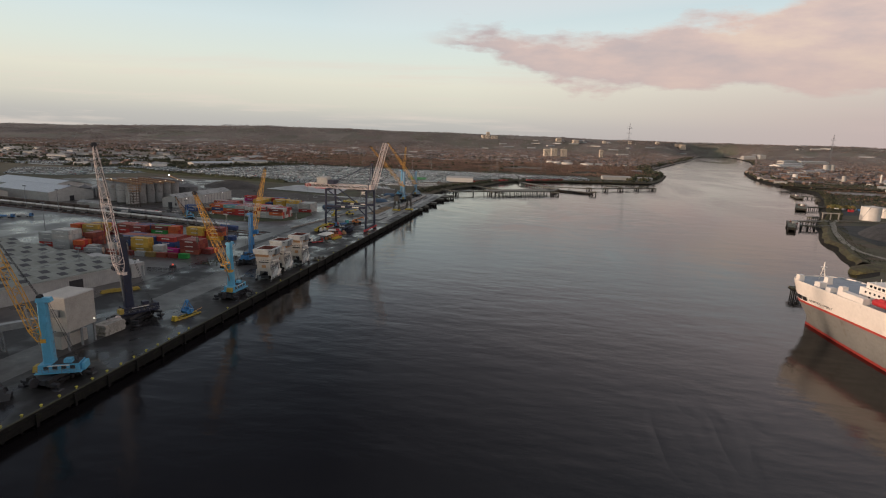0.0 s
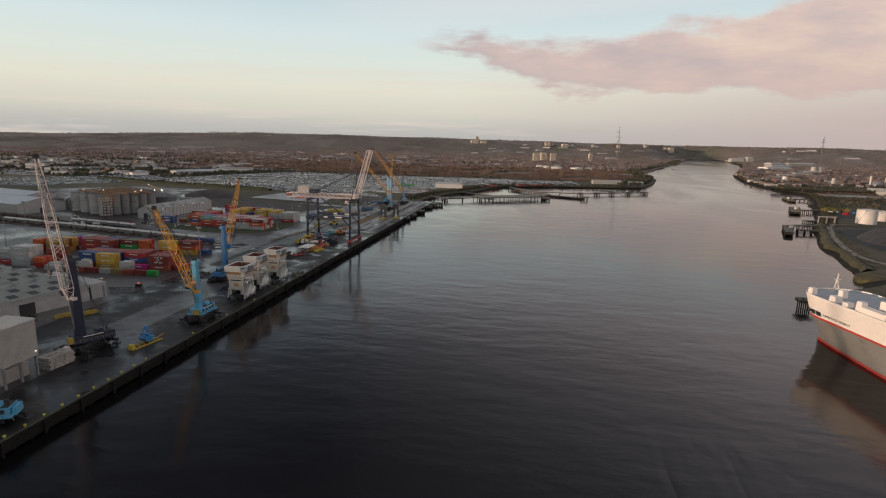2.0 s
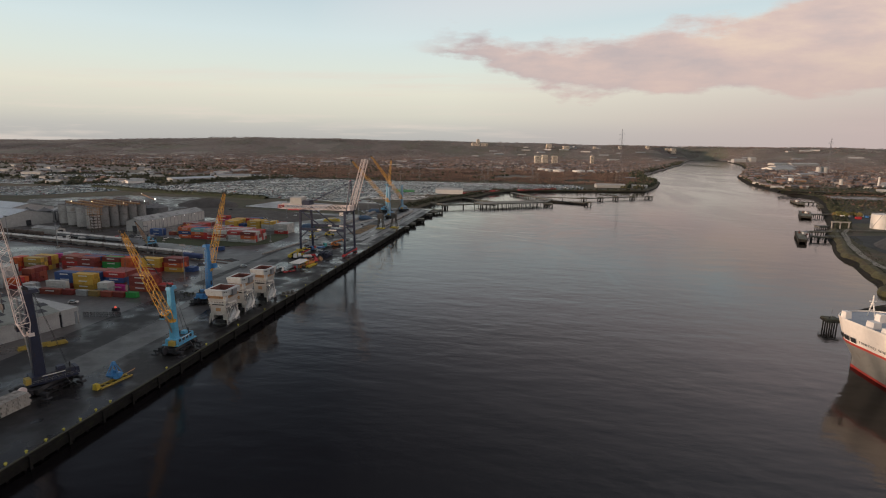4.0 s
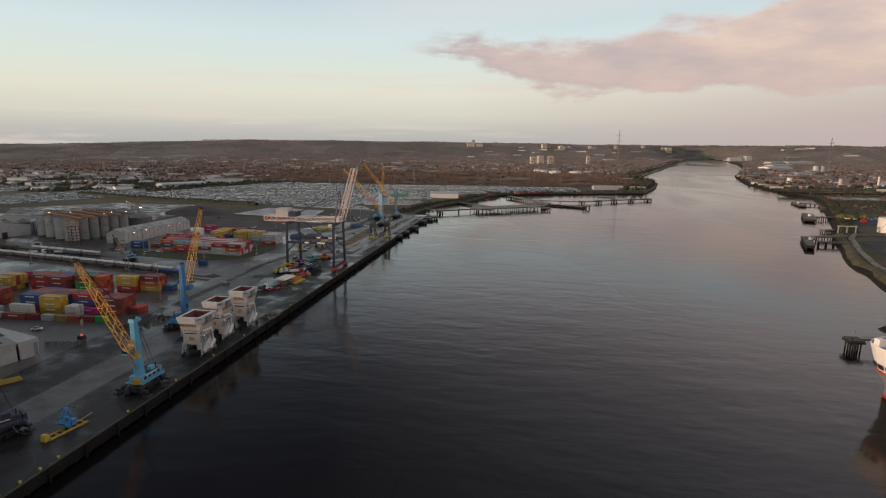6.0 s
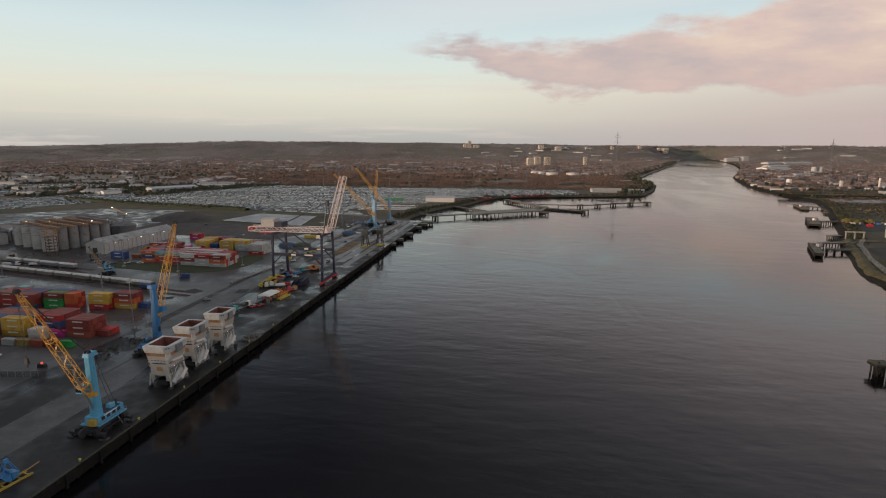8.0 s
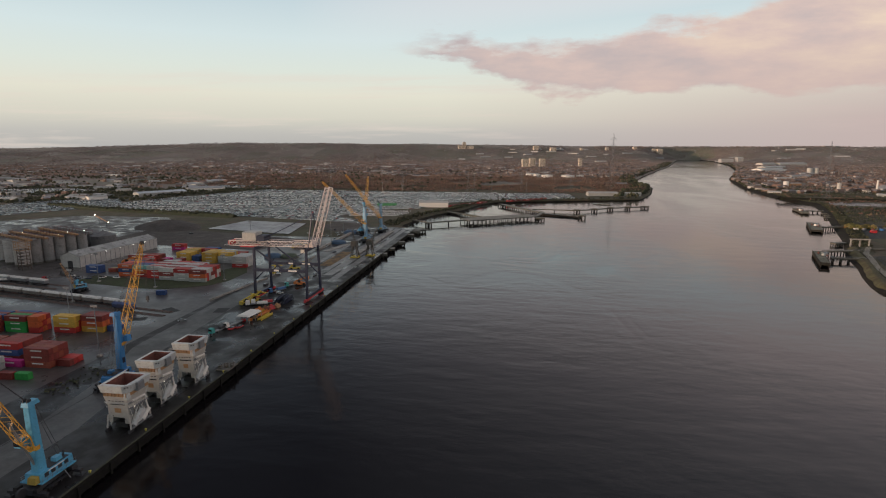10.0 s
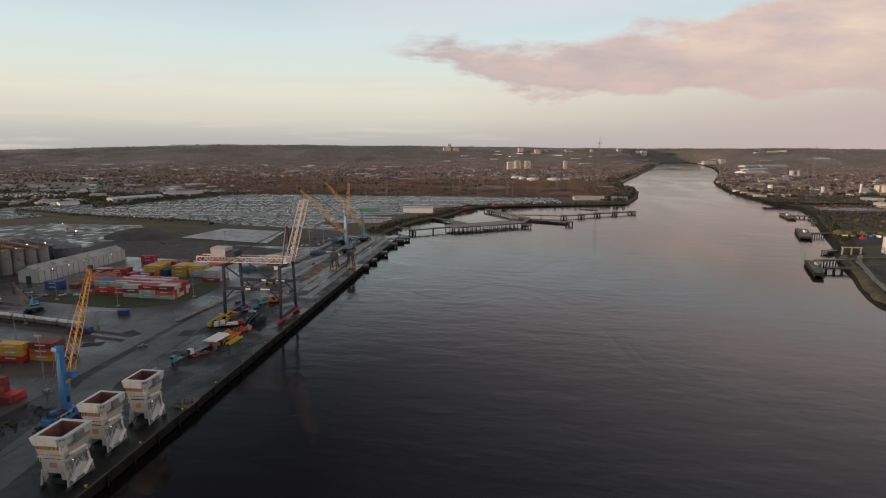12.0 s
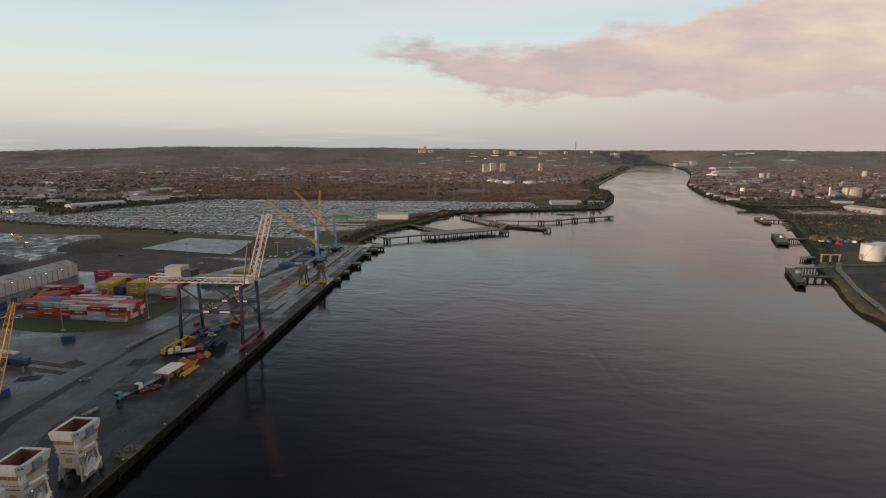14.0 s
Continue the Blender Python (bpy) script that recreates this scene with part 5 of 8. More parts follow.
M["sheet_grey"] = ribbed("grey_sheet", (0.44, 0.43, 0.41), 1.0, 0.55, 0.05, 0)
M["sheet_roof"] = ribbed("roof_sheet", (0.29, 0.30, 0.31), 1.0, 0.5, 0.05, 0)
M["sheet_pale"] = ribbed("pale_sheet", (0.40, 0.395, 0.375), 1.0, 0.55, 0.05, 0)
M["roof_white"] = ribbed("white_roof_sheet", (0.50, 0.53, 0.56), 1.0, 0.4, 0.05, 0)
M["asbestos"] = mat("grey_roof", (0.33, 0.335, 0.325), 0.8, 0, 0.25, 0.08, stain=(0.16, 0.16, 0.15))
lamp = lamp_mat("wall_lamp_glow", (1.0, 0.97, 0.9), 5)
s = shed(-229, 496, 88, 88, 17, 8.8, 12.0, M["sheet_grey"], M["asbestos"], "long grey portal shed with lit lamps along its wall")
for i in range(5):
    part("wall_lamp", Geo().box(-32 + i * 15, -31.6 + i * 15, -8.95, -8.6, 7.9, 8.2), lamp, s, "small lit floodlight")
for i in range(18):
    part("wall_post", Geo().box(-44 + i * 5.2, -43.7 + i * 5.2, -8.9, -8.7, 0, 8.6), M["grey"], s)
shed(-395, 470, -14, 96, 44, 9.5, 14.5, M["sheet_grey"], M["roof_white"], "large pale-roofed warehouse beyond the railway")
shed(-455, 520, -14, 120, 50, 9.5, 14.5, M["sheet_grey"], M["roof_white"], "wide pale-roofed warehouse beyond the railway")
shed(-330, 500, -14, 70, 24, 8.5, 11.5, M["sheet_grey"], M["sheet_pale"], "pale-roofed store beside the silos")
shed(-292, 424, TURN, 30, 8, 4.5, 6.0, M["cream"], M["asbestos"], "low cream site office beside the railway")
shed(-430, 435, -14, 40, 24, 8, 12, M["cream"], M["sheet_roof"], "cream gabled store with skylights")

# warehouse at the quay with rows of rooflights
A, B = Vector((-0.27, -0.963, 0)), Vector((-0.963, 0.27, 0))
K = Vector((-75, 214, 0))
mid = K + A * 70 + B * 62
wh = thing("warehouse", pose(mid.x, mid.y, Q, 0, 0, math.degrees(math.atan2(-A.y, -A.x))), "wide grey transit warehouse with rows of dark rooflights", "warehouse")
M["wh_wall"] = ribbed("warehouse_wall", (0.36, 0.36, 0.35), 1.0, 0.6, 0.05, 0)
M["wh_roof"] = mat("warehouse_roof", (0.235, 0.25, 0.225), 0.75, 0, 0.15, 0.1, stain=(0.19, 0.2, 0.17))
g = Geo()
g.box(-70, 70, -62, -61.6, 0, 7.2).box(-70, 70, 61.6, 62, 0, 7.2)
for xx in (-70, 69.6):
    for k in range(4):
        y0 = -62 + k * 31
        for x in (xx, xx + 0.4):
            g.quad((x, y0, 0), (x, y0 + 31, 0), (x, y0 + 31, 7.2), (x, y0 + 15.5, 9.4), (x, y0, 7.2))
part("wall", g, M["wh_wall"], wh)
for k in range(4):
    y0 = -62 + k * 31
    g = Geo()
    for s, a, b in ((0, 7.25, 9.45), (1, 9.45, 7.25)):
        ya = y0 + s * 15.5
        g.quad((-70.6, ya, a), (70.6, ya, a), (70.6, ya + 15.5, b), (-70.6, ya + 15.5, b))
        g.quad((-70.6, ya, a + 0.2), (70.6, ya, a + 0.2), (70.6, ya + 15.5, b + 0.2), (-70.6, ya + 15.5, b + 0.2))
    roof = part("roof", g, M["wh_roof"], wh)
    for s in range(2):
        for r in range(2):
            for i in range(17):
                x = -66 + i * 8.1 + (r * 4.0)
                f0, f1 = (0.17 + r * 0.42), (0.17 + r * 0.42 + 0.25)
                ya, yb = y0 + s * 15.5 + 15.5 * f0, y0 + s * 15.5 + 15.5 * f1
                za, zb = (7.25 + 2.2 * f0, 7.25 + 2.2 * f1) if s == 0 else (9.45 - 2.2 * f0, 9.45 - 2.2 * f1)
                g2 = Geo()
                g2.quad((x, ya, za + 0.26), (x + 3.6, ya, za + 0.26), (x + 3.6, yb, zb + 0.26), (x, yb, zb + 0.26))
                g2.quad((x, ya, za + 0.1), (x + 3.6, ya, za + 0.1), (x + 3.6, ya, za + 0.26), (x, ya, za + 0.26))
                part("rooflight", g2, M["dark"], roof)
for x in (-30, 8, 44):
    part("door", Geo().box(x - 3, x + 3, -62.15, -61.98, 0, 5.2), M["dark"], wh, "open dark loading door")
# open end bay under a flat canopy
part("canopy", Geo().box(70.8, 78.2, -62, -22, 5.6, 7.3), M["wh_wall"], wh, "pale canopy over the open end bay")
part("bay_front", Geo().box(71.02, 76.2, -61.95, -61.6, 0, 5.58), M["wh_wall"], wh)
# dark panels: the bay's inner shade put into their colour
part("bay_back", Geo().box(70.75, 71.0, -61.5, -22, 0, 5.6), M["dark"], wh)
part("bay_side", Geo().box(71.2, 78.0, -22.4, -22.0, 0, 5.6), M["dark"], wh)
for x in (74.4, 77.8):
    part("canopy_post", Geo().box(x - 0.25, x + 0.25, -61.8, -61.3, 0, 5.6), M["wh_wall"], wh)
part("gutter", Geo().box(-70.6, 70.6, -62.5, -62.05, 7.0, 7.25), M["sheet_pale"], wh)

# ---- tall hopper house on the quay ----
hh = thing("hopper_house", pose(-31.5, 134.5, Q), "tall beige clad hopper house raised on steel legs", "hopper house")
M["beige"] = ribbed("beige_cladding", (0.36, 0.345, 0.315), 0.6, 0.6, 0.03, 1)
part("upper_house", Geo().box(-5, 5.2, -6, 6, 6.8, 18.6), M["beige"], hh)
part("roof", Geo().box(-5.3, 5.5, -6.3, 6.3, 18.6, 19.0, (0.4, 0.4)), M["sheet_pale"], hh)
part("lower_house", Geo().box(-4.6, 1.5, -5.4, 5.4, 0, 4.4), M["beige"], hh)
for x in (-4.4, 4.6):
    for y in (-5.4, 0, 5.4):
        part("leg", Geo().box(x - 0.3, x + 0.3, y - 0.3, y + 0.3, 0, 6.8), M["grey"], hh)
part("hood", Geo().box(-2.5, 3.0, -6.9, -6.0, 12, 14.5), M["grey"], hh)
part("lamp", Geo().box(5.2, 5.5, 4.8, 5.1, 8.2, 8.5), M["lamp"], hh)
cv = thing("conveyor", pose(0, 0, 0), "long covered belt conveyor rising to the hopper house", "conveyor")
part("gantry", Geo().strut((-92, 98, Q + 1.6), (-36, 130, Q + 10), 2.8, 2.2), M["grey"], cv)
for f in (0.2, 0.5, 0.8):
    p = Vector((-92, 98, Q + 1.6)).lerp(Vector((-36, 130, Q + 10)), f)
    part("trestle", Geo().strut((p.x - 1, p.y, Q), (p.x, p.y, p.z - 1), 0.35).strut((p.x + 1, p.y, Q), (p.x, p.y, p.z - 1), 0.35), M["grey"], cv)
sk = thing("block_stack", pose(-28, 148, Q + 0.01, 0, 0, -4), "stack of pale stained concrete blocks beside the hopper house", "block stack")
for k in range(5):
    for i in range(5):
        for x0 in (-2.6, 0.1):
            y0 = -4.6 + i * 1.8 + (0.5 if k % 2 else 0.0)
            part("block", Geo().box(x0, x0 + 2.5, y0, y0 + 1.7, k * 0.8, k * 0.8 + 0.76, (0.05, 0.05)), M["concrete"], sk)

# ---- ship ----
def ship():
    """Car carrier: blunt high bow, white upper hull, red line, grey hull, red boot-top."""
    ln, zd, zr = 170, 23.0, 14.0
    c = thing("car_carrier", pose(250.5, 247, 1.3, 0, 0, 12.7), "large white and grey car carrier ship moored at the far berth", "ship")

    def hb(s, z):
        """Half breadth at s metres behind the bow and height z."""
        def rise(t, p, q):
            return (1 - (1 - max(0.0, min(1.0, t))) ** p) ** q
        deck = 14 * rise(s / 11, 2.5, 0.5)
        mid = 11.6 * rise((s - 1.0) / 17, 4, 0.6) + 2.2 * smooth(20, 110, s)
        low = 13.4 * rise((s - 3.0) / 125, 1.5, 1.0)
        stern = 1 - 0.35 * smooth(ln - 30, ln, s) * (1 - max(0, z) / zd)
        if s < 0:
            return low * max(0.0, 1 - max(0.0, z) / 3.5)
        f = max(0.0, z) / zr
        return stern * (low + (mid - low) * f ** 1.1 if z < zr else mid + (deck - mid) * (z - zr) / (zd - zr))

    st = [0, 0.4, 1.2, 2.5, 4, 6, 8.5, 11, 14, 18, 23, 29, 36, 44, 54, 66, 80, 100, 120, 140, 155, 165, ln]

    def strip(z0, z1, n):
        g = Geo()
        for k in range(n):
            a, b = z0 + (z1 - z0) * k / n, z0 + (z1 - z0) * (k + 1) / n
            for s0, s1 in zip(st, st[1:]):
                for sg in (-1, 1):
                    q = [(sg * hb(s0, a), -s0, a), (sg * hb(s1, a), -s1, a), (sg * hb(s1, b), -s1, b), (sg * hb(s0, b), -s0, b)]
                    g.quad(*(q if sg > 0 else q[::-1]))
            g.quad((-hb(ln, a), -ln, a), (hb(ln, a), -ln, a), (hb(ln, b), -ln, b), (-hb(ln, b), -ln, b))
        return g

    M["hull_white"] = mat("hull_white", (0.80, 0.755, 0.70), 0.45, 0, 0.06, 0.1, stain=(0.62, 0.55, 0.48), stain_at=0.66)
    M["hull_grey"] = mat("hull_grey", (0.24, 0.245, 0.235), 0.5, 0, 0.12, 0.12, stain=(0.18, 0.16, 0.14), stain_at=0.6)
    M["hull_red"] = mat("hull_red", (0.42, 0.05, 0.04), 0.5, 0, 0.2, 0.2)
    M["deck_blue"] = mat("deck_blue_grey", (0.30, 0.34, 0.38), 0.6, 0, 0.15, 0.2)
    part("boot_top", strip(-3, 1.7, 3), M["hull_red"], c, "red boot-top", smooth=True)
    part("lower_hull", strip(1.7, 14.0, 8), M["hull_grey"], c, "grey lower hull", smooth=True)
    part("red_line", strip(14.0, 14.9, 1), M["hull_red"], c, "thin red line", smooth=True)
    up = part("upper_hull", strip(14.9, zd, 4), M["hull_white"], c, "white upper hull", smooth=True)
    g = Geo()
    for s0, s1 in zip(st, st[1:]):
        g.quad((-hb(s0, zd), -s0, zd), (-hb(s1, zd), -s1, zd), (hb(s1, zd), -s1, zd), (hb(s0, zd), -s0, zd))
    part("deck", g, M["deck_blue"], c, "blue-grey weather deck")
    g = Geo()
    for s0, s1 in zip(st, st[1:]):
        for sg in (-1, 1):
            a, b = sg * (hb(s0, zd)), sg * (hb(s1, zd))
            g.quad((a, -s0, zd), (b, -s1, zd), (b, -s1, zd + 0.5), (a, -s0, zd + 0.5))
            g.quad((a * 0.985, -s0 - 0.2, zd), (b * 0.985, -s1 - 0.2, zd), (b * 0.985, -s1 - 0.2, zd + 0.5), (a * 0.985, -s0 - 0.2, zd + 0.5))
            g.quad((a, -s0, zd + 0.5), (b, -s1, zd + 0.5), (b * 0.985, -s1 - 0.2, zd + 0.5), (a * 0.985, -s0 - 0.2, zd + 0.5))
    part("bulwark", g, M["hull_white"], c)
    # mooring openings at the bow
    for i in range(3):
        s = 6.0 + i * 3.2
        x0, x1 = -hb(s, 16.5), -hb(s + 2.4, 16.5)
        g = Geo()
        g.quad((x0 - 0.08, -s, 15.5), (x1 - 0.08, -s - 2.4, 15.5), (x1 - 0.7, -s - 2.4, 17.3), (x0 - 0.7, -s, 17.3))
        part("mooring_opening", g, M["dark"], up)
    # name on the bow
    cu = bpy.data.curves.new("name_text", "FONT")
    cu.body, cu.size, cu.extrude = "UNITED SPIRIT", 1.5, 0.02
    tmp = bpy.data.objects.new("tmp", cu)
    scene.collection.objects.link(tmp)
    me = bpy.data.meshes.new_from_object(tmp.evaluated_get(bpy.context.evaluated_depsgraph_get()))
    bpy.data.objects.remove(tmp)
    me.materials.clear()
    me.materials.append(M["dark"])
    wd = max(v.co.x for v in me.vertices)
    for v in me.vertices:   # bend the letters onto the flared plating
        s, z = 16 + v.co.x / wd * 13.5, 16.1 + v.co.y * 0.85
        v.co = Vector((-hb(s, z) - 0.12 - v.co.z, -s, z))
    ob = new("lettering", me)
    ob.parent = up
    ob["label"] = "dark ship name in capitals"
    # deck house: bridge, windows, lifeboat, vents, mast
    br = part("superstructure", Geo().box(-7.5, 13, -66, -35, zd, zd + 5.0).box(-6.8, 12.4, -62, -37, zd + 5.0, zd + 7.2), M["hull_white"], c, "white bridge house")
    for i in range(12):
        x = -6.5 + i * 1.55
        part("window", Geo().box(x, x + 1.2, -36.98, -36.85, zd + 5.6, zd + 6.7), M["glass"], br)
        part("window", Geo().box(-6.95, -6.82, -60.6 + i * 1.9, -59.5 + i * 1.9, zd + 5.6, zd + 6.5), M["glass"], br)
    for i in range(13):
        part("porthole", Geo().box(-7.65, -7.52, -63.5 + i * 2.1, -62.8 + i * 2.1, zd + 3.2, zd + 4.0), M["glass"], br)
        if i % 2:
            part("porthole", Geo().box(-7.65, -7.52, -63.5 + i * 2.1, -62.6 + i * 2.1, zd + 0.9, zd + 2.2), M["glass"], br)
    lb = part("lifeboat", Geo().tube((-11.4, -54, zd + 2.3), (-11.4, -47.4, zd + 2.3), 1.3, n=12).tube((-11.4, -47.4, zd + 2.3), (-11.4, -46, zd + 2.4), 1.3, 0.4, n=12).tube((-11.4, -55.4, zd + 2.4), (-11.4, -54, zd + 2.3), 0.4, 1.3, n=12), M["red"], c, "red lifeboat", smooth=False)
    part("canopy", Geo().box(-12.1, -10.7, -52, -49, zd + 3.4, zd + 4.1, (0.2, 0.4)), M["red"], lb)
    part("side_house", Geo().box(-13.2, -10.2, -44, -33, zd, zd + 2.4).box(-12.6, -10.0, -33, -30.4, zd, zd + 3.8, (0.2, 0.2)), M["hull_white"], c)
    for x, y, w, h in ((-11.2, -19.5, 1.6, 2.4), (-11.6, -26, 1.4, 1.8), (-3, -13, 1.2, 3.0), (-12.0, -8.2, 1.2, 2.7), (5, -30, 1.6, 2.6), (10, -22, 1.5, 2.0)):
        part("ventilator", Geo().box(x - w, x + w, y - w, y + w, zd, zd + h, (0.15, 0.15)), M["hull_white"], c)
    mast = part("foremast", Geo().strut((1.5, -5.6, zd), (0.25, -5.6, zd + 5), 0.3).strut((-1.5, -5.6, zd), (-0.25, -5.6, zd + 5), 0.3).strut((0, -7.4, zd), (0, -5.9, zd + 5), 0.3).strut((1.1, -5.6, zd + 1.6), (-0.8, -5.6, zd + 2.8), 0.2).strut((-1.1, -5.6, zd + 1.6), (0.8, -5.6, zd + 2.8), 0.2).tube((0, -5.6, zd + 4.6), (0, -5.6, zd + 8), 0.35, 0.2, 8), M["hull_white"], c)
    part("crosstree", Geo().box(-1.3, 1.3, -5.8, -5.4, zd + 5.6, zd + 5.9).box(-0.5, 0.5, -6, -5.2, zd + 4.6, zd + 5.1), M["hull_white"], mast)
    for i in range(9):
        part("aerial", Geo().tube((-6 + i * 2.0, -40, zd + 7.2), (-6 + i * 2.0, -40, zd + 8.4 + (i * 7 % 3) * 0.8), 0.09, n=6), M["white"], br)
    part("railing", Geo().box(-11.4, -11.3, -47, -30, zd + 0.9, zd + 1.0), M["white"], c)
    return c


ship()
# dolphin ahead of the ship
M["mossy_deck"] = mat("mossy_timber", (0.075, 0.075, 0.05), 0.9, 0, 0.4, 0.5, 0.03, stain=(0.05, 0.06, 0.025))
d = thing("mooring_dolphin", pose(266.5, 296, 0), "dark timber-piled mooring dolphin ahead of the ship", "dolphin")
for i in range(3):
    for j in range(3):
        part("pile", Geo().tube((-2 + i * 2, -2 + j * 2, -4), (-2 + i * 2, -2 + j * 2, 6.6), 0.34, n=8), M["timber"], d)
part("deck", Geo().box(-3.0, 3.0, -3.0, 3.0, 6.6, 7.15), M["mossy_deck"], d, "mossy deck")
for y in (-3.0, 3.0):
    part("waling", Geo().box(-3.2, 3.2, y - 0.2, y + 0.2, 5.6, 6.5), M["timber"], d)
part("waling", Geo().box(-3.2, -2.8, -2.8, 2.8, 5.6, 6.5), M["timber"], d)
part("light_post", Geo().tube((0.8, 1.2, 7.15), (0.8, 1.2, 10.4), 0.08, n=6).box(0.6, 1.0, 1.0, 1.4, 10.4, 10.8), M["grey"], d)
part("gangway", Geo().box(3.0, 16, -0.6, 0.6, 6.7, 7.1).strut((3, -0.6, 8.1), (16, -0.6, 8.1), 0.08).strut((3, 0.6, 8.1), (16, 0.6, 8.1), 0.08), M["timber"], d, "narrow dark gangway")
part("bollard", Geo().tube((-1.2, -1.2, 7.15), (-1.2, -1.2, 8.0), 0.3, 0.4, 10), M["dark"], d)


# ---- things on the quay and in the yard ----
def truck(x, y, turn, cab_m, label, load=None, trailer=True):
    c = thing("lorry", pose(x, y, Q + 0.01, 0, 0, turn), label, "lorry", "lorries on the quay")
    cab = part("cab", Geo().box(3.6, 5.9, -1.2, 1.2, 0.9, 3.4, (0.15, 0.1)), cab_m, c)
    part("windscreen", Geo().box(5.78, 5.88, -1.0, 1.0, 2.1, 3.1), M["glass"], cab)
    part("chassis", Geo().box(-6.5, 5.6, -0.6, 0.6, 0.7, 1.05), M["dark"], c)
    if trailer:
        part("trailer_bed", Geo().box(-7, 3.2, -1.2, 1.2, 1.05, 1.3), M["grey"], c)
    if load:
        part("load", Geo().box(-6.6, -0.5, -1.1, 1.1, 1.31, 2.5, (0.3, 0.2)), load, c)
    for xx in (-5.6, -4.3, 2.2, 4.7):
        for s in (-1, 1):
            part("wheel", Geo().tube((xx, s * 0.85, 0.5), (xx, s * 1.2, 0.5), 0.5, n=10), M["black"], c)
    return c


M["teal"] = mat("teal_paint", (0.06, 0.34, 0.32), 0.5)
M["truck_blue"] = mat("truck_blue", (0.05, 0.16, 0.36), 0.5)
M["orange"] = mat("orange_paint", (0.55, 0.17, 0.03), 0.55, 0, 0.2, 0.6)
M["olive"] = mat("bright_yellow", (0.5, 0.37, 0.04), 0.5, 0, 0.2, 0.6)
truck(-32.0, 327, 258, M["teal"], "teal-cabbed flatbed lorry parked on the quay", M["dark"])
truck(-29.5, 336.5, 258, M["white"], "white-cabbed lorry parked behind the flatbed")
truck(-35.5, 374, 200, M["white"], "white lorry parked under the gantry crane", M["white"])
truck(-33.5, 377, 200, M["white"], "white lorry beside another white lorry", M["red"])
truck(-37, 405, 240, M["truck_blue"], "blue lorry with a blue load under the crane", M["truck_blue"])
truck(-32.5, 421, 230, M["teal"], "teal lorry beside the orange loader", M["orange"])


def car(x, y, turn, m, label, group="cars on the quay"):
    c = thing("car", pose(x, y, Q + 0.01, 0, 0, turn), label, "car", group)
    part("body", Geo().box(-2.2, 2.2, -0.88, 0.88, 0.35, 0.95, (0.12, 0.06)), m, c)
    part("cabin", Geo().box(-1.5, 1.1, -0.8, 0.8, 0.95, 1.5, (0.45, 0.12)), M["glass"], c)
    for xx in (-1.4, 1.4):
        for s in (-1, 1):
            part("wheel", Geo().tube((xx, s * 0.7, 0.33), (xx, s * 0.9, 0.33), 0.33, n=10), M["black"], c)


car(-24.6, 334.4, 250, M["red"], "red car parked beside the white shelter")
car(-27.2, 331.5, 250, M["red"], "small red van near the white shelter")
car(-100, 262 - 15, 20, M["white"], "white car on the yard road")
fn = thing("yard_fence", pose(-78, 229.3, Q + 0.01, 0, 0, 10), "dark mesh fence panels beside the warehouse", "fence")
for i in range(6):
    g = Geo()
    for k in range(15):
        g.box(i * 2.9 + 0.14 + k * 0.19, i * 2.9 + 0.2 + k * 0.19, -0.03, 0.03, 0.1, 2.3)
    for zz in (0.1, 1.15, 2.22):
        g.box(i * 2.9 + 0.08, i * 2.9 + 2.82, -0.04, 0.04, zz, zz + 0.08)
    part("panel", g, M["dark"], fn)
    part("post", Geo().box(i * 2.9 - 0.07, i * 2.9 + 0.07, -0.08, 0.08, 0, 2.5), M["grey"], fn)
lt = thing("beacon", pose(-70.5, 240.3, Q + 0.01), "red lit beacon on a low dark vehicle", "beacon")
part("base", Geo().box(-1.6, 1.6, -0.9, 0.9, 0, 1.5, (0.2, 0.15)), M["dark"], lt)
part("lamp", Geo().tube((0, 0, 1.5), (0, 0, 2.2), 0.45, 0.35, 10), lamp_mat("red_beacon_glow", (1.0, 0.12, 0.06), 0.7), lt, "glowing red lamp")
# white shelter
t = thing("shelter", pose(-26, 347.5, Q + 0.01, 0, 0, -6), "open white canopy shelter on the quay", "shelter")
part("roof", Geo().box(-4, 4, -6, 6, 3.6, 4.5, (1.6, 0.5)), M["white"], t)
for x in (-3.8, 3.8):
    for y in (-5.7, 0, 5.7):
        part("post", Geo().box(x - 0.12, x + 0.12, y - 0.12, y + 0.12, 0, 3.6), M["grey"], t)
for i, (x, y) in enumerate(((-1.8, -3), (1.2, -1), (-1, 3), (1.6, 3.6))):
    solo("crate", Geo().box(-1, 1, -0.8, 0.8, 0, 1.4, (0.05, 0.05)), (M["red"], M["orange"], M["dark"], M["tan"])[i], "stacked gear crate under the shelter", "crate", m=pose(-26 + x, 347.5 + y, Q + 0.01, 0, 0, i * 20))
for i in range(3):
    solo("spreader_beam", Geo().box(-1.1, 1.1, -5.5, 5.5, 0.3, 0.7).box(-1.2, -0.8, -6, 6, 0, 1.1).box(0.8, 1.2, -6, 6, 0, 1.1), M["orange"] if i % 2 else M["olive"], "yellow lifting spreader frame laid on the quay", "spreader", group="spreaders on the quay",
         m=pose(-19.5 - i * 3.6, 353 + i * 6, Q + 0.01, 0, 0, -4 + i * 5))
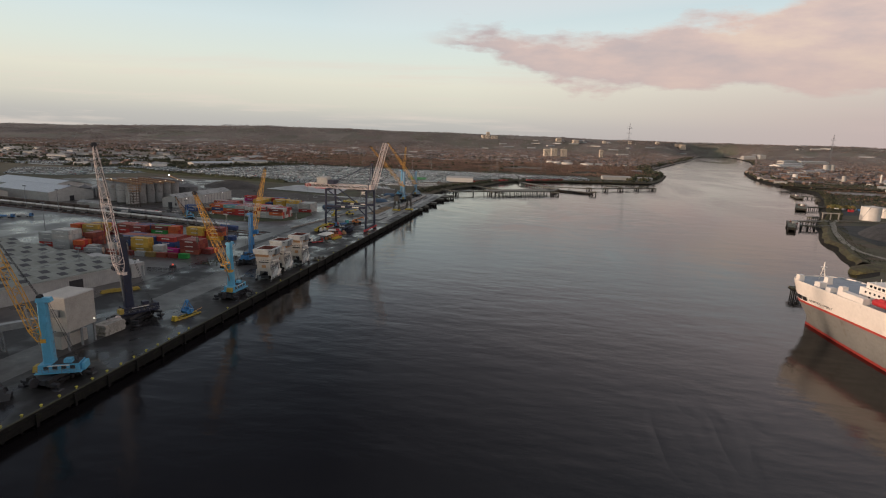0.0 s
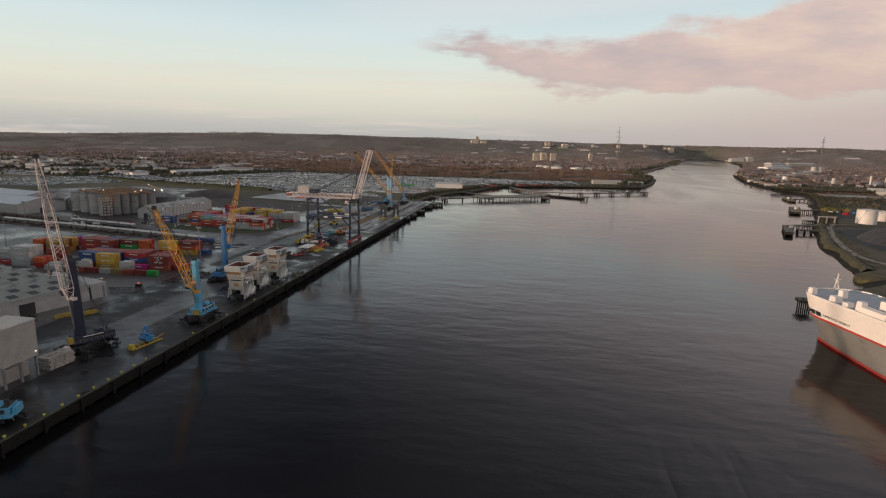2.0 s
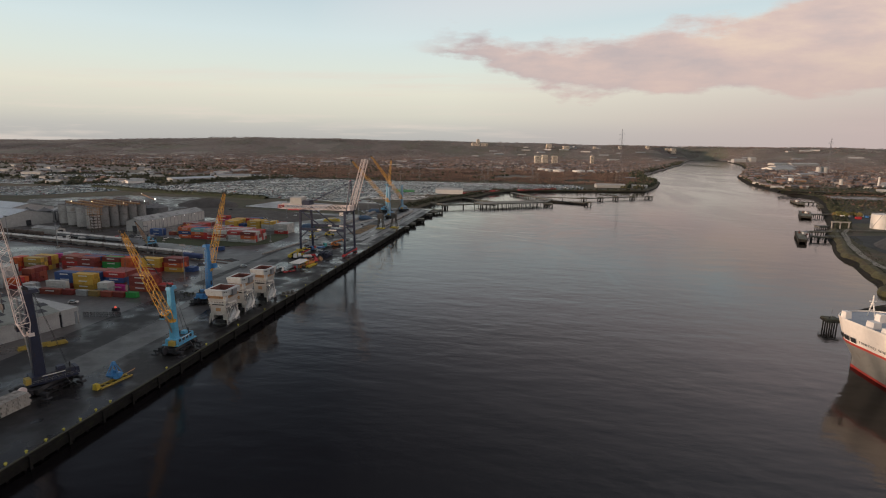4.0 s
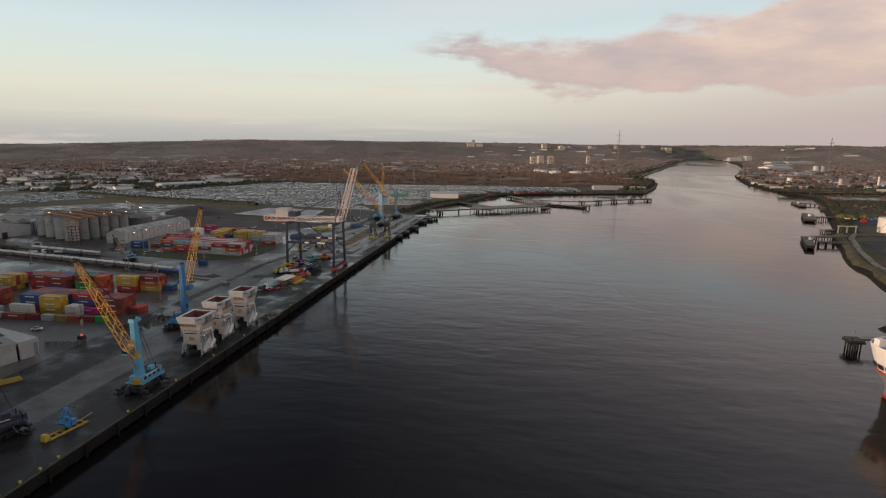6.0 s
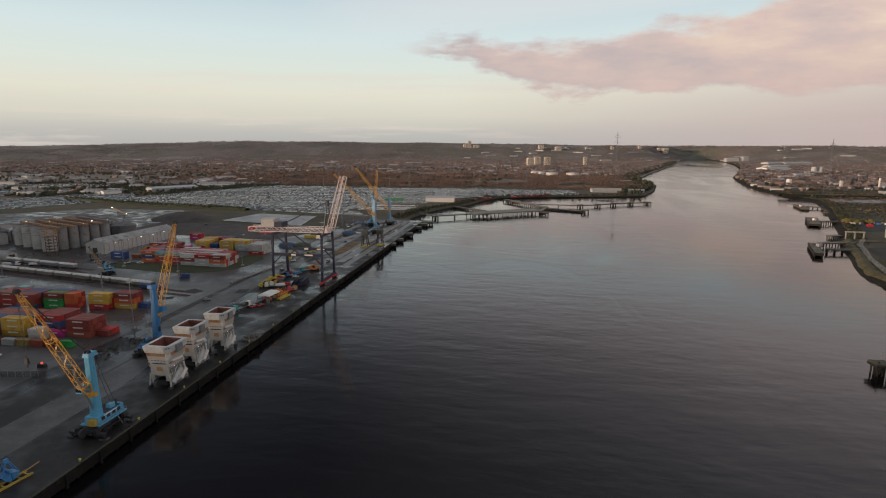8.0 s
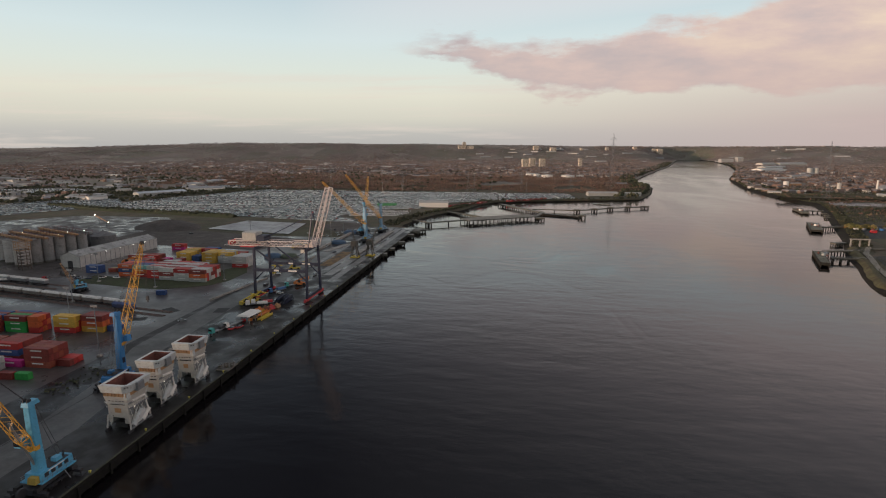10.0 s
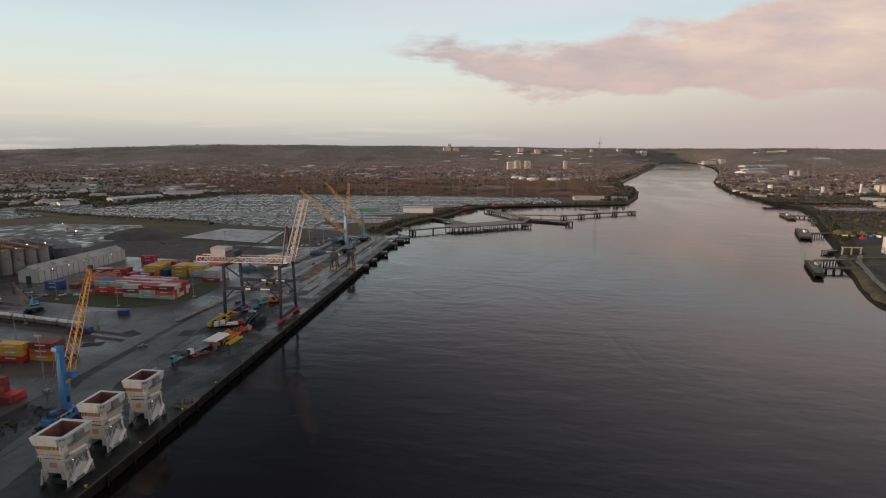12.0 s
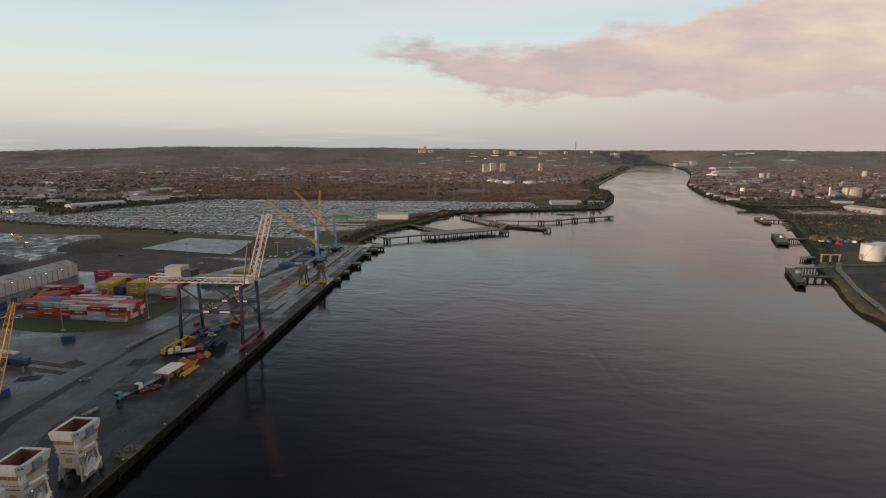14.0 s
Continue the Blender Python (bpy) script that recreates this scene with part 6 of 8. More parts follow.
for i in range(4):
    solo("grab_bucket", Geo().box(-2, 2, -1.5, 1.5, 0, 1.6, (-0.4, 0.6)).box(-0.8, 0.8, -0.8, 0.8, 1.6, 2.8, (0.3, 0.3)), (M["orange"], M["rust"], M["red"], M["tan"])[i], "orange rusty grab bucket resting on the quay", "grab", group="grabs on the quay",
         m=pose(-28 + i * 2.2, 363 + i * 3.0, Q + 0.01, 0, 0, 30 * i))
for i in range(6):
    solo("spreader_rack", Geo().box(-1.2, 1.2, -6, 6, 0.3, 0.6).box(-1.2, -1.0, -6, 6, 0.6, 1.2).box(1.0, 1.2, -6, 6, 0.6, 1.2), M["navy"], "navy spreader frame stacked under the gantry", "spreader", group="navy spreaders",
         m=pose(-24 + (i % 2) * 4, 383 + (i // 2) * 0.6, Q + 0.01 + (i // 2) * 1.25, 0, 0, -8 + i * 3))


def loader(x, y, turn, m, label):
    c = thing("reach_stacker", pose(x, y, Q + 0.01, 0, 0, turn), label, "reach stacker", "loaders on the quay")
    part("chassis", Geo().box(-3.6, 3.6, -1.5, 1.5, 0.7, 1.9, (0.2, 0.2)), m, c)
    part("counterweight", Geo().box(-4.2, -2.6, -1.7, 1.7, 0.8, 2.8, (0.2, 0.2)), m, c)
    part("cab", Geo().box(-1.6, 0.4, -0.9, 0.9, 1.9, 3.7, (0.2, 0.15)), M["glass"], c)
    part("boom", Geo().strut((-3, 0, 3.0), (5.5, 0, 5.6), 0.9, 0.8), m, c)
    part("spreader", Geo().box(5.2, 6.2, -4.5, 4.5, 4.7, 5.2), m, c)
    for xx in (-2.6, 2.6):
        for s in (-1, 1):
            part("wheel", Geo().tube((xx, s * 1.2, 0.85), (xx, s * 1.9, 0.85), 0.85, n=12), M["black"], c)


loader(-42, 375, 60, M["olive"], "yellow reach stacker by the crane's landward legs")
loader(-40, 381, 70, M["olive"], "yellow reach stacker with lowered boom")
loader(-29, 424, 20, M["orange"], "orange loader on the quay")
loader(-62, 455, 100, M["olive"], "yellow loader beside the road kerb")
loader(-52, 470, 10, M["olive"], "long yellow crawler machine beyond the crane")
loader(-195, 470, 10, M["orange"], "orange loader beside the long shed")
loader(-185, 455, 70, M["orange"], "orange loader near the container block")
# blue grab on its yellow cradle
b = thing("cargo_grab", pose(-13.4, 172.6, Q + 0.01, 0, 0, 80) @ Matrix.Scale(0.85, 4), "blue clamshell cargo grab standing over a yellow cradle", "grab")
for sg in (-1, 1):   # two curved shells
    g = Geo()
    arc = [(0.1 + 2.5 * math.sin(radians(12 * k)), 3.4 - 2.7 * math.cos(radians(12 * k))) for k in range(7)]
    for (p, q), (u, v) in zip(arc, arc[1:]):
        g.quad((sg * p, -1.9, q), (sg * u, -1.9, v), (sg * u, 1.9, v), (sg * p, 1.9, q))
    for y in (-1.9, 1.9):
        g.quad(*[(sg * p, y, q) for p, q in arc], (sg * 0.1, y, 3.2))
    g.quad((sg * 0.1, -1.9, 3.2), (sg * arc[-1][0], -1.9, arc[-1][1]), (sg * arc[-1][0], 1.9, arc[-1][1]), (sg * 0.1, 1.9, 3.2))
    part("shell", g, M["deep_blue"], b)
    for y in (-1.3, 1.3):
        part("arm", Geo().strut((sg * 2.3, y, 2.9), (sg * 0.4, y * 0.3, 6.8), 0.34), M["deep_blue"], b)
part("head", Geo().box(-0.8, 0.8, -0.7, 0.7, 6.4, 7.6, (0.25, 0.25)), M["deep_blue"], b)
part("cross_head", Geo().box(-0.5, 0.5, -1.7, 1.7, 3.3, 4.1, (0.1, 0.2)), M["deep_blue"], b)
cr = thing("grab_cradle", pose(-12.9, 171.5, Q + 0.01, 0, 0, 80), "long yellow steel cradle with a small cab end", "cradle")
part("beam", Geo().box(-6.2, 5.6, -2.0, -1.6, 0.0, 0.55).box(-6.2, 5.6, 0.6, 1.0, 0.0, 0.55), M["olive_steel"], cr)
for k in range(6):
    part("cross_member", Geo().box(-5.6 + k * 2.0, -5.2 + k * 2.0, -1.6, 0.6, 0.05, 0.45), M["olive_steel"], cr)
part("cab_end", Geo().box(-7.4, -5.9, -1.5, 0.5, 0.0, 1.9, (0.2, 0.2)), M["olive"], cr)
part("outrigger", Geo().strut((5.4, 0.8, 0.4), (9.6, 1.6, 0.5), 0.22), M["tan"], cr)
for x, y in ((-16, 96), (-21, 99), (-26, 96)):
    solo("grab_bucket", Geo().box(-2, 2, -1.6, 1.6, 0, 1.8, (-0.3, 0.5)).box(-1, 1, -1, 1, 1.8, 3.2, (0.5, 0.5)), M["dark"], "dark grab bucket resting on the quay", "grab", group="dark grabs", m=pose(x, y, Q + 0.01, 0, 0, x * 9))
for i, (x, y) in enumerate(((-64, 194), (-60, 197), (-67, 191), (-37, 262), (-40, 258), (-34, 268))):
    solo("gear_pallet", Geo().box(-3.4, 3.4, -1, 1, 0, 0.6).box(-3, 3, -0.8, -0.4, 0.6, 1.3).box(-3, 3, 0.4, 0.8, 0.6, 1.3), M["olive_steel"] if i < 3 else M["dark"], "yellow steel lifting gear laid on the ground" if i < 3 else "dark steel gear laid on the ground", "lifting gear",
         m=pose(x, y, Q + 0.01, 0, 0, 50 + i * 7))
# timber platform let into the quay past the hoppers
solo("pallet_platform", Geo().box(-6.5, -0.7, 281, 289, Q + 0.01, Q + 0.5), M["old_concrete"], "pale weathered platform at the quay edge", "platform")
for i in range(5):
    solo("block", Geo().box(-0.6, 0.6, -0.6, 0.6, 0, 1.1, (0.06, 0.06)), M["old_concrete"], "weathered concrete block on the platform", "concrete block", group="concrete blocks", m=pose(-5.6 + i * 1.1, 283 + (i * 3) % 5, Q + 0.5))
# concrete block barrier beside the road
m0 = None
for k, ((x0, y0), (x1, y1), n) in enumerate((((-68.5, 381), (-60, 441), 21), ((-60, 446), (-55, 520), 24), ((-40, 300), (-36, 316), 6))):
    for i in range(n):
        f = i / n
        m = pose(x0 + (x1 - x0) * f, y0 + (y1 - y0) * f, Q + 0.01, 0, 0, math.degrees(math.atan2(x0 - x1, y1 - y0)))
        if m0 is None:
            m0 = solo("barrier_block", Geo().box(-0.45, 0.45, -1.3, 1.3, 0, 1.0, (0.12, 0.05)), M["concrete"], "pale concrete barrier block along the road", "barrier", group="concrete barriers", m=m)
        else:
            copy_thing(m0, m)
# long pale low wall behind the far quay
g = Geo()
for i in range(17):
    y = 546 + i * 6
    g.box(-65.5, -62.5, y, y + 5.7, Q, Q + 1.8, (0.2, 0.05))
solo("storage_wall", g, M["concrete"], "long pale concrete push wall behind the far quay", "wall", "structure")
M["grain_spill"] = mat("grain_spill", (0.21, 0.135, 0.065), 0.95, 0, 0.45, 0.12, 0.03, 8, stain=(0.075, 0.066, 0.06), stain_at=0.5)
solo("bulk_cargo", Geo().box(-40, -29.5, 486, 545, Q + 0.02, Q + 0.3, (3, 6)), M["grain_spill"], "thin spread of tan bulk cargo on the quay", "bulk cargo")
g = Geo()
for i in range(18):
    y = 536 + i * 7.2
    g.box(-24, -19.6, y, y + 6.9, Q + 1.0, Q + 1.5).box(-23.6, -22.8, y + 0.4, y + 1.2, Q, Q + 1.0).box(-20.8, -20.0, y + 0.4, y + 1.2, Q, Q + 1.0)
solo("loading_bank", g, M["concrete"], "long raised pale concrete loading bank on the far quay", "loading bank")
solo("yard_slab", Geo().box(-3.2, 3.2, 0, 40, 0.02, 0.3), M["concrete"], "pale concrete strip beside the push wall", "slab", "structure", m=pose(-55, 544, Q, 0, 0, -12))
# lighter worn traffic lane between the apron and the yard
M["lane"] = mat("worn_lane", (0.06, 0.0565, 0.0545), 0.5, 0, 0.4, 0.06, 0.01, 12, stain=(0.036, 0.034, 0.034), stain_at=0.5, wet=0.34)
g = Geo()
line = [(-26, 60), (-25.5, 180), (-26, 230), (-33, 270), (-44, 300), (-47, 370), (-47, 480), (-40, 560)]
for (a, b), (c, d) in zip(line, line[1:]):
    g.quad((a - 16, b, Q + 0.006), (a, b, Q + 0.006), (c, d, Q + 0.006), (c - 16, d, Q + 0.006))
solo("traffic_lane", g, M["lane"], "paler worn traffic lane along the quay", "road", "structure")
# patched and wet ground
M["patch"] = mat("asphalt_patch", (0.026, 0.026, 0.027), 0.6, 0, 0.3, 0.2, spec=0.2)
for i, (x, y, w, h, r) in enumerate(((-50.8, 362, 7, 9, 10), (-80, 358, 6, 11, 60), (-88, 340, 10, 6, 20))):
    solo("asphalt_patch", Geo().box(-w / 2, w / 2, -h / 2, h / 2, 0, 0.02), M["patch"], "dark wet asphalt repair patch", "pavement", "structure", m=pose(x, y, Q + 0.0, 0, 0, r))


def mast_lamp(x, y, h, n=4, z=Q):
    c = thing("lamp_mast", pose(x, y, z), "tall thin grey floodlight mast", "lamp mast", "floodlight masts")
    part("pole", Geo().tube((0, 0, 0), (0, 0, h), 0.28, 0.14, 8), M["grey"], c)
    part("head", Geo().box(-1.6, 1.6, -0.2, 0.2, h - 0.5, h - 0.1), M["grey"], c)
    for i in range(n):
        part("floodlight", Geo().box(-1.5 + i * 0.85, -0.9 + i * 0.85, -0.5, 0.2, h - 0.1, h + 0.4), M["grey"], c)
    part("plinth", Geo().box(-0.9, 0.9, -0.9, 0.9, 0, 0.8, (0.1, 0.1)), M["concrete"], c)


for x, y, h in ((-67.6, 289, 23.5), (-123, 404, 20), (-173, 413, 20), (-111, 321, 22), (-150, 365, 20), (-230, 370, 20), (-290, 385, 20), (-88, 430, 18), (-104, 214, 14), (-55, 560, 26), (-70, 640, 26), (-215, 300, 22), (-340, 400, 20), (-140, 570, 22), (-52, 500, 24)):
    mast_lamp(x, y, h)
for x, y in ((-100, 760), (-180, 800), (-260, 850), (-120, 900), (-320, 930), (-220, 1000), (-90, 1030), (-400, 1040), (30, 1060), (-150, 1120), (-300, 1150), (130, 1150), (60, 1200)):
    mast_lamp(x, y, 26)

# ---- smaller grey luffing cranes on the far quay ----
M["weathered"] = mat("weathered_steel", (0.085, 0.08, 0.07), 0.7, 0.1, 0.3, 0.5)
for x, y, tx in ((-20.5, 522, -25), (-9.5, 531, -5)):
    c = thing("quay_crane", pose(x, y, Q + 0.01), "small grey portal crane on the far quay", "portal crane", "small grey quay cranes")
    for sx in (-3, 3):
        for sy in (-3, 3):
            part("leg", Geo().strut((sx, sy, 0), (sx * 0.5, sy * 0.5, 10), 0.7), M["weathered"], c)
    part("house", Geo().box(-2.6, 2.6, -3.4, 2.6, 10, 14.5, (0.3, 0.3)), M["weathered"], c)
    part("jib", Geo().lattice((0, 2, 13), (tx - x, 9, 22), 1.2, 0.6, 0.2, 8), M["weathered"], c)
    part("base_skirt", Geo().box(-3.6, 3.6, -3.6, 3.6, 0, 1.0), M["olive"], c)
# blue and ochre crane in the railway yard
harbour_crane(-164, 386, 150, (-172, 382, 26), 15, 10, M["sky_blue"], M["tan"], "small blue yard crane with ochre boom by the railway", s=0.55, group="yard cranes")

# ---- flat pale slab, wet waste ground, embankment ----
sl = thing("concrete_slab", pose(0, 0, 0), "wide raised pale concrete slab, wet and bare", "slab")
g = Geo()
pts = [(-238, 655), (-128, 630), (-142, 712), (-226, 726)]
g.quad(*[(x, y, Q + 0.9) for x, y in pts])
part("surface", g, M["slab"], sl)
g = Geo()
for (a, b), (c, d) in zip(pts, pts[1:] + pts[:1]):
    g.quad((a, b, Q), (c, d, Q), (c, d, Q + 0.9), (a, b, Q + 0.9))
part("edge", g, M["old_concrete"], sl)
# pale stain: sky sheen of standing water painted into the dark ground
M["wet_waste"] = mat("wet_waste", (0.085, 0.08, 0.074), 0.75, 0, 0.6, 0.07, 0.05, 9, stain=(0.30, 0.295, 0.28), stain_at=0.56, wet=0.25)
for pts, mm, lab in (([(-470, 560), (-300, 600), (-300, 690), (-350, 745), (-480, 745), (-560, 660)], "wet_waste", "pale flooded waste ground with puddles"), ([(-300, 560), (-120, 540), (-90, 600), (-262, 650), (-300, 690)], "soil", "brown bare earth yard"),
                     ([(-120, 700), (-70, 640), (-60, 720), (-110, 740)], "soil", "bare earth beside the car park")):
    g = Geo()
    g.quad(*[(x, y, Q + 0.06) for x, y in pts])
    solo("waste_ground", g, M[mm], lab, "waste ground", "structure")
g = Geo()
for (a, b), (c, d) in (((-640, 860), (-520, 815)), ((-520, 815), (-400, 790)), ((-400, 790), (-262, 760))):
    g.quad((a, b - 9, Q), (c, d - 9, Q), (c, d - 2, Q + 3.5), (a, b - 2, Q + 3.5))
    g.quad((a, b - 2, Q + 3.5), (c, d - 2, Q + 3.5), (c, d + 8, Q), (a, b + 8, Q))
solo("embankment", g, M["grass"], "long dark grassy earth bank before the car park", "embankment", "structure")
heap = Geo()
for i in range(28):   # long uneven mound of earth
    a0, a1 = 2 * math.pi * i / 28, 2 * math.pi * (i + 1) / 28
    for k in range(5):
        rr = []
        for a, kk in ((a0, k), (a1, k), (a1, k + 1), (a0, k + 1)):
            f = 1 - kk / 5
            wv = 1 + 0.16 * noise.noise((math.cos(a) * 2, math.sin(a) * 2, kk * 0.6))
            rr.append((46 * f * wv * math.cos(a), 30 * f * wv * math.sin(a), 8.5 * (1 - f * f) * (1 + 0.15 * noise.noise((math.cos(a) * 3, math.sin(a) * 3, kk)))))
        heap.quad(*rr)
M["heap_earth"] = mat("heap_earth", (0.075, 0.066, 0.06), 0.95, 0, 0.4, 0.08, 0.3, 10)
solo("earth_mound", heap, M["heap_earth"], "long dark mound of stored earth", "spoil heap", m=pose(-292, 662, Q, 0, 0, -18), smooth=True)


# ---- buildings farther off ----
def hall(x, y, turn, ln, w, h, wall_m, roof_m, label, z=None):
    c = shed(x, y, turn, ln, w, h, h + w * 0.09, wall_m, roof_m, label, doors=0, z=height(x, y) - 0.3 if z is None else z)
    return c


hall(-18, 934, 6, 46, 22, 7.5, M["white"], M["sheet_pale"], "white-walled long shed between car park and river")
hall(-585, 1060, 60, 92, 26, 7, M["sheet_pale"], M["roof_white"], "long pale shed beyond the parked cars")
hall(-640, 960, 60, 30, 18, 6, M["white"], M["sheet_pale"], "white low industrial unit")
hall(-560, 1180, 20, 70, 30, 7, M["white"], M["sheet_roof"], "pale industrial unit beyond the parked cars")
hall(278, 1182, 6, 58, 20, 6, M["sheet_pale"], M["sheet_pale"], "low pale shed by the river bend")
hall(338, 1190, -6, 30, 14, 5, M["cream"], M["sheet_pale"], "low cream shed by the river bend")
hall(-95, 936, 4, 30, 12, 3.2, mat("green_wall", (0.05, 0.25, 0.08), 0.6), mat("green_roof", (0.06, 0.22, 0.09), 0.6), "low green site building in the car park")
hall(365, 1480, 10, 26, 16, 6, mat("dull_blue", (0.07, 0.13, 0.2), 0.6), M["grey"], "small blue shed by the far bank")
rnd = random.Random(11)
WALLS = (M["sheet_pale"], M["sheet_grey"], M["cream"], M["sheet_roof"])
for i in range(70):
    x, y = rnd.uniform(-2300, 250), rnd.uniform(1300, 3300)
    if x > -500 and y < 1800:
        continue
    hall(x, y, rnd.uniform(-40, 40), rnd.uniform(22, 62), rnd.uniform(11, 20), rnd.uniform(4, 6), rnd.choice(WALLS), rnd.choice((M["sheet_pale"], M["sheet_roof"], M["asbestos"])), "pale industrial shed in the far town")
for i in range(64):
    x = rnd.uniform(-1600, -590)
    hall(x, rnd.uniform(860, 1500), rnd.uniform(-30, 30), rnd.uniform(18, 58), rnd.uniform(10, 22), rnd.uniform(3.5, 6), rnd.choice(WALLS), rnd.choice((M["sheet_pale"], M["sheet_roof"], M["asbestos"])), "low pale industrial unit beyond the port")
for i in range(40):   # far town upriver
    x, y = rnd.uniform(-300, 2600), rnd.uniform(3700, 4650)
    if along(RIVER_LEFT, y) - 40 < x < along(RIVER_RIGHT, y) + 40:
        continue
    hall(x, y, rnd.uniform(-40, 40), rnd.uniform(30, 80), rnd.uniform(16, 28), rnd.uniform(4, 8), rnd.choice(WALLS), rnd.choice((M["sheet_pale"], M["sheet_roof"])), "pale large building in the town upriver")
# right bank sheds, tanks, works
for x, y, a, ln, w, h, wm, rm in ((766, 1078, -80, 76, 22, 7, "white", "sheet_pale"), (815, 1225, -20, 60, 20, 7, "white", "sheet_grey"), (1010, 1390, -25, 80, 30, 8, "sheet_grey", "sheet_roof"),
                                  (640, 1290, -30, 40, 20, 5, "sheet_pale", "sheet_pale"), (700, 1310, -30, 30, 14, 6, "white", "sheet_pale"), (800, 1680, 10, 60, 26, 7, "sheet_pale", "sheet_roof"),
                                  (880, 1800, 10, 90, 30, 8, "sheet_pale", "sheet_pale"), (990, 1950, 20, 120, 40, 9, "sheet_pale", "sheet_roof"), (1090, 2120, 20, 100, 40, 9, "sheet_grey", "sheet_pale"),
                                  (1080, 2380, 25, 120, 50, 10, "white", "sheet_pale"), (1227, 2709, 30, 130, 40, 10, "cream", "sheet_pale"), (1400, 3190, 35, 110, 40, 13, "cream", "sheet_pale"), (1540, 3240, 20, 170, 50, 13, "cream", "sheet_pale"), (1412, 3800, 10, 80, 36, 20, "sheet_pale", "sheet_grey"), (1490, 3800, 10, 36, 36, 28, "white", "sheet_pale"), (1130, 1560, 0, 70, 30, 7, "cream", "asbestos"),
                                  (1230, 1850, 0, 90, 30, 8, "white", "sheet_pale"), (1500, 2000, 10, 80, 34, 8, "sheet_pale", "sheet_roof"), (1400, 1500, 10, 80, 34, 8, "sheet_pale", "sheet_roof"), (760, 1760, 8, 40, 22, 7, "rust", "asbestos"),
                                  (800, 1560, 8, 46, 24, 7, "tan", "asbestos"), (872, 1580, 8, 46, 24, 7, "rust", "asbestos")):
    ln, w, h = (ln, w, h) if y < 1100 or y > 2300 else (ln * 0.6, w * 0.62, h * 0.75)
    hall(x, y, a, ln, w, h, M[{"white": "sheet_pale", "sheet_pale": "sheet_grey", "cream": "sheet_pale"}.get(wm, wm) if ln < 90 else wm], M[rm], "pale industrial shed on the far bank")


def tank(x, y, r, h, m, label):
    c = thing("storage_tank", pose(x, y, height(x, y) - 0.1), label, "storage tank", "storage tanks")
    part("shell", Geo().tube((0, 0, 0), (0, 0, h), r, n=36), m, c)
    part("roof", Geo().tube((0, 0, h), (0, 0, h + r * 0.12), r + 0.15, 0.6, n=36), m, c)
    g = Geo()
    for i in range(36):
        a, b = 2 * math.pi * i / 36, 2 * math.pi * (i + 1) / 36
        g.strut((r * math.cos(a), r * math.sin(a), h + 1.1), (r * math.cos(b), r * math.sin(b), h + 1.1), 0.12)
        g.strut((r * math.cos(a), r * math.sin(a), h), (r * math.cos(a), r * math.sin(a), h + 1.1), 0.1)
    part("guard_rail", g, M["grey"], c)
    part("stair", Geo().strut((-r - 0.3, -2, 0), (-r * 0.55, -r * 0.9, h), 0.9, 0.3), M["grey"], c)


M["tank_white"] = mat("tank_white", (0.66, 0.63, 0.58), 0.5, 0, 0.1, 0.1, stain=(0.5, 0.46, 0.42), stain_at=0.62)
tank(487, 655, 9.6, 15, M["tank_white"], "white cylindrical oil tank on the far bank")
tank(522, 690, 10, 10.5, M["tank_white"], "pale green-white oil tank behind")
tank(532, 652, 9.6, 14.5, M["tank_white"], "white cylindrical oil tank beside another")
tank(565, 700, 10, 12, M["tank_white"], "white cylindrical oil tank at the back")
tank(930, 1376, 18, 21, mat("tank_cream", (0.52, 0.45, 0.36), 0.6, 0, 0.15, 0.1), "large cream storage tank inland")
for x, y, r in ((148, 1884, 14), (200, 1815, 18), (262, 1800, 20), (170, 1850, 12), (300, 1815, 12)):
    tank(x, y, r, 9, M["tank_white"], "low white storage tank beyond the woods")
c = thing("dome_store", pose(893, 1372, Q), "pale grey domed store", "dome")
part("dome", Geo().tube((0, 0, 0), (0, 0, 7), 12, 11.4, 28).tube((0, 0, 7), (0, 0, 12), 11.4, 7, 28).tube((0, 0, 12), (0, 0, 14), 7, 1, 28), M["grey"], c)
for x, y, r, h, mm in ((862, 1342, 2.0, 26, "tank_white"), (785, 1336, 4, 20, "cream"), (749, 1489, 6, 14, "white"), (1118, 2153, 9, 24, "cream"), (1140, 2158, 9, 24, "cream"), (1581, 2321, 9, 26, "cream"), (790, 1338, 5, 9, "tan")):
    c = thing("silo", pose(x, y, height(x, y) - 0.2), "pale round silo on the far bank", "silo", "far silos")
    part("shell", Geo().tube((0, 0, 0), (0, 0, h), r, r * 0.96, 20), M[mm], c)
    part("cap", Geo().tube((0, 0, h), (0, 0, h + r * 0.3), r, 0.4, 20), M["grey"], c)


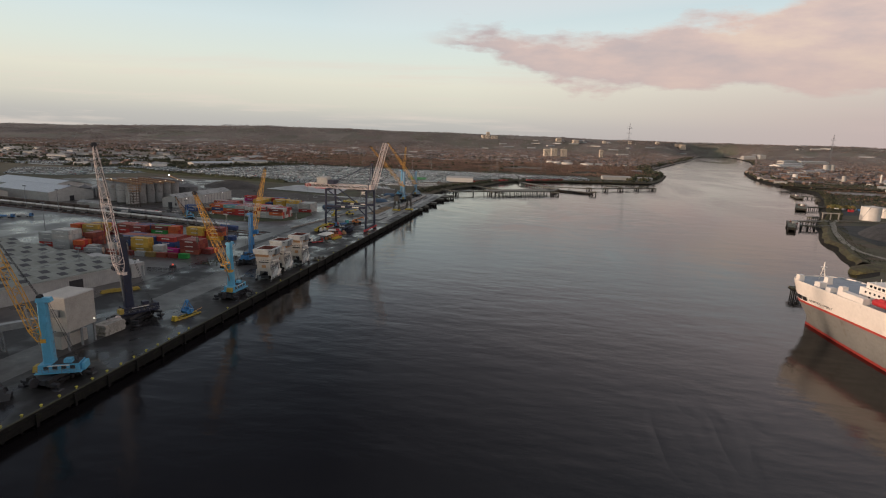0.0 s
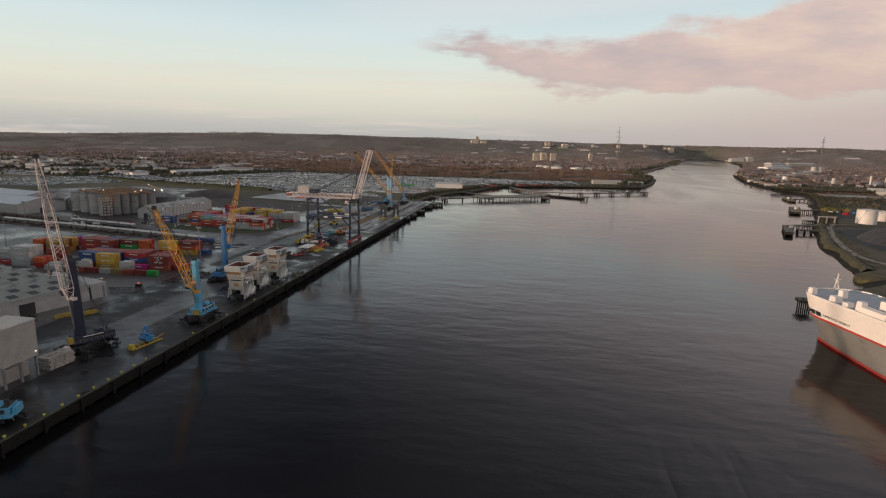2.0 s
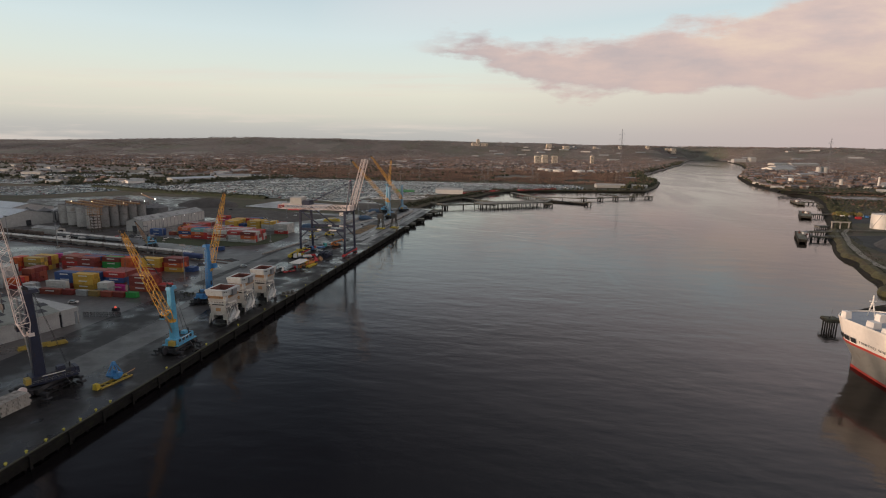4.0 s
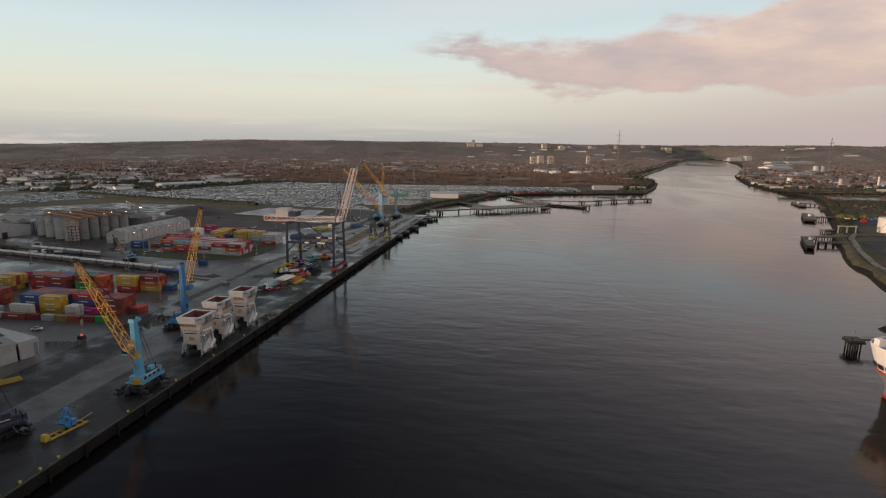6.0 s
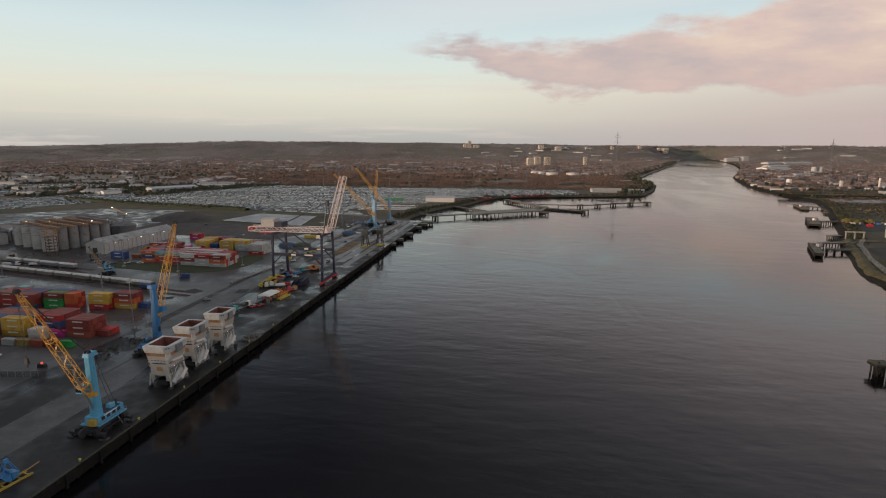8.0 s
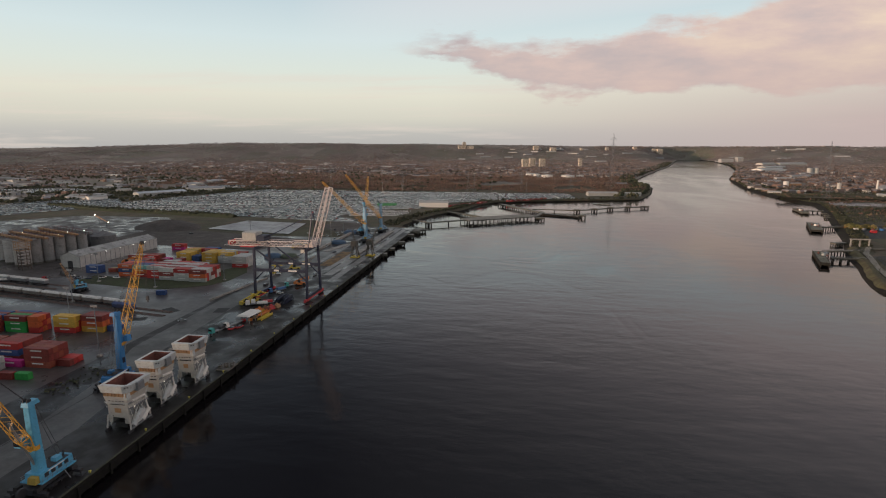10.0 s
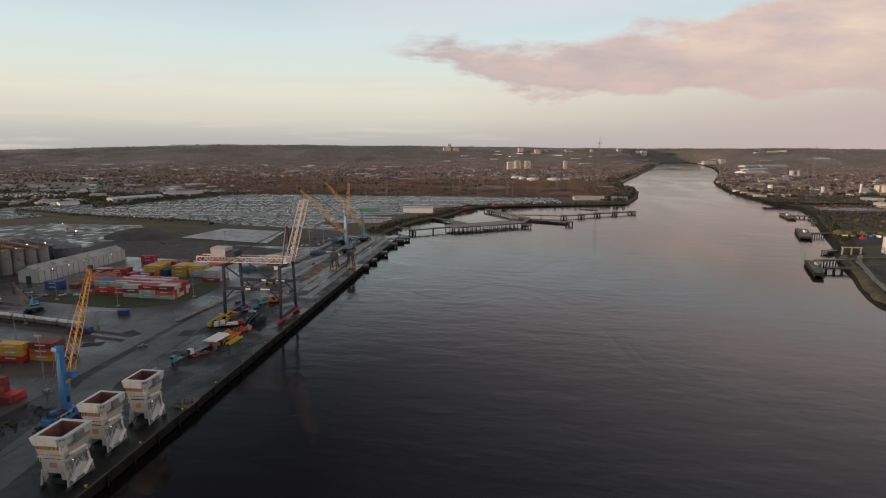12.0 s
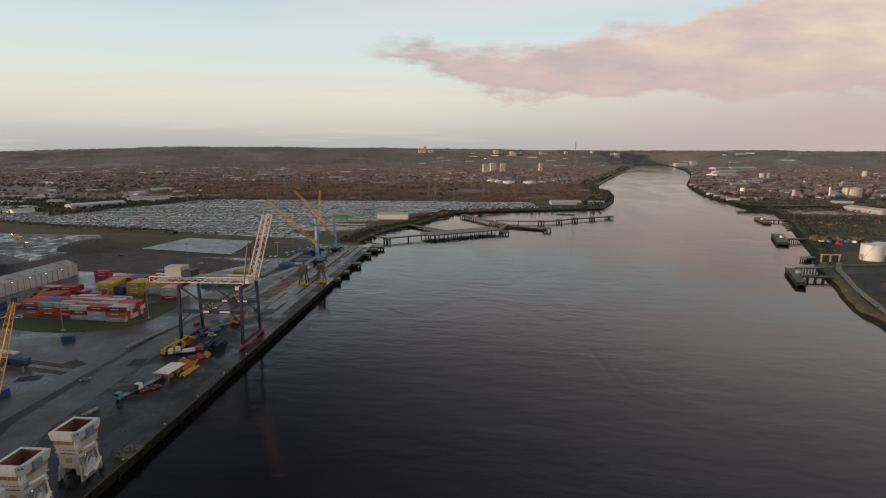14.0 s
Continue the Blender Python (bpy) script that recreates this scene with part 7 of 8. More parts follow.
def tower_block(x, y, w, h, turn, label="cream concrete tower block of flats"):
    c = thing("tower_block", pose(x, y, height(x, y) - 0.5, 0, 0, turn), label, "tower block", "tower blocks in the town")
    part("wall", Geo().box(-w / 2, w / 2, -w / 2, w / 2, 0, h), M["block_wall"], c)
    part("roof", Geo().box(-w / 2 - 0.3, w / 2 + 0.3, -w / 2 - 0.3, w / 2 + 0.3, h, h + 1).box(-w / 5, w / 5, -w / 5, w / 5, h + 1, h + 4), M["concrete"], c)
    g = Geo()
    n = int(h / 2.9)
    for k in range(1, n):
        for i in range(4):
            a = -w / 2 + w * (0.08 + i * 0.235)
            for s in (-1, 1):
                e = s * (w / 2 + 0.04)
                g.quad((a, e, k * 2.9), (a + w * 0.14, e, k * 2.9), (a + w * 0.14, e, k * 2.9 + 1.5), (a, e, k * 2.9 + 1.5))
                g.quad((e, a, k * 2.9), (e, a + w * 0.14, k * 2.9), (e, a + w * 0.14, k * 2.9 + 1.5), (e, a, k * 2.9 + 1.5))
    part("window_band", g, M["glass"], c)["kind"] = "stuff"


M["block_wall"] = mat("block_cream", (0.70, 0.60, 0.48), 0.8, 0, 0.1, 0.1)
for x, y, w, h in ((134, 2640, 26, 40), (171, 2860, 27, 42), (220, 2860, 27, 40), (392, 2720, 15, 42), (-345, 4520, 25, 52), (-371, 4530, 50, 24), (-296, 4535, 50, 22), (226, 4500, 37, 32), (358, 4460, 42, 26), (1180, 4560, 40, 40), (1140, 4570, 26, 20), (984, 4522, 24, 18), (776, 4508, 22, 20), (582, 4511, 21, 18)):
    tower_block(x, y, w, h, 14)


def pylon(x, y, h, w):
    c = thing("pylon", pose(x, y, height(x, y) - 0.3, 0, 0, 30), "tall grey lattice power pylon", "pylon", "power pylons")
    g = Geo().lattice((0, 0, 0), (0, 0, h * 0.55), w, w * 0.32, w * 0.013, 9).lattice((0, 0, h * 0.55), (0, 0, h), w * 0.32, w * 0.06, w * 0.014, 9)
    part("tower", g, M["grey"], c)
    for k in (0.7, 0.8, 0.9):
        part("cross_arm", Geo().strut((-w * 0.75, 0, h * k), (w * 0.75, 0, h * k), w * 0.03).strut((-w * 0.75, 0, h * k), (0, 0, h * (k + 0.05)), w * 0.02).strut((w * 0.75, 0, h * k), (0, 0, h * (k + 0.05)), w * 0.02), M["grey"], c)


pylon(313, 1300, 122, 11)
pylon(660.5, 1140, 104, 10)
for x, y, h in ((25, 1190, 42), (10, 1215, 42), (-140, 1260, 42), (-330, 1330, 42), (120, 1250, 40), (-560, 1350, 42), (230, 1330, 45)):
    pylon(x, y, h, 8)

# ---- jetties ----
M["edge_timber"] = mat("edge_timber", (0.10, 0.096, 0.08), 0.85, 0, 0.4, 0.4, 0.03, stain=(0.05, 0.055, 0.03))
M["mossy"] = mat("mossy_deck", (0.18, 0.17, 0.13), 0.9, 0, 0.5, 0.15, 0.05, 8, stain=(0.05, 0.065, 0.025), stain_at=0.5)
M["pontoon"] = mat("pontoon_green", (0.30, 0.40, 0.37), 0.8, 0, 0.2, 0.3)
M["deck_timber"] = mat("deck_timber", (0.24, 0.23, 0.20), 0.85, 0, 0.4, 0.4, 0.02, stain=(0.05, 0.055, 0.035))


def pier(p, q, w, z, label, step=5.0, thick=0.9, rail=False, deck_m=None, name="jetty"):
    """Deck on rows of piles from p to q."""
    p, q = Vector((*p, 0)), Vector((*q, 0))
    ln = (q - p).length
    c = thing(name, pose(p.x, p.y, 0, 0, 0, math.degrees(math.atan2(q.y - p.y, q.x - p.x))), label, "jetty", "old jetties in the river")
    part("deck", Geo().box(0, ln, -w / 2, w / 2, z - 0.6, z), deck_m or M["deck_timber"], c)
    part("edge_beam", Geo().box(0, ln, -w / 2 - 0.3, -w / 2 - 0.02, z - thick, z + 0.25), M["timber" if thick > 2 else "edge_timber"], c)
    part("edge_beam", Geo().box(0, ln, w / 2 + 0.02, w / 2 + 0.3, z - thick, z + 0.25), M["timber" if thick > 2 else "edge_timber"], c)
    for e in (0.0, ln):
        part("end_beam", Geo().box(e - 0.28, e + 0.28, -w / 2 + 0.02, w / 2 - 0.02, z - thick, z - 0.02), M["timber" if thick > 2 else "edge_timber"], c)
    n = max(2, int(ln / step) + 1)
    for i in range(n):
        x = 0.6 + (ln - 1.2) * i / (n - 1)
        for s in (-1, 1):
            part("pier_post", Geo().tube((x, s * (w / 2 - 0.4), -5), (x, s * (w / 2 - 0.4), z - 0.5), 0.5, n=7), M["timber"], c)
    if rail:
        g = Geo()
        for s in (-1, 1):
            g.strut((0, s * w / 2, z + 1.1), (ln, s * w / 2, z + 1.1), 0.12)
            for i in range(n):
                x = ln * i / (n - 1)
                g.strut((x, s * w / 2, z), (x, s * w / 2, z + 1.1), 0.12)
        part("railing", g, M["grey"], c)
    return c


pier((48, 776), (138, 833), 27, 7.0, "broad derelict timber jetty on dark piles", 6)
pier((1, 892), (68, 822), 7, 4.6, "grassy derelict causeway of timber and earth", 6, deck_m=M["mossy"])
pier((86, 992), (131, 913), 8, 6.0, "dark timber jetty arm running from the bank", 6)
pier((131, 913), (150, 886), 7, 5.6, "short timber jetty end", 5)
pier((142, 836), (152, 880), 5, 6.0, "dark timber jetty link", 5)
pier((152, 879), (202, 852), 8, 4.2, "low timber jetty with dark fenders", 4, thick=2.2)
for p, q in (((138, 926), (204, 918)), ((204, 918), (232, 934)), ((232, 934), (259, 957)), ((259, 957), (288, 972)), ((288, 972), (318, 988))):
    pier(p, q, 2.2, 5.2, "narrow walkway linking the dolphins", 30, rail=True)
pier((245, 1049), (272, 1037), 8, 3.2, "pale green landing pontoon by the bank", 9, thick=0.6, deck_m=M["pontoon"])
pier((6, 744), (-18, 764), 2.5, 6.4, "thin footbridge to the bank", 26, rail=True)
pier((52, 775), (6, 744), 2.5, 6.4, "thin footbridge to the derelict jetty", 26, rail=True)
for x, y, r in ((6, 743, 4), (146, 816, 6), (204, 846, 5), (204, 918, 4.5), (232, 934, 4.5), (259, 957, 4.5), (288, 972, 4), (318, 990, 6)):
    pier((x - r, y), (x + r, y), r * 1.4, 5.8 if r > 5 else 6.6, "square timber mooring dolphin on dark piles", 3.5, thick=1.3, name="dolphin")
# quay end: open piled berths
for x, y in ((-11, 541), (-10, 567), (-8, 603), (-8, 650), (-6, 676), (-2, 690)):
    pier((x, y), (x + 13, y + 4), 8, Q - 0.3, "short piled berth at the quay end", 3.4, thick=1.8)
# right bank
pier((548, 998), (535, 940), 9, 5.0, "old loading dolphin off the far bank", 5, thick=2.0, deck_m=M["mossy"])
pier((544, 968), (570, 964), 3, 5.0, "narrow approach to the loading dolphin", 6, rail=True)
pier((486, 820), (459, 754), 12, 5.6, "concrete loading platform with grey deck on dark piles", 5, thick=2.4, deck_m=M["mossy"])
pier((473, 776), (520, 788), 4, 5.8, "approach bridge to the loading platform", 6, rail=True)
pier((389, 611), (369, 557), 6.5, 5.8, "concrete loading platform off the far bank", 5, thick=2.4, deck_m=M["mossy"])
pier((394, 610), (430, 618), 4, 6.0, "approach bridge with pipes", 6, rail=True)
pier((386, 580), (418, 579), 3, 5.6, "narrow piled approach bridge", 6, rail=True)
pier((430, 664), (444, 670), 6, 5.0, "small timber dolphin near the bank", 3.0, thick=1.3)
for x, y in ((540, 892), (551, 915), (560, 940)):
    pier((x - 3, y), (x + 3, y), 5, 4.6, "rotting timber dolphin near the bank", 2.5, thick=1.2, name="dolphin")
for x, y in ((474, 786), (385, 590), (541, 968)):
    hut = thing("jetty_hut", pose(x, y, 5.82 if x < 500 else 5.02, 0, 0, 15), "small pale hut on the loading platform", "hut", "jetty huts")
    part("wall", Geo().box(-2, 2, -1.6, 1.6, 0, 2.6), M["white"], hut)
    part("roof", Geo().box(-2.3, 2.3, -1.9, 1.9, 2.6, 2.9, (0.2, 0.2)), M["grey"], hut)
    for i in range(4):
        solo("loading_gear", Geo().box(-0.8, 0.8, -0.6, 0.6, 0, 1.2, (0.1, 0.1)).tube((0, 0, 1.2), (0.4, 0, 3.0), 0.2, 0.15, 8), M["rust"] if i % 2 else M["grey"], "rusty loading gear on the jetty", "loading gear", group="jetty gear", m=pose(x + (2 - i) * 0.9 - 0.5, y - 9 + i * 5.5, 5.82 if x < 500 else 5.02, 0, 0, i * 40))
c = thing("pipe_gantry", pose(441, 641, Q, 0, 0, 0), "pale steel pipe gantry at the jetty head", "gantry")
for x in (-8, 0, 8):
    part("post", Geo().box(x - 0.5, x + 0.5, -0.5, 0.5, 0, 6.5), M["concrete"], c)
part("beam", Geo().box(-9, 9, -0.7, 0.7, 6.5, 7.6), M["concrete"], c)
c = thing("pipe_bridge", pose(0, 0, 0), "long pipe bridge running inland to the tanks", "pipe bridge")
part("pipe", Geo().strut((440, 622, Q + 1.2), (620, 640, Q + 1.2), 2.4, 0.8), M["old_concrete"], c)
# right bank yard, road, path
M["yard_dark"] = mat("yard_dark", (0.045, 0.05, 0.05), 0.85, 0, 0.4, 0.05, 0.05, spec=0.2)
M["path"] = mat("pale_path", (0.26, 0.24, 0.20), 0.9, 0, 0.2, 0.2)
for pts, mm, lab in (([(398, 470), (560, 480), (600, 560), (470, 602), (424, 590), (408, 548)], "yard_dark", "dark wet storage yard on the far bank"), ([(470, 690), (600, 720), (620, 790), (520, 800), (490, 750)], "yard_dark", "dark works yard beside the tanks"),
                     ([(625, 1050), (740, 1030), (900, 1060), (900, 1085), (760, 1075), (650, 1110)], "wet_waste", "pale mudflat of the side creek")):
    g = Geo()
    g.quad(*[(x, y, Q + 0.08) for x, y in pts])
    solo("works_yard", g, M[mm], lab, "yard", "structure")
g = Geo()
line = [(371, 402), (366, 422), (365, 442), (372, 470), (382, 500), (398, 545), (414, 580), (424, 605), (446, 640)]
for (a, b), (c, d) in zip(line, line[1:]):
    g.quad((a, b, Q + 0.14), (a + 5, b, Q + 0.14), (c + 5, d, Q + 0.14), (c, d, Q + 0.14))
line = [(547, 849), (575, 930), (605, 1000), (626, 1046), (640, 1062)]
for (a, b), (c, d) in zip(line, line[1:]):
    g.quad((a, b, Q + 0.14), (a + 4, b, Q + 0.14), (c + 4, d, Q + 0.14), (c, d, Q + 0.14))
solo("access_road", g, M["path"], "pale worn access road along the far bank", "road", "structure")
g = Geo().box(505, 511, 735, 738, Q, Q + 2.9, (0.05, 0.05))
solo("cabin", g, M["red"], "red steel site cabin", "cabin")
for i in range(14):
    x, y = 500 + (i % 5) * 9, 755 + (i // 5) * 9
    solo("scrap_bin", Geo().box(-2.4, 2.4, -1.2, 1.2, 0, 2.2, (0.1, 0.1)), (M["white"], M["grey"], M["rust"], M["truck_blue"])[i % 4], "steel bin in the works yard", "bin", group="bins in the works yard", m=pose(x, y, Q + 0.1, 0, 0, i * 31))
coal = Geo()
for i in range(24):
    a0, a1 = 2 * math.pi * i / 24, 2 * math.pi * (i + 1) / 24
    for k in range(4):
        r0, r1, z0, z1 = 42 - k * 10, 32 - k * 10, (0, 5, 9, 11)[k], (5, 9, 11, 12)[k]
        coal.quad((r0 * math.cos(a0), r0 * 0.6 * math.sin(a0), z0), (r0 * math.cos(a1), r0 * 0.6 * math.sin(a1), z0), (r1 * math.cos(a1), r1 * 0.6 * math.sin(a1), z1), (r1 * math.cos(a0), r1 * 0.6 * math.sin(a0), z1))
M["coal"] = mat("dark_aggregate", (0.045, 0.047, 0.05), 0.9, 0, 0.4, 0.2, 0.3)
solo("stockpile_mound", coal, M["coal"], "broad dark heap of stored aggregate", "stockpile", m=pose(440, 528, Q + 0.09, 0, 0, 66), smooth=True)
# lines of red containers along the shore beyond the quay
for (x0, y0), (x1, y1), n in (((1, 926), (62, 1008), 8), ((95, 1026), (166, 1088), 7)):
    for i in range(n):
        f = (i + 0.5) / n
        x, y = x0 + (x1 - x0) * f, y0 + (y1 - y0) * f
        put_container("maroon" if i % 3 else "red", 12.19, x, y, height(x, y) + 0.05, math.degrees(math.atan2(y1 - y0, x1 - x0)))


# ---- more things standing about the yard ----
put_container("blue", 6.06, -107, 388, Q + 0.02, 8)
def lorry_row(x, y, n, step, turn, cabs):
    for i in range(n):
        a = radians(turn)
        truck(x + i * step * math.cos(a), y + i * step * math.sin(a), turn + 4 * (i % 2), cabs[i % len(cabs)], "lorry with a pale box trailer parked by the railway", load=M["wagon"])


for x, y in ((-300, 346), (-292, 355), (-318, 349)):
    truck(x, y, 14, M["truck_blue"], "blue lorry with a pale load on the wet open yard", load=M["truck_blue"] if y < 350 else M["wagon"])
lorry_row(-256, 401, 3, 20, 10, (M["white"], M["truck_blue"], M["red"]))
for i, (x, y, a) in enumerate(((-205, 425, 20), (-196, 421, -10), (-186, 419, 12), (-178, 423, 70), (-214, 428, 4), (-168, 424, 5), (-61, 340, 40), (-38, 306, 80), (-33, 401, 20), (-52, 420, 80), (-58, 452, 10), (-30, 454, 85), (-22, 380, 95), (-70, 470, 12),
                               (-236, 620, 30), (-160, 560, 20), (-300, 585, 70), (-45, 540, 88), (-28, 585, 86), (-20, 610, 90), (-140, 590, 5))):
    car(x, y, a, (M["white"], M["grey"], M["navy"], M["white"], M["dark"])[i % 5], ("white", "grey", "navy", "white", "dark")[i % 5] + " car standing in the yard", "cars in the yard")
# yellow hull-shaped grab and blue tarpaulin heaps behind the far quay
hull = thing("spreader_hull", pose(-85, 560, Q + 0.01, 0, 0, 12), "large yellow steel cradle laid on the ground", "cradle")
part("body", Geo().box(-9, 9, -2.6, 2.6, 0, 2.4, (1.5, 0.5)), M["yellow_bright"] if "yellow_bright" in M else M["olive"], hull)
part("rib", Geo().box(-7, -6.4, -2.8, 2.8, 0, 2.7).box(6.4, 7, -2.8, 2.8, 0, 2.7), M["olive"], hull)
part("hook_frame", Geo().strut((-6, 0, 2.4), (0, 0, 4.2), 0.4).strut((6, 0, 2.4), (0, 0, 4.2), 0.4), M["olive"], hull)
M["tarp"] = mat("blue_tarp", (0.05, 0.10, 0.17), 0.5, 0, 0.3, 0.4, 0.05)
M["tarp_green"] = mat("green_tarp", (0.07, 0.09, 0.06), 0.6, 0, 0.3, 0.4, 0.05)
for x, y, mm in ((-90, 512, "tarp"), (-76, 513, "tarp_green"), (-57, 586, "tarp"), (-65, 650, "tarp")):
    g = Geo()
    for i in range(18):
        a0, a1 = 2 * math.pi * i / 18, 2 * math.pi * (i + 1) / 18
        for r0, z0, r1, z1 in ((1.0, 0, 0.9, 0.5), (0.9, 0.5, 0.62, 0.85), (0.62, 0.85, 0.0, 1.0)):
            g.quad((8 * r0 * math.cos(a0), 5 * r0 * math.sin(a0), 4 * z0), (8 * r0 * math.cos(a1), 5 * r0 * math.sin(a1), 4 * z0), (8 * r1 * math.cos(a1), 5 * r1 * math.sin(a1), 4 * z1), (8 * r1 * math.cos(a0), 5 * r1 * math.sin(a0), 4 * z1))
    solo("tarpaulin_mound", g, M[mm], "heap of cargo under a dull tarpaulin", "tarpaulin heap", group="covered heaps", m=pose(x, y, Q + 0.01, 0, 0, 10), smooth=True)
# pale concrete strips along the far apron
M["apron"] = mat("pale_apron", (0.20, 0.195, 0.188), 0.5, 0, 0.35, 0.08, 0.01, 10, stain=(0.12, 0.115, 0.112), stain_at=0.5, wet=0.42)
g = Geo()
for x0, x1, y0, y1 in ((-15, -9.5, 440, 690), (-24, -17.2, 455, 690), (-31, -25.5, 470, 690), (-46, -42, 480, 640)):
    k = 0
    while y0 < y1:
        g.quad((x0, y0, Q + 0.012), (x1, y0, Q + 0.012), (x1, min(y0 + 11.6, y1), Q + 0.012), (x0, min(y0 + 11.6, y1), Q + 0.012))
        y0 += 11.8
solo("apron_slabs", g, M["apron"], "pale wet concrete slabs along the far quay apron", "pavement", "structure")
# long lit loading conveyor over the waste ground
cv = thing("loading_conveyor", pose(0, 0, 0), "thin inclined loading conveyor lit by two lamps", "conveyor")
part("boom", Geo().strut((-404, 682, Q + 9.5), (-361, 652, Q + 5.5), 1.2, 0.9), M["tan"], cv)
part("leg", Geo().strut((-392, 673, Q), (-390, 672, Q + 8), 0.4), M["dark"], cv)
part("leg", Geo().strut((-370, 658, Q), (-369, 658, Q + 6), 0.4), M["dark"], cv)
part("lamp", Geo().box(-404.4, -403.7, 680.7, 681.3, Q + 10, Q + 10.6), lamp_mat("yard_lamp", (1, 0.95, 0.85), 12), cv, "small lit lamp")
part("lamp", Geo().box(-361.4, -360.7, 650.7, 651.3, Q + 6.2, Q + 6.8), lamp_mat("yard_lamp", (1, 0.95, 0.85), 12), cv, "small lit lamp")

# rough grass verge between the muddy foreshore and the access road
M["verge"] = mat("verge_grass", (0.075, 0.07, 0.028), 0.95, 0, 0.6, 0.12, 0.35, 10, stain=(0.05, 0.036, 0.02), stain_at=0.5)
g = Geo()
def verge_row(y):
    x = along(RIVER_RIGHT, y)
    w = 1.6 * noise.noise((y / 17, 2.5, 1))
    return [(x + u + w * k, y, z + 0.35 * noise.noise((u, y / 9, 4)) * k) for u, z, k in ((6.5, 3.2, 1), (8.5, 4.9, 1), (10.5, Q + 0.3, 1), (12.5, Q + 0.5, 1), (14, Q + 0.35, 0.5), (15.5, Q - 0.1, 0))]
for k in range(50):
    lo, hi = verge_row(390 + 5 * k), verge_row(395 + 5 * k)
    for i in range(5):
        g.quad(lo[i], lo[i + 1], hi[i + 1], hi[i])
solo("grass_verge", g, M["verge"], "rough olive and brown grass verge along the far bank", "verge", "structure", smooth=True)
# dark grassy spit beyond the ship's bow
sp = Geo()
for i in range(20):
    a0, a1 = 2 * math.pi * i / 20, 2 * math.pi * (i + 1) / 20
    for (r0, z0), (r1, z1) in (((1.0, -3), (0.93, 4.6)), ((0.93, 4.6), (0.78, 6.2)), ((0.78, 6.2), (0.0, 7.0))):
        q = []
        for a, r, z in ((a0, r0, z0), (a1, r0, z0), (a1, r1, z1), (a0, r1, z1)):
            wv = 1 + 0.14 * noise.noise((math.cos(a) * 1.7, math.sin(a) * 1.7, 5))
            q.append((52 * r * wv * math.cos(a), 19 * r * wv * math.sin(a), z))
        sp.quad(*q)
solo("grassy_spit", sp, M["verge"], "low dark grassy spit on the far bank", "spit", "structure", m=pose(374, 379, 0, 0, 0, 14), smooth=True)

# side creek on the far bank: pale low water before a dark muddy bank
g = Geo()
line = [(585, 1142), (655, 1128), (722, 1132), (795, 1082), (905, 1050)]
for (a, b), (c, d) in zip(line, line[1:]):
    g.quad((a, b - 5, Q - 0.3), (c, d - 5, Q - 0.3), (c, d, Q + 4.6), (a, b, Q + 4.6))
    g.quad((a, b, Q + 4.6), (c, d, Q + 4.6), (c, d + 14, Q), (a, b + 14, Q))
solo("creek_bank", g, M["mud"], "dark steep muddy bank along the side creek", "embankment", "structure")


# ---- parked cars, woods, houses: masses too many to count ----
def inside(poly, x, y):
    r = False
    for (a, b), (c, d) in zip(poly, poly[1:] + poly[:1]):
        if (b > y) != (d > y) and x < (c - a) * (y - b) / (d - b) + a:
            r = not r
    return r


def island_mat(name, stops, rough, metal=0.0, patch=0.35):
    m = bpy.data.materials.new(name)
    m.use_nodes = True
    t = m.node_tree
    b = t.nodes["Principled BSDF"]
    b.inputs["Roughness"].default_value, b.inputs["Metallic"].default_value = rough, metal
    g = t.nodes.new("ShaderNodeNewGeometry")
    r = ramp(t, stops, "CONSTANT" if len(stops) > 5 else "LINEAR")
    t.links.new(g.outputs["Random Per Island"], r.inputs[0])
    n = t.nodes.new("ShaderNodeTexNoise")
    n.inputs["Scale"].default_value, n.inputs["Detail"].default_value = 0.35, 4
    t.links.new(g.outputs["Position"], n.inputs["Vector"])
    mr = t.nodes.new("ShaderNodeMapRange")
    mr.inputs["From Min"].default_value, mr.inputs["From Max"].default_value, mr.inputs["To Min"].default_value, mr.inputs["To Max"].default_value = 0.3, 0.7, 0.6, 1.4
    t.links.new(n.outputs[0], mr.inputs[0])
    wide = t.nodes.new("ShaderNodeTexNoise")
    wide.inputs["Scale"].default_value, wide.inputs["Detail"].default_value = 0.011, 3
    t.links.new(g.outputs["Position"], wide.inputs["Vector"])
    wr = t.nodes.new("ShaderNodeMapRange")
    wr.inputs["From Min"].default_value, wr.inputs["From Max"].default_value, wr.inputs["To Min"].default_value, wr.inputs["To Max"].default_value = 0.3, 0.7, 1.0 - patch, 1.0 + patch
    t.links.new(wide.outputs[0], wr.inputs[0])
    both = t.nodes.new("ShaderNodeMath")
    both.operation = "MULTIPLY"
    t.links.new(mr.outputs[0], both.inputs[0])
    t.links.new(wr.outputs[0], both.inputs[1])
    vm = t.nodes.new("ShaderNodeVectorMath")
    vm.operation = "SCALE"
    t.links.new(r.outputs[0], vm.inputs[0])
    t.links.new(both.outputs[0], vm.inputs["Scale"])
    t.links.new(vm.outputs[0], b.inputs["Base Color"])
    return m


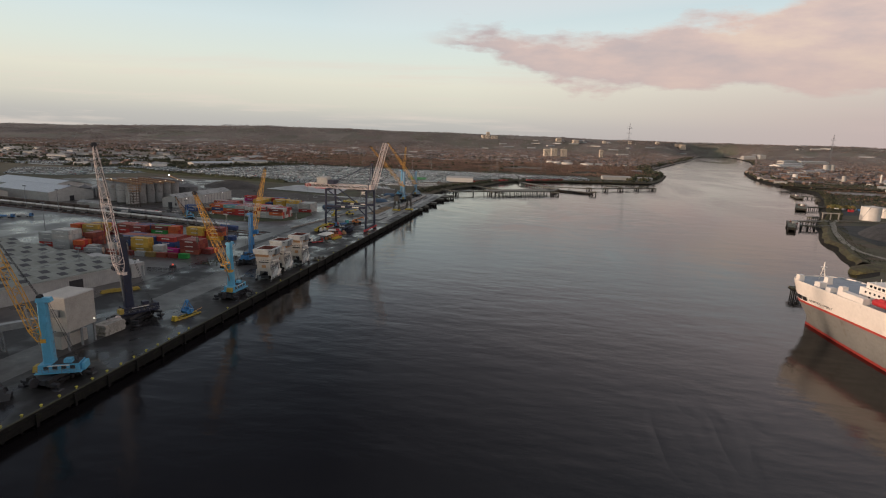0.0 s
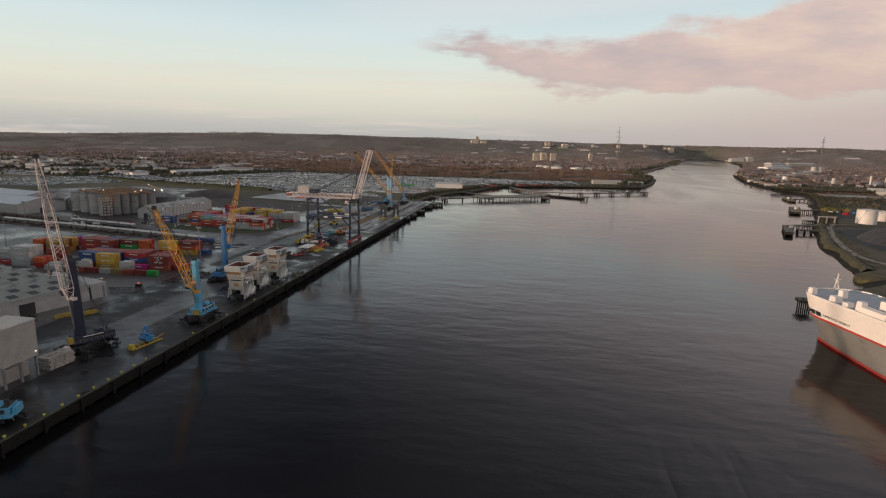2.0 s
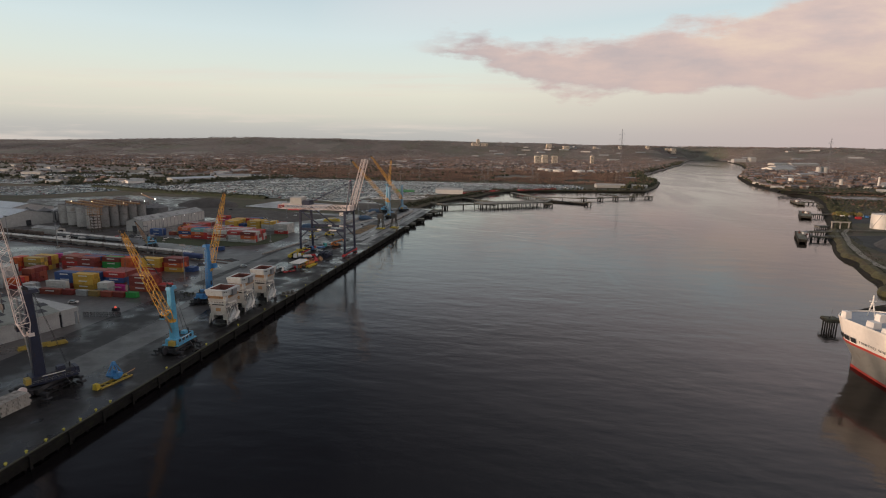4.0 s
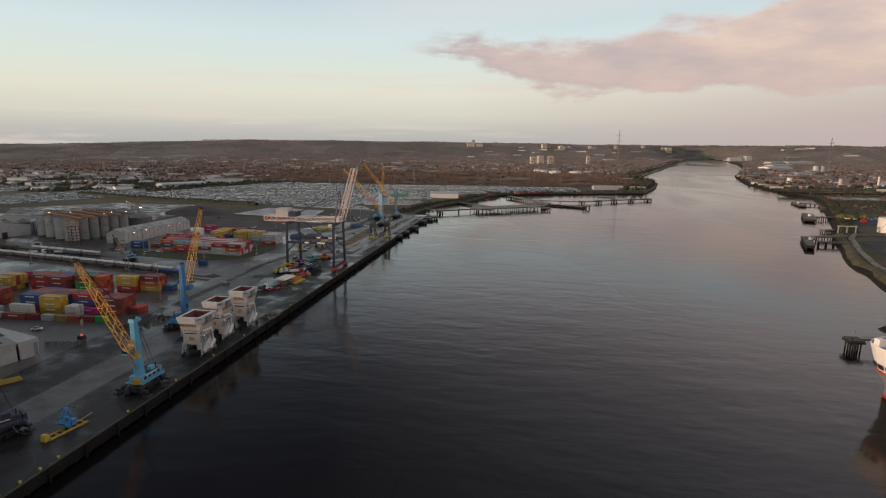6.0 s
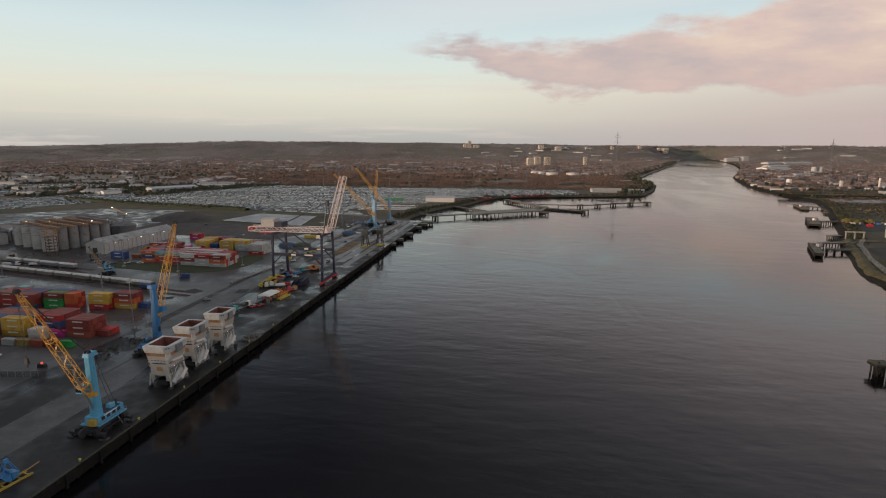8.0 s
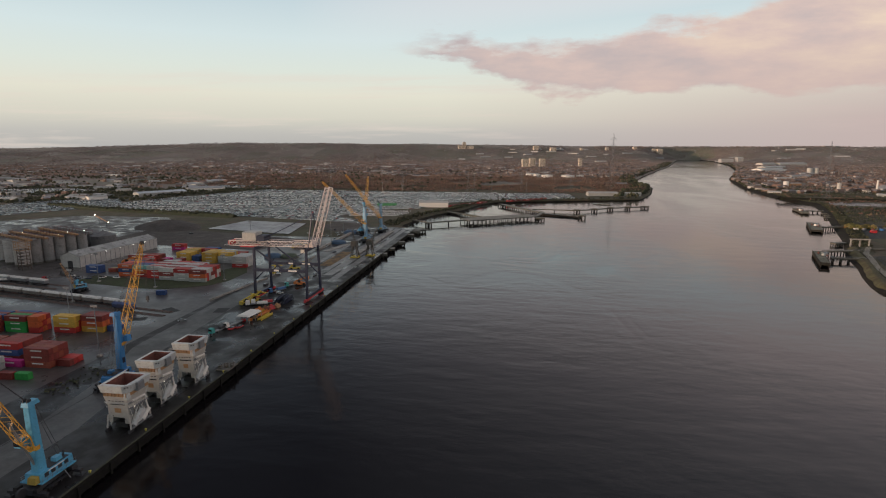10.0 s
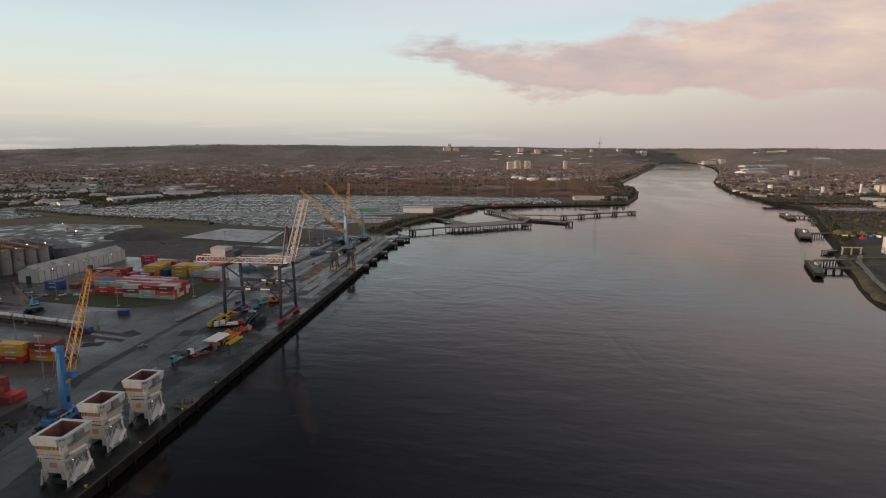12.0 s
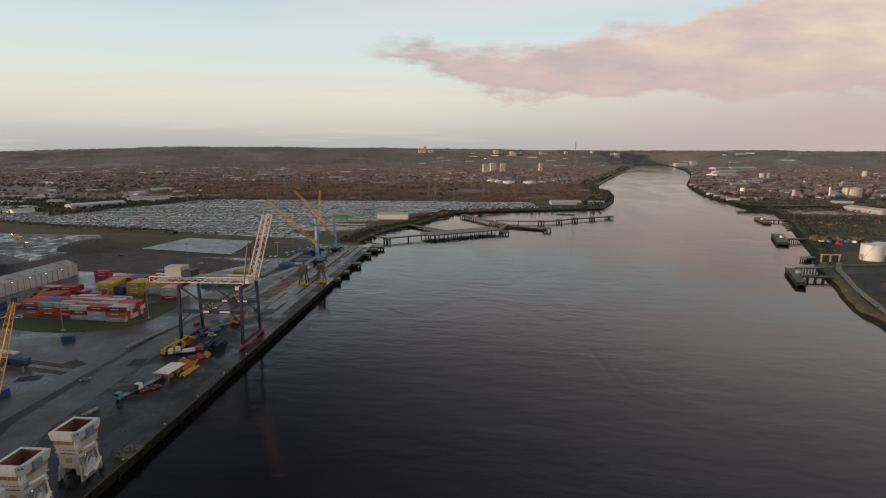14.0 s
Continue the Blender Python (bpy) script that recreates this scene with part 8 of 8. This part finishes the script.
CAR_V = [(-2.2, -0.9, 0.3), (2.2, -0.9, 0.3), (2.2, 0.9, 0.3), (-2.2, 0.9, 0.3), (-2.15, -0.88, 0.95), (2.1, -0.88, 0.85), (2.1, 0.88, 0.85), (-2.15, 0.88, 0.95),
         (-1.9, -0.78, 0.95), (0.9, -0.78, 0.9), (0.9, 0.78, 0.9), (-1.9, 0.78, 0.95), (-1.4, -0.65, 1.5), (0.2, -0.65, 1.5), (0.2, 0.65, 1.5), (-1.4, 0.65, 1.5)]
CAR_F = [(4, 5, 6, 7), (0, 1, 5, 4), (1, 2, 6, 5), (2, 3, 7, 6), (3, 0, 4, 7), (12, 13, 14, 15), (8, 9, 13, 12), (9, 10, 14, 13), (10, 11, 15, 14), (11, 8, 12, 15)]
CAR_M = [0, 0, 0, 0, 0, 0, 1, 1, 1, 1]


def car_field(name, poly, ang, label, seed, fill=0.93, paint="car_paint"):
    rr = random.Random(seed)
    ca, sa = math.cos(radians(ang)), math.sin(radians(ang))
    cx, cy = sum(p[0] for p in poly) / len(poly), sum(p[1] for p in poly) / len(poly)
    R = max(math.hypot(p[0] - cx, p[1] - cy) for p in poly)
    v, f, mi = [], [], []
    b, row = -R, 0
    while b < R:
        a = -R
        gap = rr.random() < 0.08
        while a < R:
            x, y = cx + a * ca - b * sa, cy + a * sa + b * ca
            if not gap and rr.random() < fill and inside(poly, x, y) and noise.noise((x / 60, y / 60, seed)) > -0.48:
                k = len(v)
                j = radians(ang + 90 + rr.uniform(-2, 2))
                cj, sj, h = math.cos(j), math.sin(j), rr.choice((1.0, 1.0, 1.15, 1.3))
                v += [(x + p * cj - q * sj, y + p * sj + q * cj, Q + 0.05 + r * h) for p, q, r in CAR_V]
                f += [tuple(k + i for i in q) for q in CAR_F]
                mi += CAR_M
            a += 2.5 if int((a + R) / 2.5) % 46 else 13.0
        row += 1
        b += 4.8 if row % 2 else 8.4 if row % 10 else 16.0
    me = bpy.data.meshes.new(name)
    me.from_pydata(v, [], f)
    me.materials.append(M[paint])
    me.materials.append(M["glass"])
    me.polygons.foreach_set("material_index", mi)
    return tagged(new(name, me), label, "cars", kind="stuff")


M["car_paint"] = island_mat("car_paint", [(0.0, (0.80, 0.90, 0.91)), (0.40, (0.05, 0.06, 0.07)), (0.48, (0.62, 0.68, 0.71)), (0.64, (0.14, 0.19, 0.22)), (0.70, (0.85, 0.87, 0.88)), (0.88, (0.14, 0.24, 0.28)), (0.94, (0.35, 0.04, 0.04)), (0.96, (0.2, 0.34, 0.33))], 0.25, 0.1, 0.1)
M["van_paint"] = island_mat("van_paint", [(0.0, (0.88, 0.88, 0.88)), (0.9, (0.9, 0.9, 0.9)), (1.0, (0.5, 0.5, 0.52))], 0.3, 0.0, 0.05)
PARK = [(-262, 772), (-74, 728), (-128, 796), (-104, 874), (-30, 905), (-48, 950), (60, 1050), (222, 1108), (214, 1215), (-178, 1212), (-440, 1225), (-520, 1030), (-560, 862), (-420, 812)]
car_field("parked_cars", PARK, 8, "thousands of new cars parked in close rows", 3)
LOTS = [[(-690, 1240), (-440, 1300), (-400, 1340), (-690, 1330)],
        [(-700, 690), (-610, 700), (-560, 800), (-520, 872), (-545, 905), (-610, 980), (-690, 925), (-740, 830), (-800, 800)],
        [(-980, 900), (-800, 880), (-790, 960), (-900, 1010)],
        [(-1150, 1090), (-900, 1060), (-760, 1130), (-900, 1190)]]
for k, lot in enumerate(LOTS):
    car_field("parked_cars", lot, (4, 22, 12, 8)[k], ("more new cars parked in close rows farther off", "pale new cars parked in rows behind the sheds", "cars parked in rows by the far works", "cars parked in rows beyond the works")[k], 5 + k)
car_field("parked_cars", [(-122, 800), (-50, 800), (-34, 862), (-100, 868)], 10, "white new vans and cars parked by the river bank", 31, 0.97, "van_paint")
car_field("parked_cars", [(-80, 730), (-50, 640), (-62, 560), (-80, 560), (-100, 640)], 5, "a few cars parked by the far quay", 8, 0.12)
g = Geo()
g.quad(*[(x, y, Q + 0.03) for x, y in PARK])
M["park_ground"] = mat("park_asphalt", (0.055, 0.055, 0.058), 0.5, 0, 0.3, 0.05, 0.01, wet=0.25)
for lot in LOTS:
    g.quad(*[(x, y, Q + 0.03) for x, y in lot])
solo("car_park", g, M["park_ground"], "wet grey car storage compound", "car park", "structure")

ICO = [(0, 0, 1), (0.894, 0, 0.447), (0.276, 0.851, 0.447), (-0.724, 0.526, 0.447), (-0.724, -0.526, 0.447), (0.276, -0.851, 0.447), (0.724, 0.526, -0.447), (-0.276, 0.851, -0.447), (-0.894, 0, -0.447), (-0.276, -0.851, -0.447), (0.724, -0.526, -0.447), (0, 0, -1)]
ICF = [(0, 1, 2), (0, 2, 3), (0, 3, 4), (0, 4, 5), (0, 5, 1), (1, 6, 2), (2, 7, 3), (3, 8, 4), (4, 9, 5), (5, 10, 1), (6, 7, 2), (7, 8, 3), (8, 9, 4), (9, 10, 5), (10, 6, 1)]


CAP = [(0, 0, 1), (1, 0, -0.2), (0.5, 0.87, 0.1), (-0.5, 0.87, -0.2), (-1, 0, 0.1), (-0.5, -0.87, -0.1), (0.5, -0.87, 0.1)]
CAPF = [(0, 1, 2), (0, 2, 3), (0, 3, 4), (0, 4, 5), (0, 5, 6), (0, 6, 1)]


def woods(name, spots, mat_key, label, seed, clumps=3, far=False, flat=1.0, grain=1.0):
    """Crowns as uneven clumps, joined; spots: (x, y, size). flat: low wide stands; grain: size of the clumps."""
    rs = np.random.RandomState(seed)
    base = np.array(CAP if far else ICO, float)
    nv = len(base)
    sp = np.array([(x, y, height(x, y), s) for x, y, s in spots])
    sp = np.repeat(sp, clumps, axis=0)
    n = len(sp)
    off = rs.uniform(-0.55, 0.55, (n, 3)) * sp[:, 3:4]
    r = sp[:, 3] * rs.uniform(0.3, 0.62, n) * grain
    ctr = sp[:, :3] + off * np.array([1, 1, 0.3])
    ctr[:, 2] += sp[:, 3] * rs.uniform(0.35, 0.85, n) * flat
    jit = rs.uniform(0.6, 1.35, (n, nv, 1))
    v = ctr[:, None, :] + base[None] * jit * r[:, None, None] * np.array([1, 1, 1.05 * flat])
    faces = np.array(CAPF if far else ICF)[None] + (np.arange(n) * nv)[:, None, None]
    me = bpy.data.meshes.new(name)
    me.from_pydata(v.reshape(-1, 3).tolist(), [], faces.reshape(-1, 3).tolist())
    me.materials.append(M[mat_key])
    return tagged(new(name, me), label, "trees", kind="stuff")


M["autumn"] = island_mat("autumn_leaves", [(0.0, (0.125, 0.086, 0.068)), (0.35, (0.155, 0.09, 0.068)), (0.65, (0.165, 0.098, 0.07)), (0.85, (0.105, 0.092, 0.062)), (1.0, (0.165, 0.12, 0.076))], 0.95)
M["green_tree"] = island_mat("dark_green_leaves", [(0.0, (0.028, 0.034, 0.019)), (0.4, (0.042, 0.05, 0.026)), (0.7, (0.056, 0.052, 0.031)), (1.0, (0.075, 0.075, 0.036))], 0.95)
# paler variant of the autumn leaves, with distance haze painted in
M["hazed_wood"] = island_mat("hazed_woods", [(0.0, (0.125, 0.088, 0.074)), (0.4, (0.195, 0.122, 0.10)), (0.7, (0.16, 0.13, 0.106)), (1.0, (0.23, 0.145, 0.11))], 0.95)
M["gold_tree"] = island_mat("yellowing_leaves", [(0.0, (0.10, 0.10, 0.03)), (0.5, (0.17, 0.14, 0.04)), (1.0, (0.2, 0.13, 0.05))], 0.95)
# both bare-wood tones are greyed and lightened: far haze put into the colour
M["hazed_stand"] = island_mat("hazed_bare_woods", [(0.0, (0.17, 0.14, 0.13)), (0.5, (0.22, 0.175, 0.16)), (1.0, (0.19, 0.165, 0.145))], 0.95)
M["hazed_bare_tree"] = island_mat("hazed_bare_twigs", [(0.0, (0.16, 0.14, 0.13)), (0.5, (0.215, 0.182, 0.166)), (1.0, (0.18, 0.16, 0.138))], 0.95)


def clear(x, y):   # no trees on cars, water or past the crest
    if inside(PARK, x, y) or any(inside(p, x, y) for p in LOTS) or math.hypot(x - 110, y - 60) > 4700:
        return False
    return x < along(RIVER_LEFT, y) - 14 or x > along(RIVER_RIGHT, y) + 14


def fine(x, y):
    """Growth and houses get lower and closer towards the far slopes."""
    return 1.0 - 0.58 * smooth(2300, 4500, math.hypot(x - 110, y - 60))


def scatter(n, x0, x1, y0, y1, s0, s1, seed, patch=140.0, thresh=-0.1):
    rr = random.Random(seed)
    out = []
    for _ in range(n):
        x, y = rr.uniform(x0, x1), rr.uniform(y0, y1)
        if clear(x, y) and noise.noise((x / patch, y / patch, seed)) > thresh:
            out.append((x, y, rr.uniform(s0, s1) * fine(x, y)))
    return out


belt = [(p[0], p[1], p[2] * (1.0 + 0.55 * noise.noise((p[0] / 55, p[1] / 55, 9)))) for p in scatter(26000, -900, 440, 1225, 1860, 2.0, 5.2, 1, 130, -0.28) if p[1] > 1225 + max(0, -p[0] - 420) * 0.35 and p[0] < along(RIVER_LEFT, p[1]) - 20]
woods("autumn_woods", belt, "autumn", "dense rust-brown autumn woods behind the car park", 1, 5, True, 1.0, 0.62)
woods("autumn_woods", scatter(74000, -3300, 900, 1640, 4650, 2.4, 6, 2, 260, -0.4), "hazed_wood", "brown autumn woods among the far town", 2, 2, True)
woods("bare_woods", scatter(14000, -3600, 1500, 1900, 4700, 3, 7, 3, 300, -0.15), "hazed_bare_tree", "grey-brown bare woods on the far slopes", 3, 2, True)
def stands(n, x0, x1, seed, thresh):
    rr = random.Random(seed)
    out = []
    for _ in range(n):
        x, y = rr.uniform(x0, x1), rr.uniform(2500, 4880)
        if math.hypot(x - 110, y - 60) < 4930 and (x < along(RIVER_LEFT, y) - 30 or x > along(RIVER_RIGHT, y) + 30 or y > 4680) and noise.noise((x / 420, y / 210, seed)) > thresh:
            out.append((x, y, rr.uniform(6, 13)))
    return out


woods("far_woods", stands(15000, -4200, 1500, 51, -0.12), "hazed_stand", "brown stands of woodland on the far slopes", 51, 2, True, 0.42)
woods("far_woods", stands(9000, -4200, 1500, 52, 0.0), "hazed_bare_tree", "grey bare stands of woodland on the far slopes", 52, 2, True, 0.42)
woods("far_woods", stands(11000, 800, 4300, 53, -0.12), "hazed_stand", "brown stands of woodland beyond the far bank", 53, 2, True, 0.42)
woods("far_woods", stands(7000, 800, 4300, 54, 0.0), "hazed_bare_tree", "grey bare stands of woodland beyond the far bank", 54, 2, True, 0.42)
woods("green_trees", scatter(3600, -1050, -330, 885, 1230, 2.0, 4.6, 44, 60, -0.12), "green_tree", "dark green trees round the sheds beyond the car park", 44, 3)
woods("green_trees", scatter(5200, -1900, 60, 880, 2400, 2.5, 6, 4, 110, -0.02), "green_tree", "dark green trees and hedges among the sheds", 4)
right = [p for p in [p for p in scatter(30000, 350, 1300, 440, 1500, 1.2, 3.3, 7, 55, -0.3) if p[1] > 640 or p[0] > 560] if not (395 < p[0] < 625 and 465 < p[1] < 810) and not (620 < p[0] < 910 and 1020 < p[1] < 1115)]
woods("river_scrub", right, "green_tree", "dark green and brown scrub on the far bank", 7, 2, True)
woods("river_scrub", scatter(2600, 540, 900, 800, 1250, 1.4, 3.8, 17, 45, 0.08), "autumn", "brown scrub on the far bank", 17, 2, True)
woods("autumn_woods", scatter(60000, 720, 3700, 1350, 4650, 2.2, 5.4, 8, 240, -0.4), "hazed_wood", "brown autumn woods beyond the far bank", 8, 2, True)
woods("bare_woods", scatter(11000, 900, 4300, 2000, 4700, 3, 7, 9, 300, -0.15), "hazed_bare_tree", "grey-brown woods on the far bank's slopes", 9, 2, True)
woods("bank_scrub", [(along(RIVER_LEFT, y) - u, y, s) for y, u, s in ((random.Random(i).uniform(715, 1130), random.Random(i + 999).uniform(9, 26), random.Random(i + 77).uniform(1.5, 3.2)) for i in range(420))],
      "green_tree", "low green scrub along the river bank", 10)
woods("bank_scrub", [(along(RIVER_RIGHT, y) + u, y, s) for y, u, s in ((random.Random(i).uniform(400, 1500), random.Random(i + 999).uniform(12, 28), random.Random(i + 77).uniform(0.6, 1.7)) for i in range(1900) if random.Random(i).uniform(400, 1500) > 640)],
      "green_tree", "low scrub along the far river bank", 11)
woods("bank_scrub", [(along(RIVER_LEFT, y) - u, y, s) for y, u, s in ((random.Random(i).uniform(1130, 3600), random.Random(i + 999).uniform(12, 60), random.Random(i + 77).uniform(3, 7)) for i in range(900))],
      "green_tree", "dark trees along the far river bend", 12)
woods("bank_scrub", [(along(RIVER_RIGHT, y) + u, y, s) for y, u, s in ((random.Random(i).uniform(1400, 3600), random.Random(i + 999).uniform(12, 60), random.Random(i + 77).uniform(2, 5)) for i in range(800))],
      "green_tree", "dark scrub along the far bank's bend", 13)

woods("hedge", [(x + random.Random(i + 5).uniform(-4, 4), y, random.Random(i + 6).uniform(2, 4.5)) for i, (x, y) in enumerate((-640 + 376 * k / 420, (860 - 45 * k / 134 if k < 134 else 815 - 55 * (k - 134) / 286) - 1 + 4 * (k % 3)) for k in range(420))],
      "green_tree", "dark hedge along the earth bank", 24)
woods("yellow_trees", [(508 + random.Random(i).uniform(-12, 14), 768 + random.Random(i + 3).uniform(-10, 12), random.Random(i + 4).uniform(3, 5)) for i in range(16)] + [(548 + random.Random(i).uniform(-9, 9), 770 + random.Random(i + 3).uniform(-5, 8), random.Random(i + 4).uniform(2.5, 4)) for i in range(12)],
      "gold_tree", "yellow-green autumn trees by the works", 25, 7)
woods("yard_bushes", [(-50 - 9 * random.Random(i).random() - (i % 3) * 2.5, 250 + 26 * random.Random(i + 50).random(), random.Random(i + 9).uniform(0.35, 0.85)) for i in range(55)], "green_tree", "dark bramble bushes along the yard fence", 14)


def houses(name, spots, label, seed):
    rr = random.Random(seed)
    v, f, mi = [], [], []
    for x, y, s in spots:
        k = fine(x, y)
        a, w, d, h = rr.uniform(0, 3.14), rr.uniform(6, 20) * k, rr.uniform(6, 9) * k, rr.uniform(4.5, 6) * k
        z = height(x, y) - 0.4
        ca, sa, k = math.cos(a), math.sin(a), len(v)
        loc = [(-w / 2, -d / 2, 0), (w / 2, -d / 2, 0), (w / 2, d / 2, 0), (-w / 2, d / 2, 0), (-w / 2, -d / 2, h), (w / 2, -d / 2, h), (w / 2, d / 2, h), (-w / 2, d / 2, h)]
        v += [(x + p * ca - q * sa, y + p * sa + q * ca, z + r) for p, q, r in loc]
        f += [tuple(k + i for i in q) for q in ((0, 1, 5, 4), (1, 2, 6, 5), (2, 3, 7, 6), (3, 0, 4, 7))]
        mi += [0] * 4
        k = len(v)
        loc = [(-w / 2 - 0.3, -d / 2 - 0.3, h), (w / 2 + 0.3, -d / 2 - 0.3, h), (w / 2 + 0.3, d / 2 + 0.3, h), (-w / 2 - 0.3, d / 2 + 0.3, h), (-w / 2 - 0.3, 0, h + d * 0.38), (w / 2 + 0.3, 0, h + d * 0.38)]
        v += [(x + p * ca - q * sa, y + p * sa + q * ca, z + r) for p, q, r in loc]
        f += [tuple(k + i for i in q) for q in ((0, 1, 5, 4), (2, 3, 4, 5), (0, 4, 3), (1, 2, 5))]
        mi += [1] * 4
    me = bpy.data.meshes.new(name)
    me.from_pydata(v, [], f)
    me.materials.append(M["house_wall"])
    me.materials.append(M["house_roof"])
    me.polygons.foreach_set("material_index", mi)
    return tagged(new(name, me), label, "houses", kind="stuff")


M["house_wall"] = island_mat("house_brick", [(0.0, (0.14, 0.09, 0.07)), (0.4, (0.20, 0.135, 0.105)), (0.7, (0.30, 0.27, 0.24)), (0.9, (0.5, 0.48, 0.45)), (1.0, (0.3, 0.2, 0.16))], 0.9)
M["house_roof"] = island_mat("house_slate", [(0.0, (0.10, 0.10, 0.105)), (0.5, (0.15, 0.13, 0.12)), (0.8, (0.2, 0.12, 0.09)), (1.0, (0.24, 0.24, 0.25))], 0.7)
houses("town_houses", scatter(8500, -3300, 900, 1800, 4650, 1, 2, 21, 330, -0.2), "rows of brick houses with slate roofs in the far town", 21)
houses("town_houses", scatter(5200, 900, 4200, 1500, 4600, 1, 2, 22, 300, -0.15), "brick houses with slate roofs beyond the far bank", 22)
houses("town_houses", scatter(560, -1600, -560, 880, 1900, 1, 2, 23, 200, 0.05), "brick houses and works beyond the port", 23)
houses("works_sheds", scatter(900, 640, 1150, 1290, 2700, 1, 2, 26, 120, -0.1), "low works and sheds close by the far bank", 26)

rr = random.Random(77)
end = [(rr.uniform(700, 2500), rr.uniform(4420, 4850), rr.uniform(3, 7)) for _ in range(5200)]
end = [p for p in end if p[1] > 4660 or p[0] < along(RIVER_LEFT, p[1]) - 14 or p[0] > along(RIVER_RIGHT, p[1]) + 14]
woods("bare_woods", end[:900], "hazed_bare_tree", "grey-brown woods where the river bends away", 78, 2, True)
woods("autumn_woods", end[3200:3700], "hazed_wood", "brown woods where the river bends away", 79, 2, True)
houses("town_houses", [p for p in end[4000:] if p[1] < 4830], "brick houses where the river bends away", 80)

rr = random.Random(91)
tuft = []
while len(tuft) < 2600:
    y = rr.uniform(395, 900)
    x = along(RIVER_RIGHT, y) + rr.uniform(11, 28)
    if noise.noise((x / 14, y / 14, 3)) > -0.25:
        tuft.append((x, y, rr.uniform(0.4, 1.1) * (1.0 if y > 640 else 0.45)))
woods("bank_grass", tuft, "green_tree", "rough olive grass and weeds along the far bank", 92)
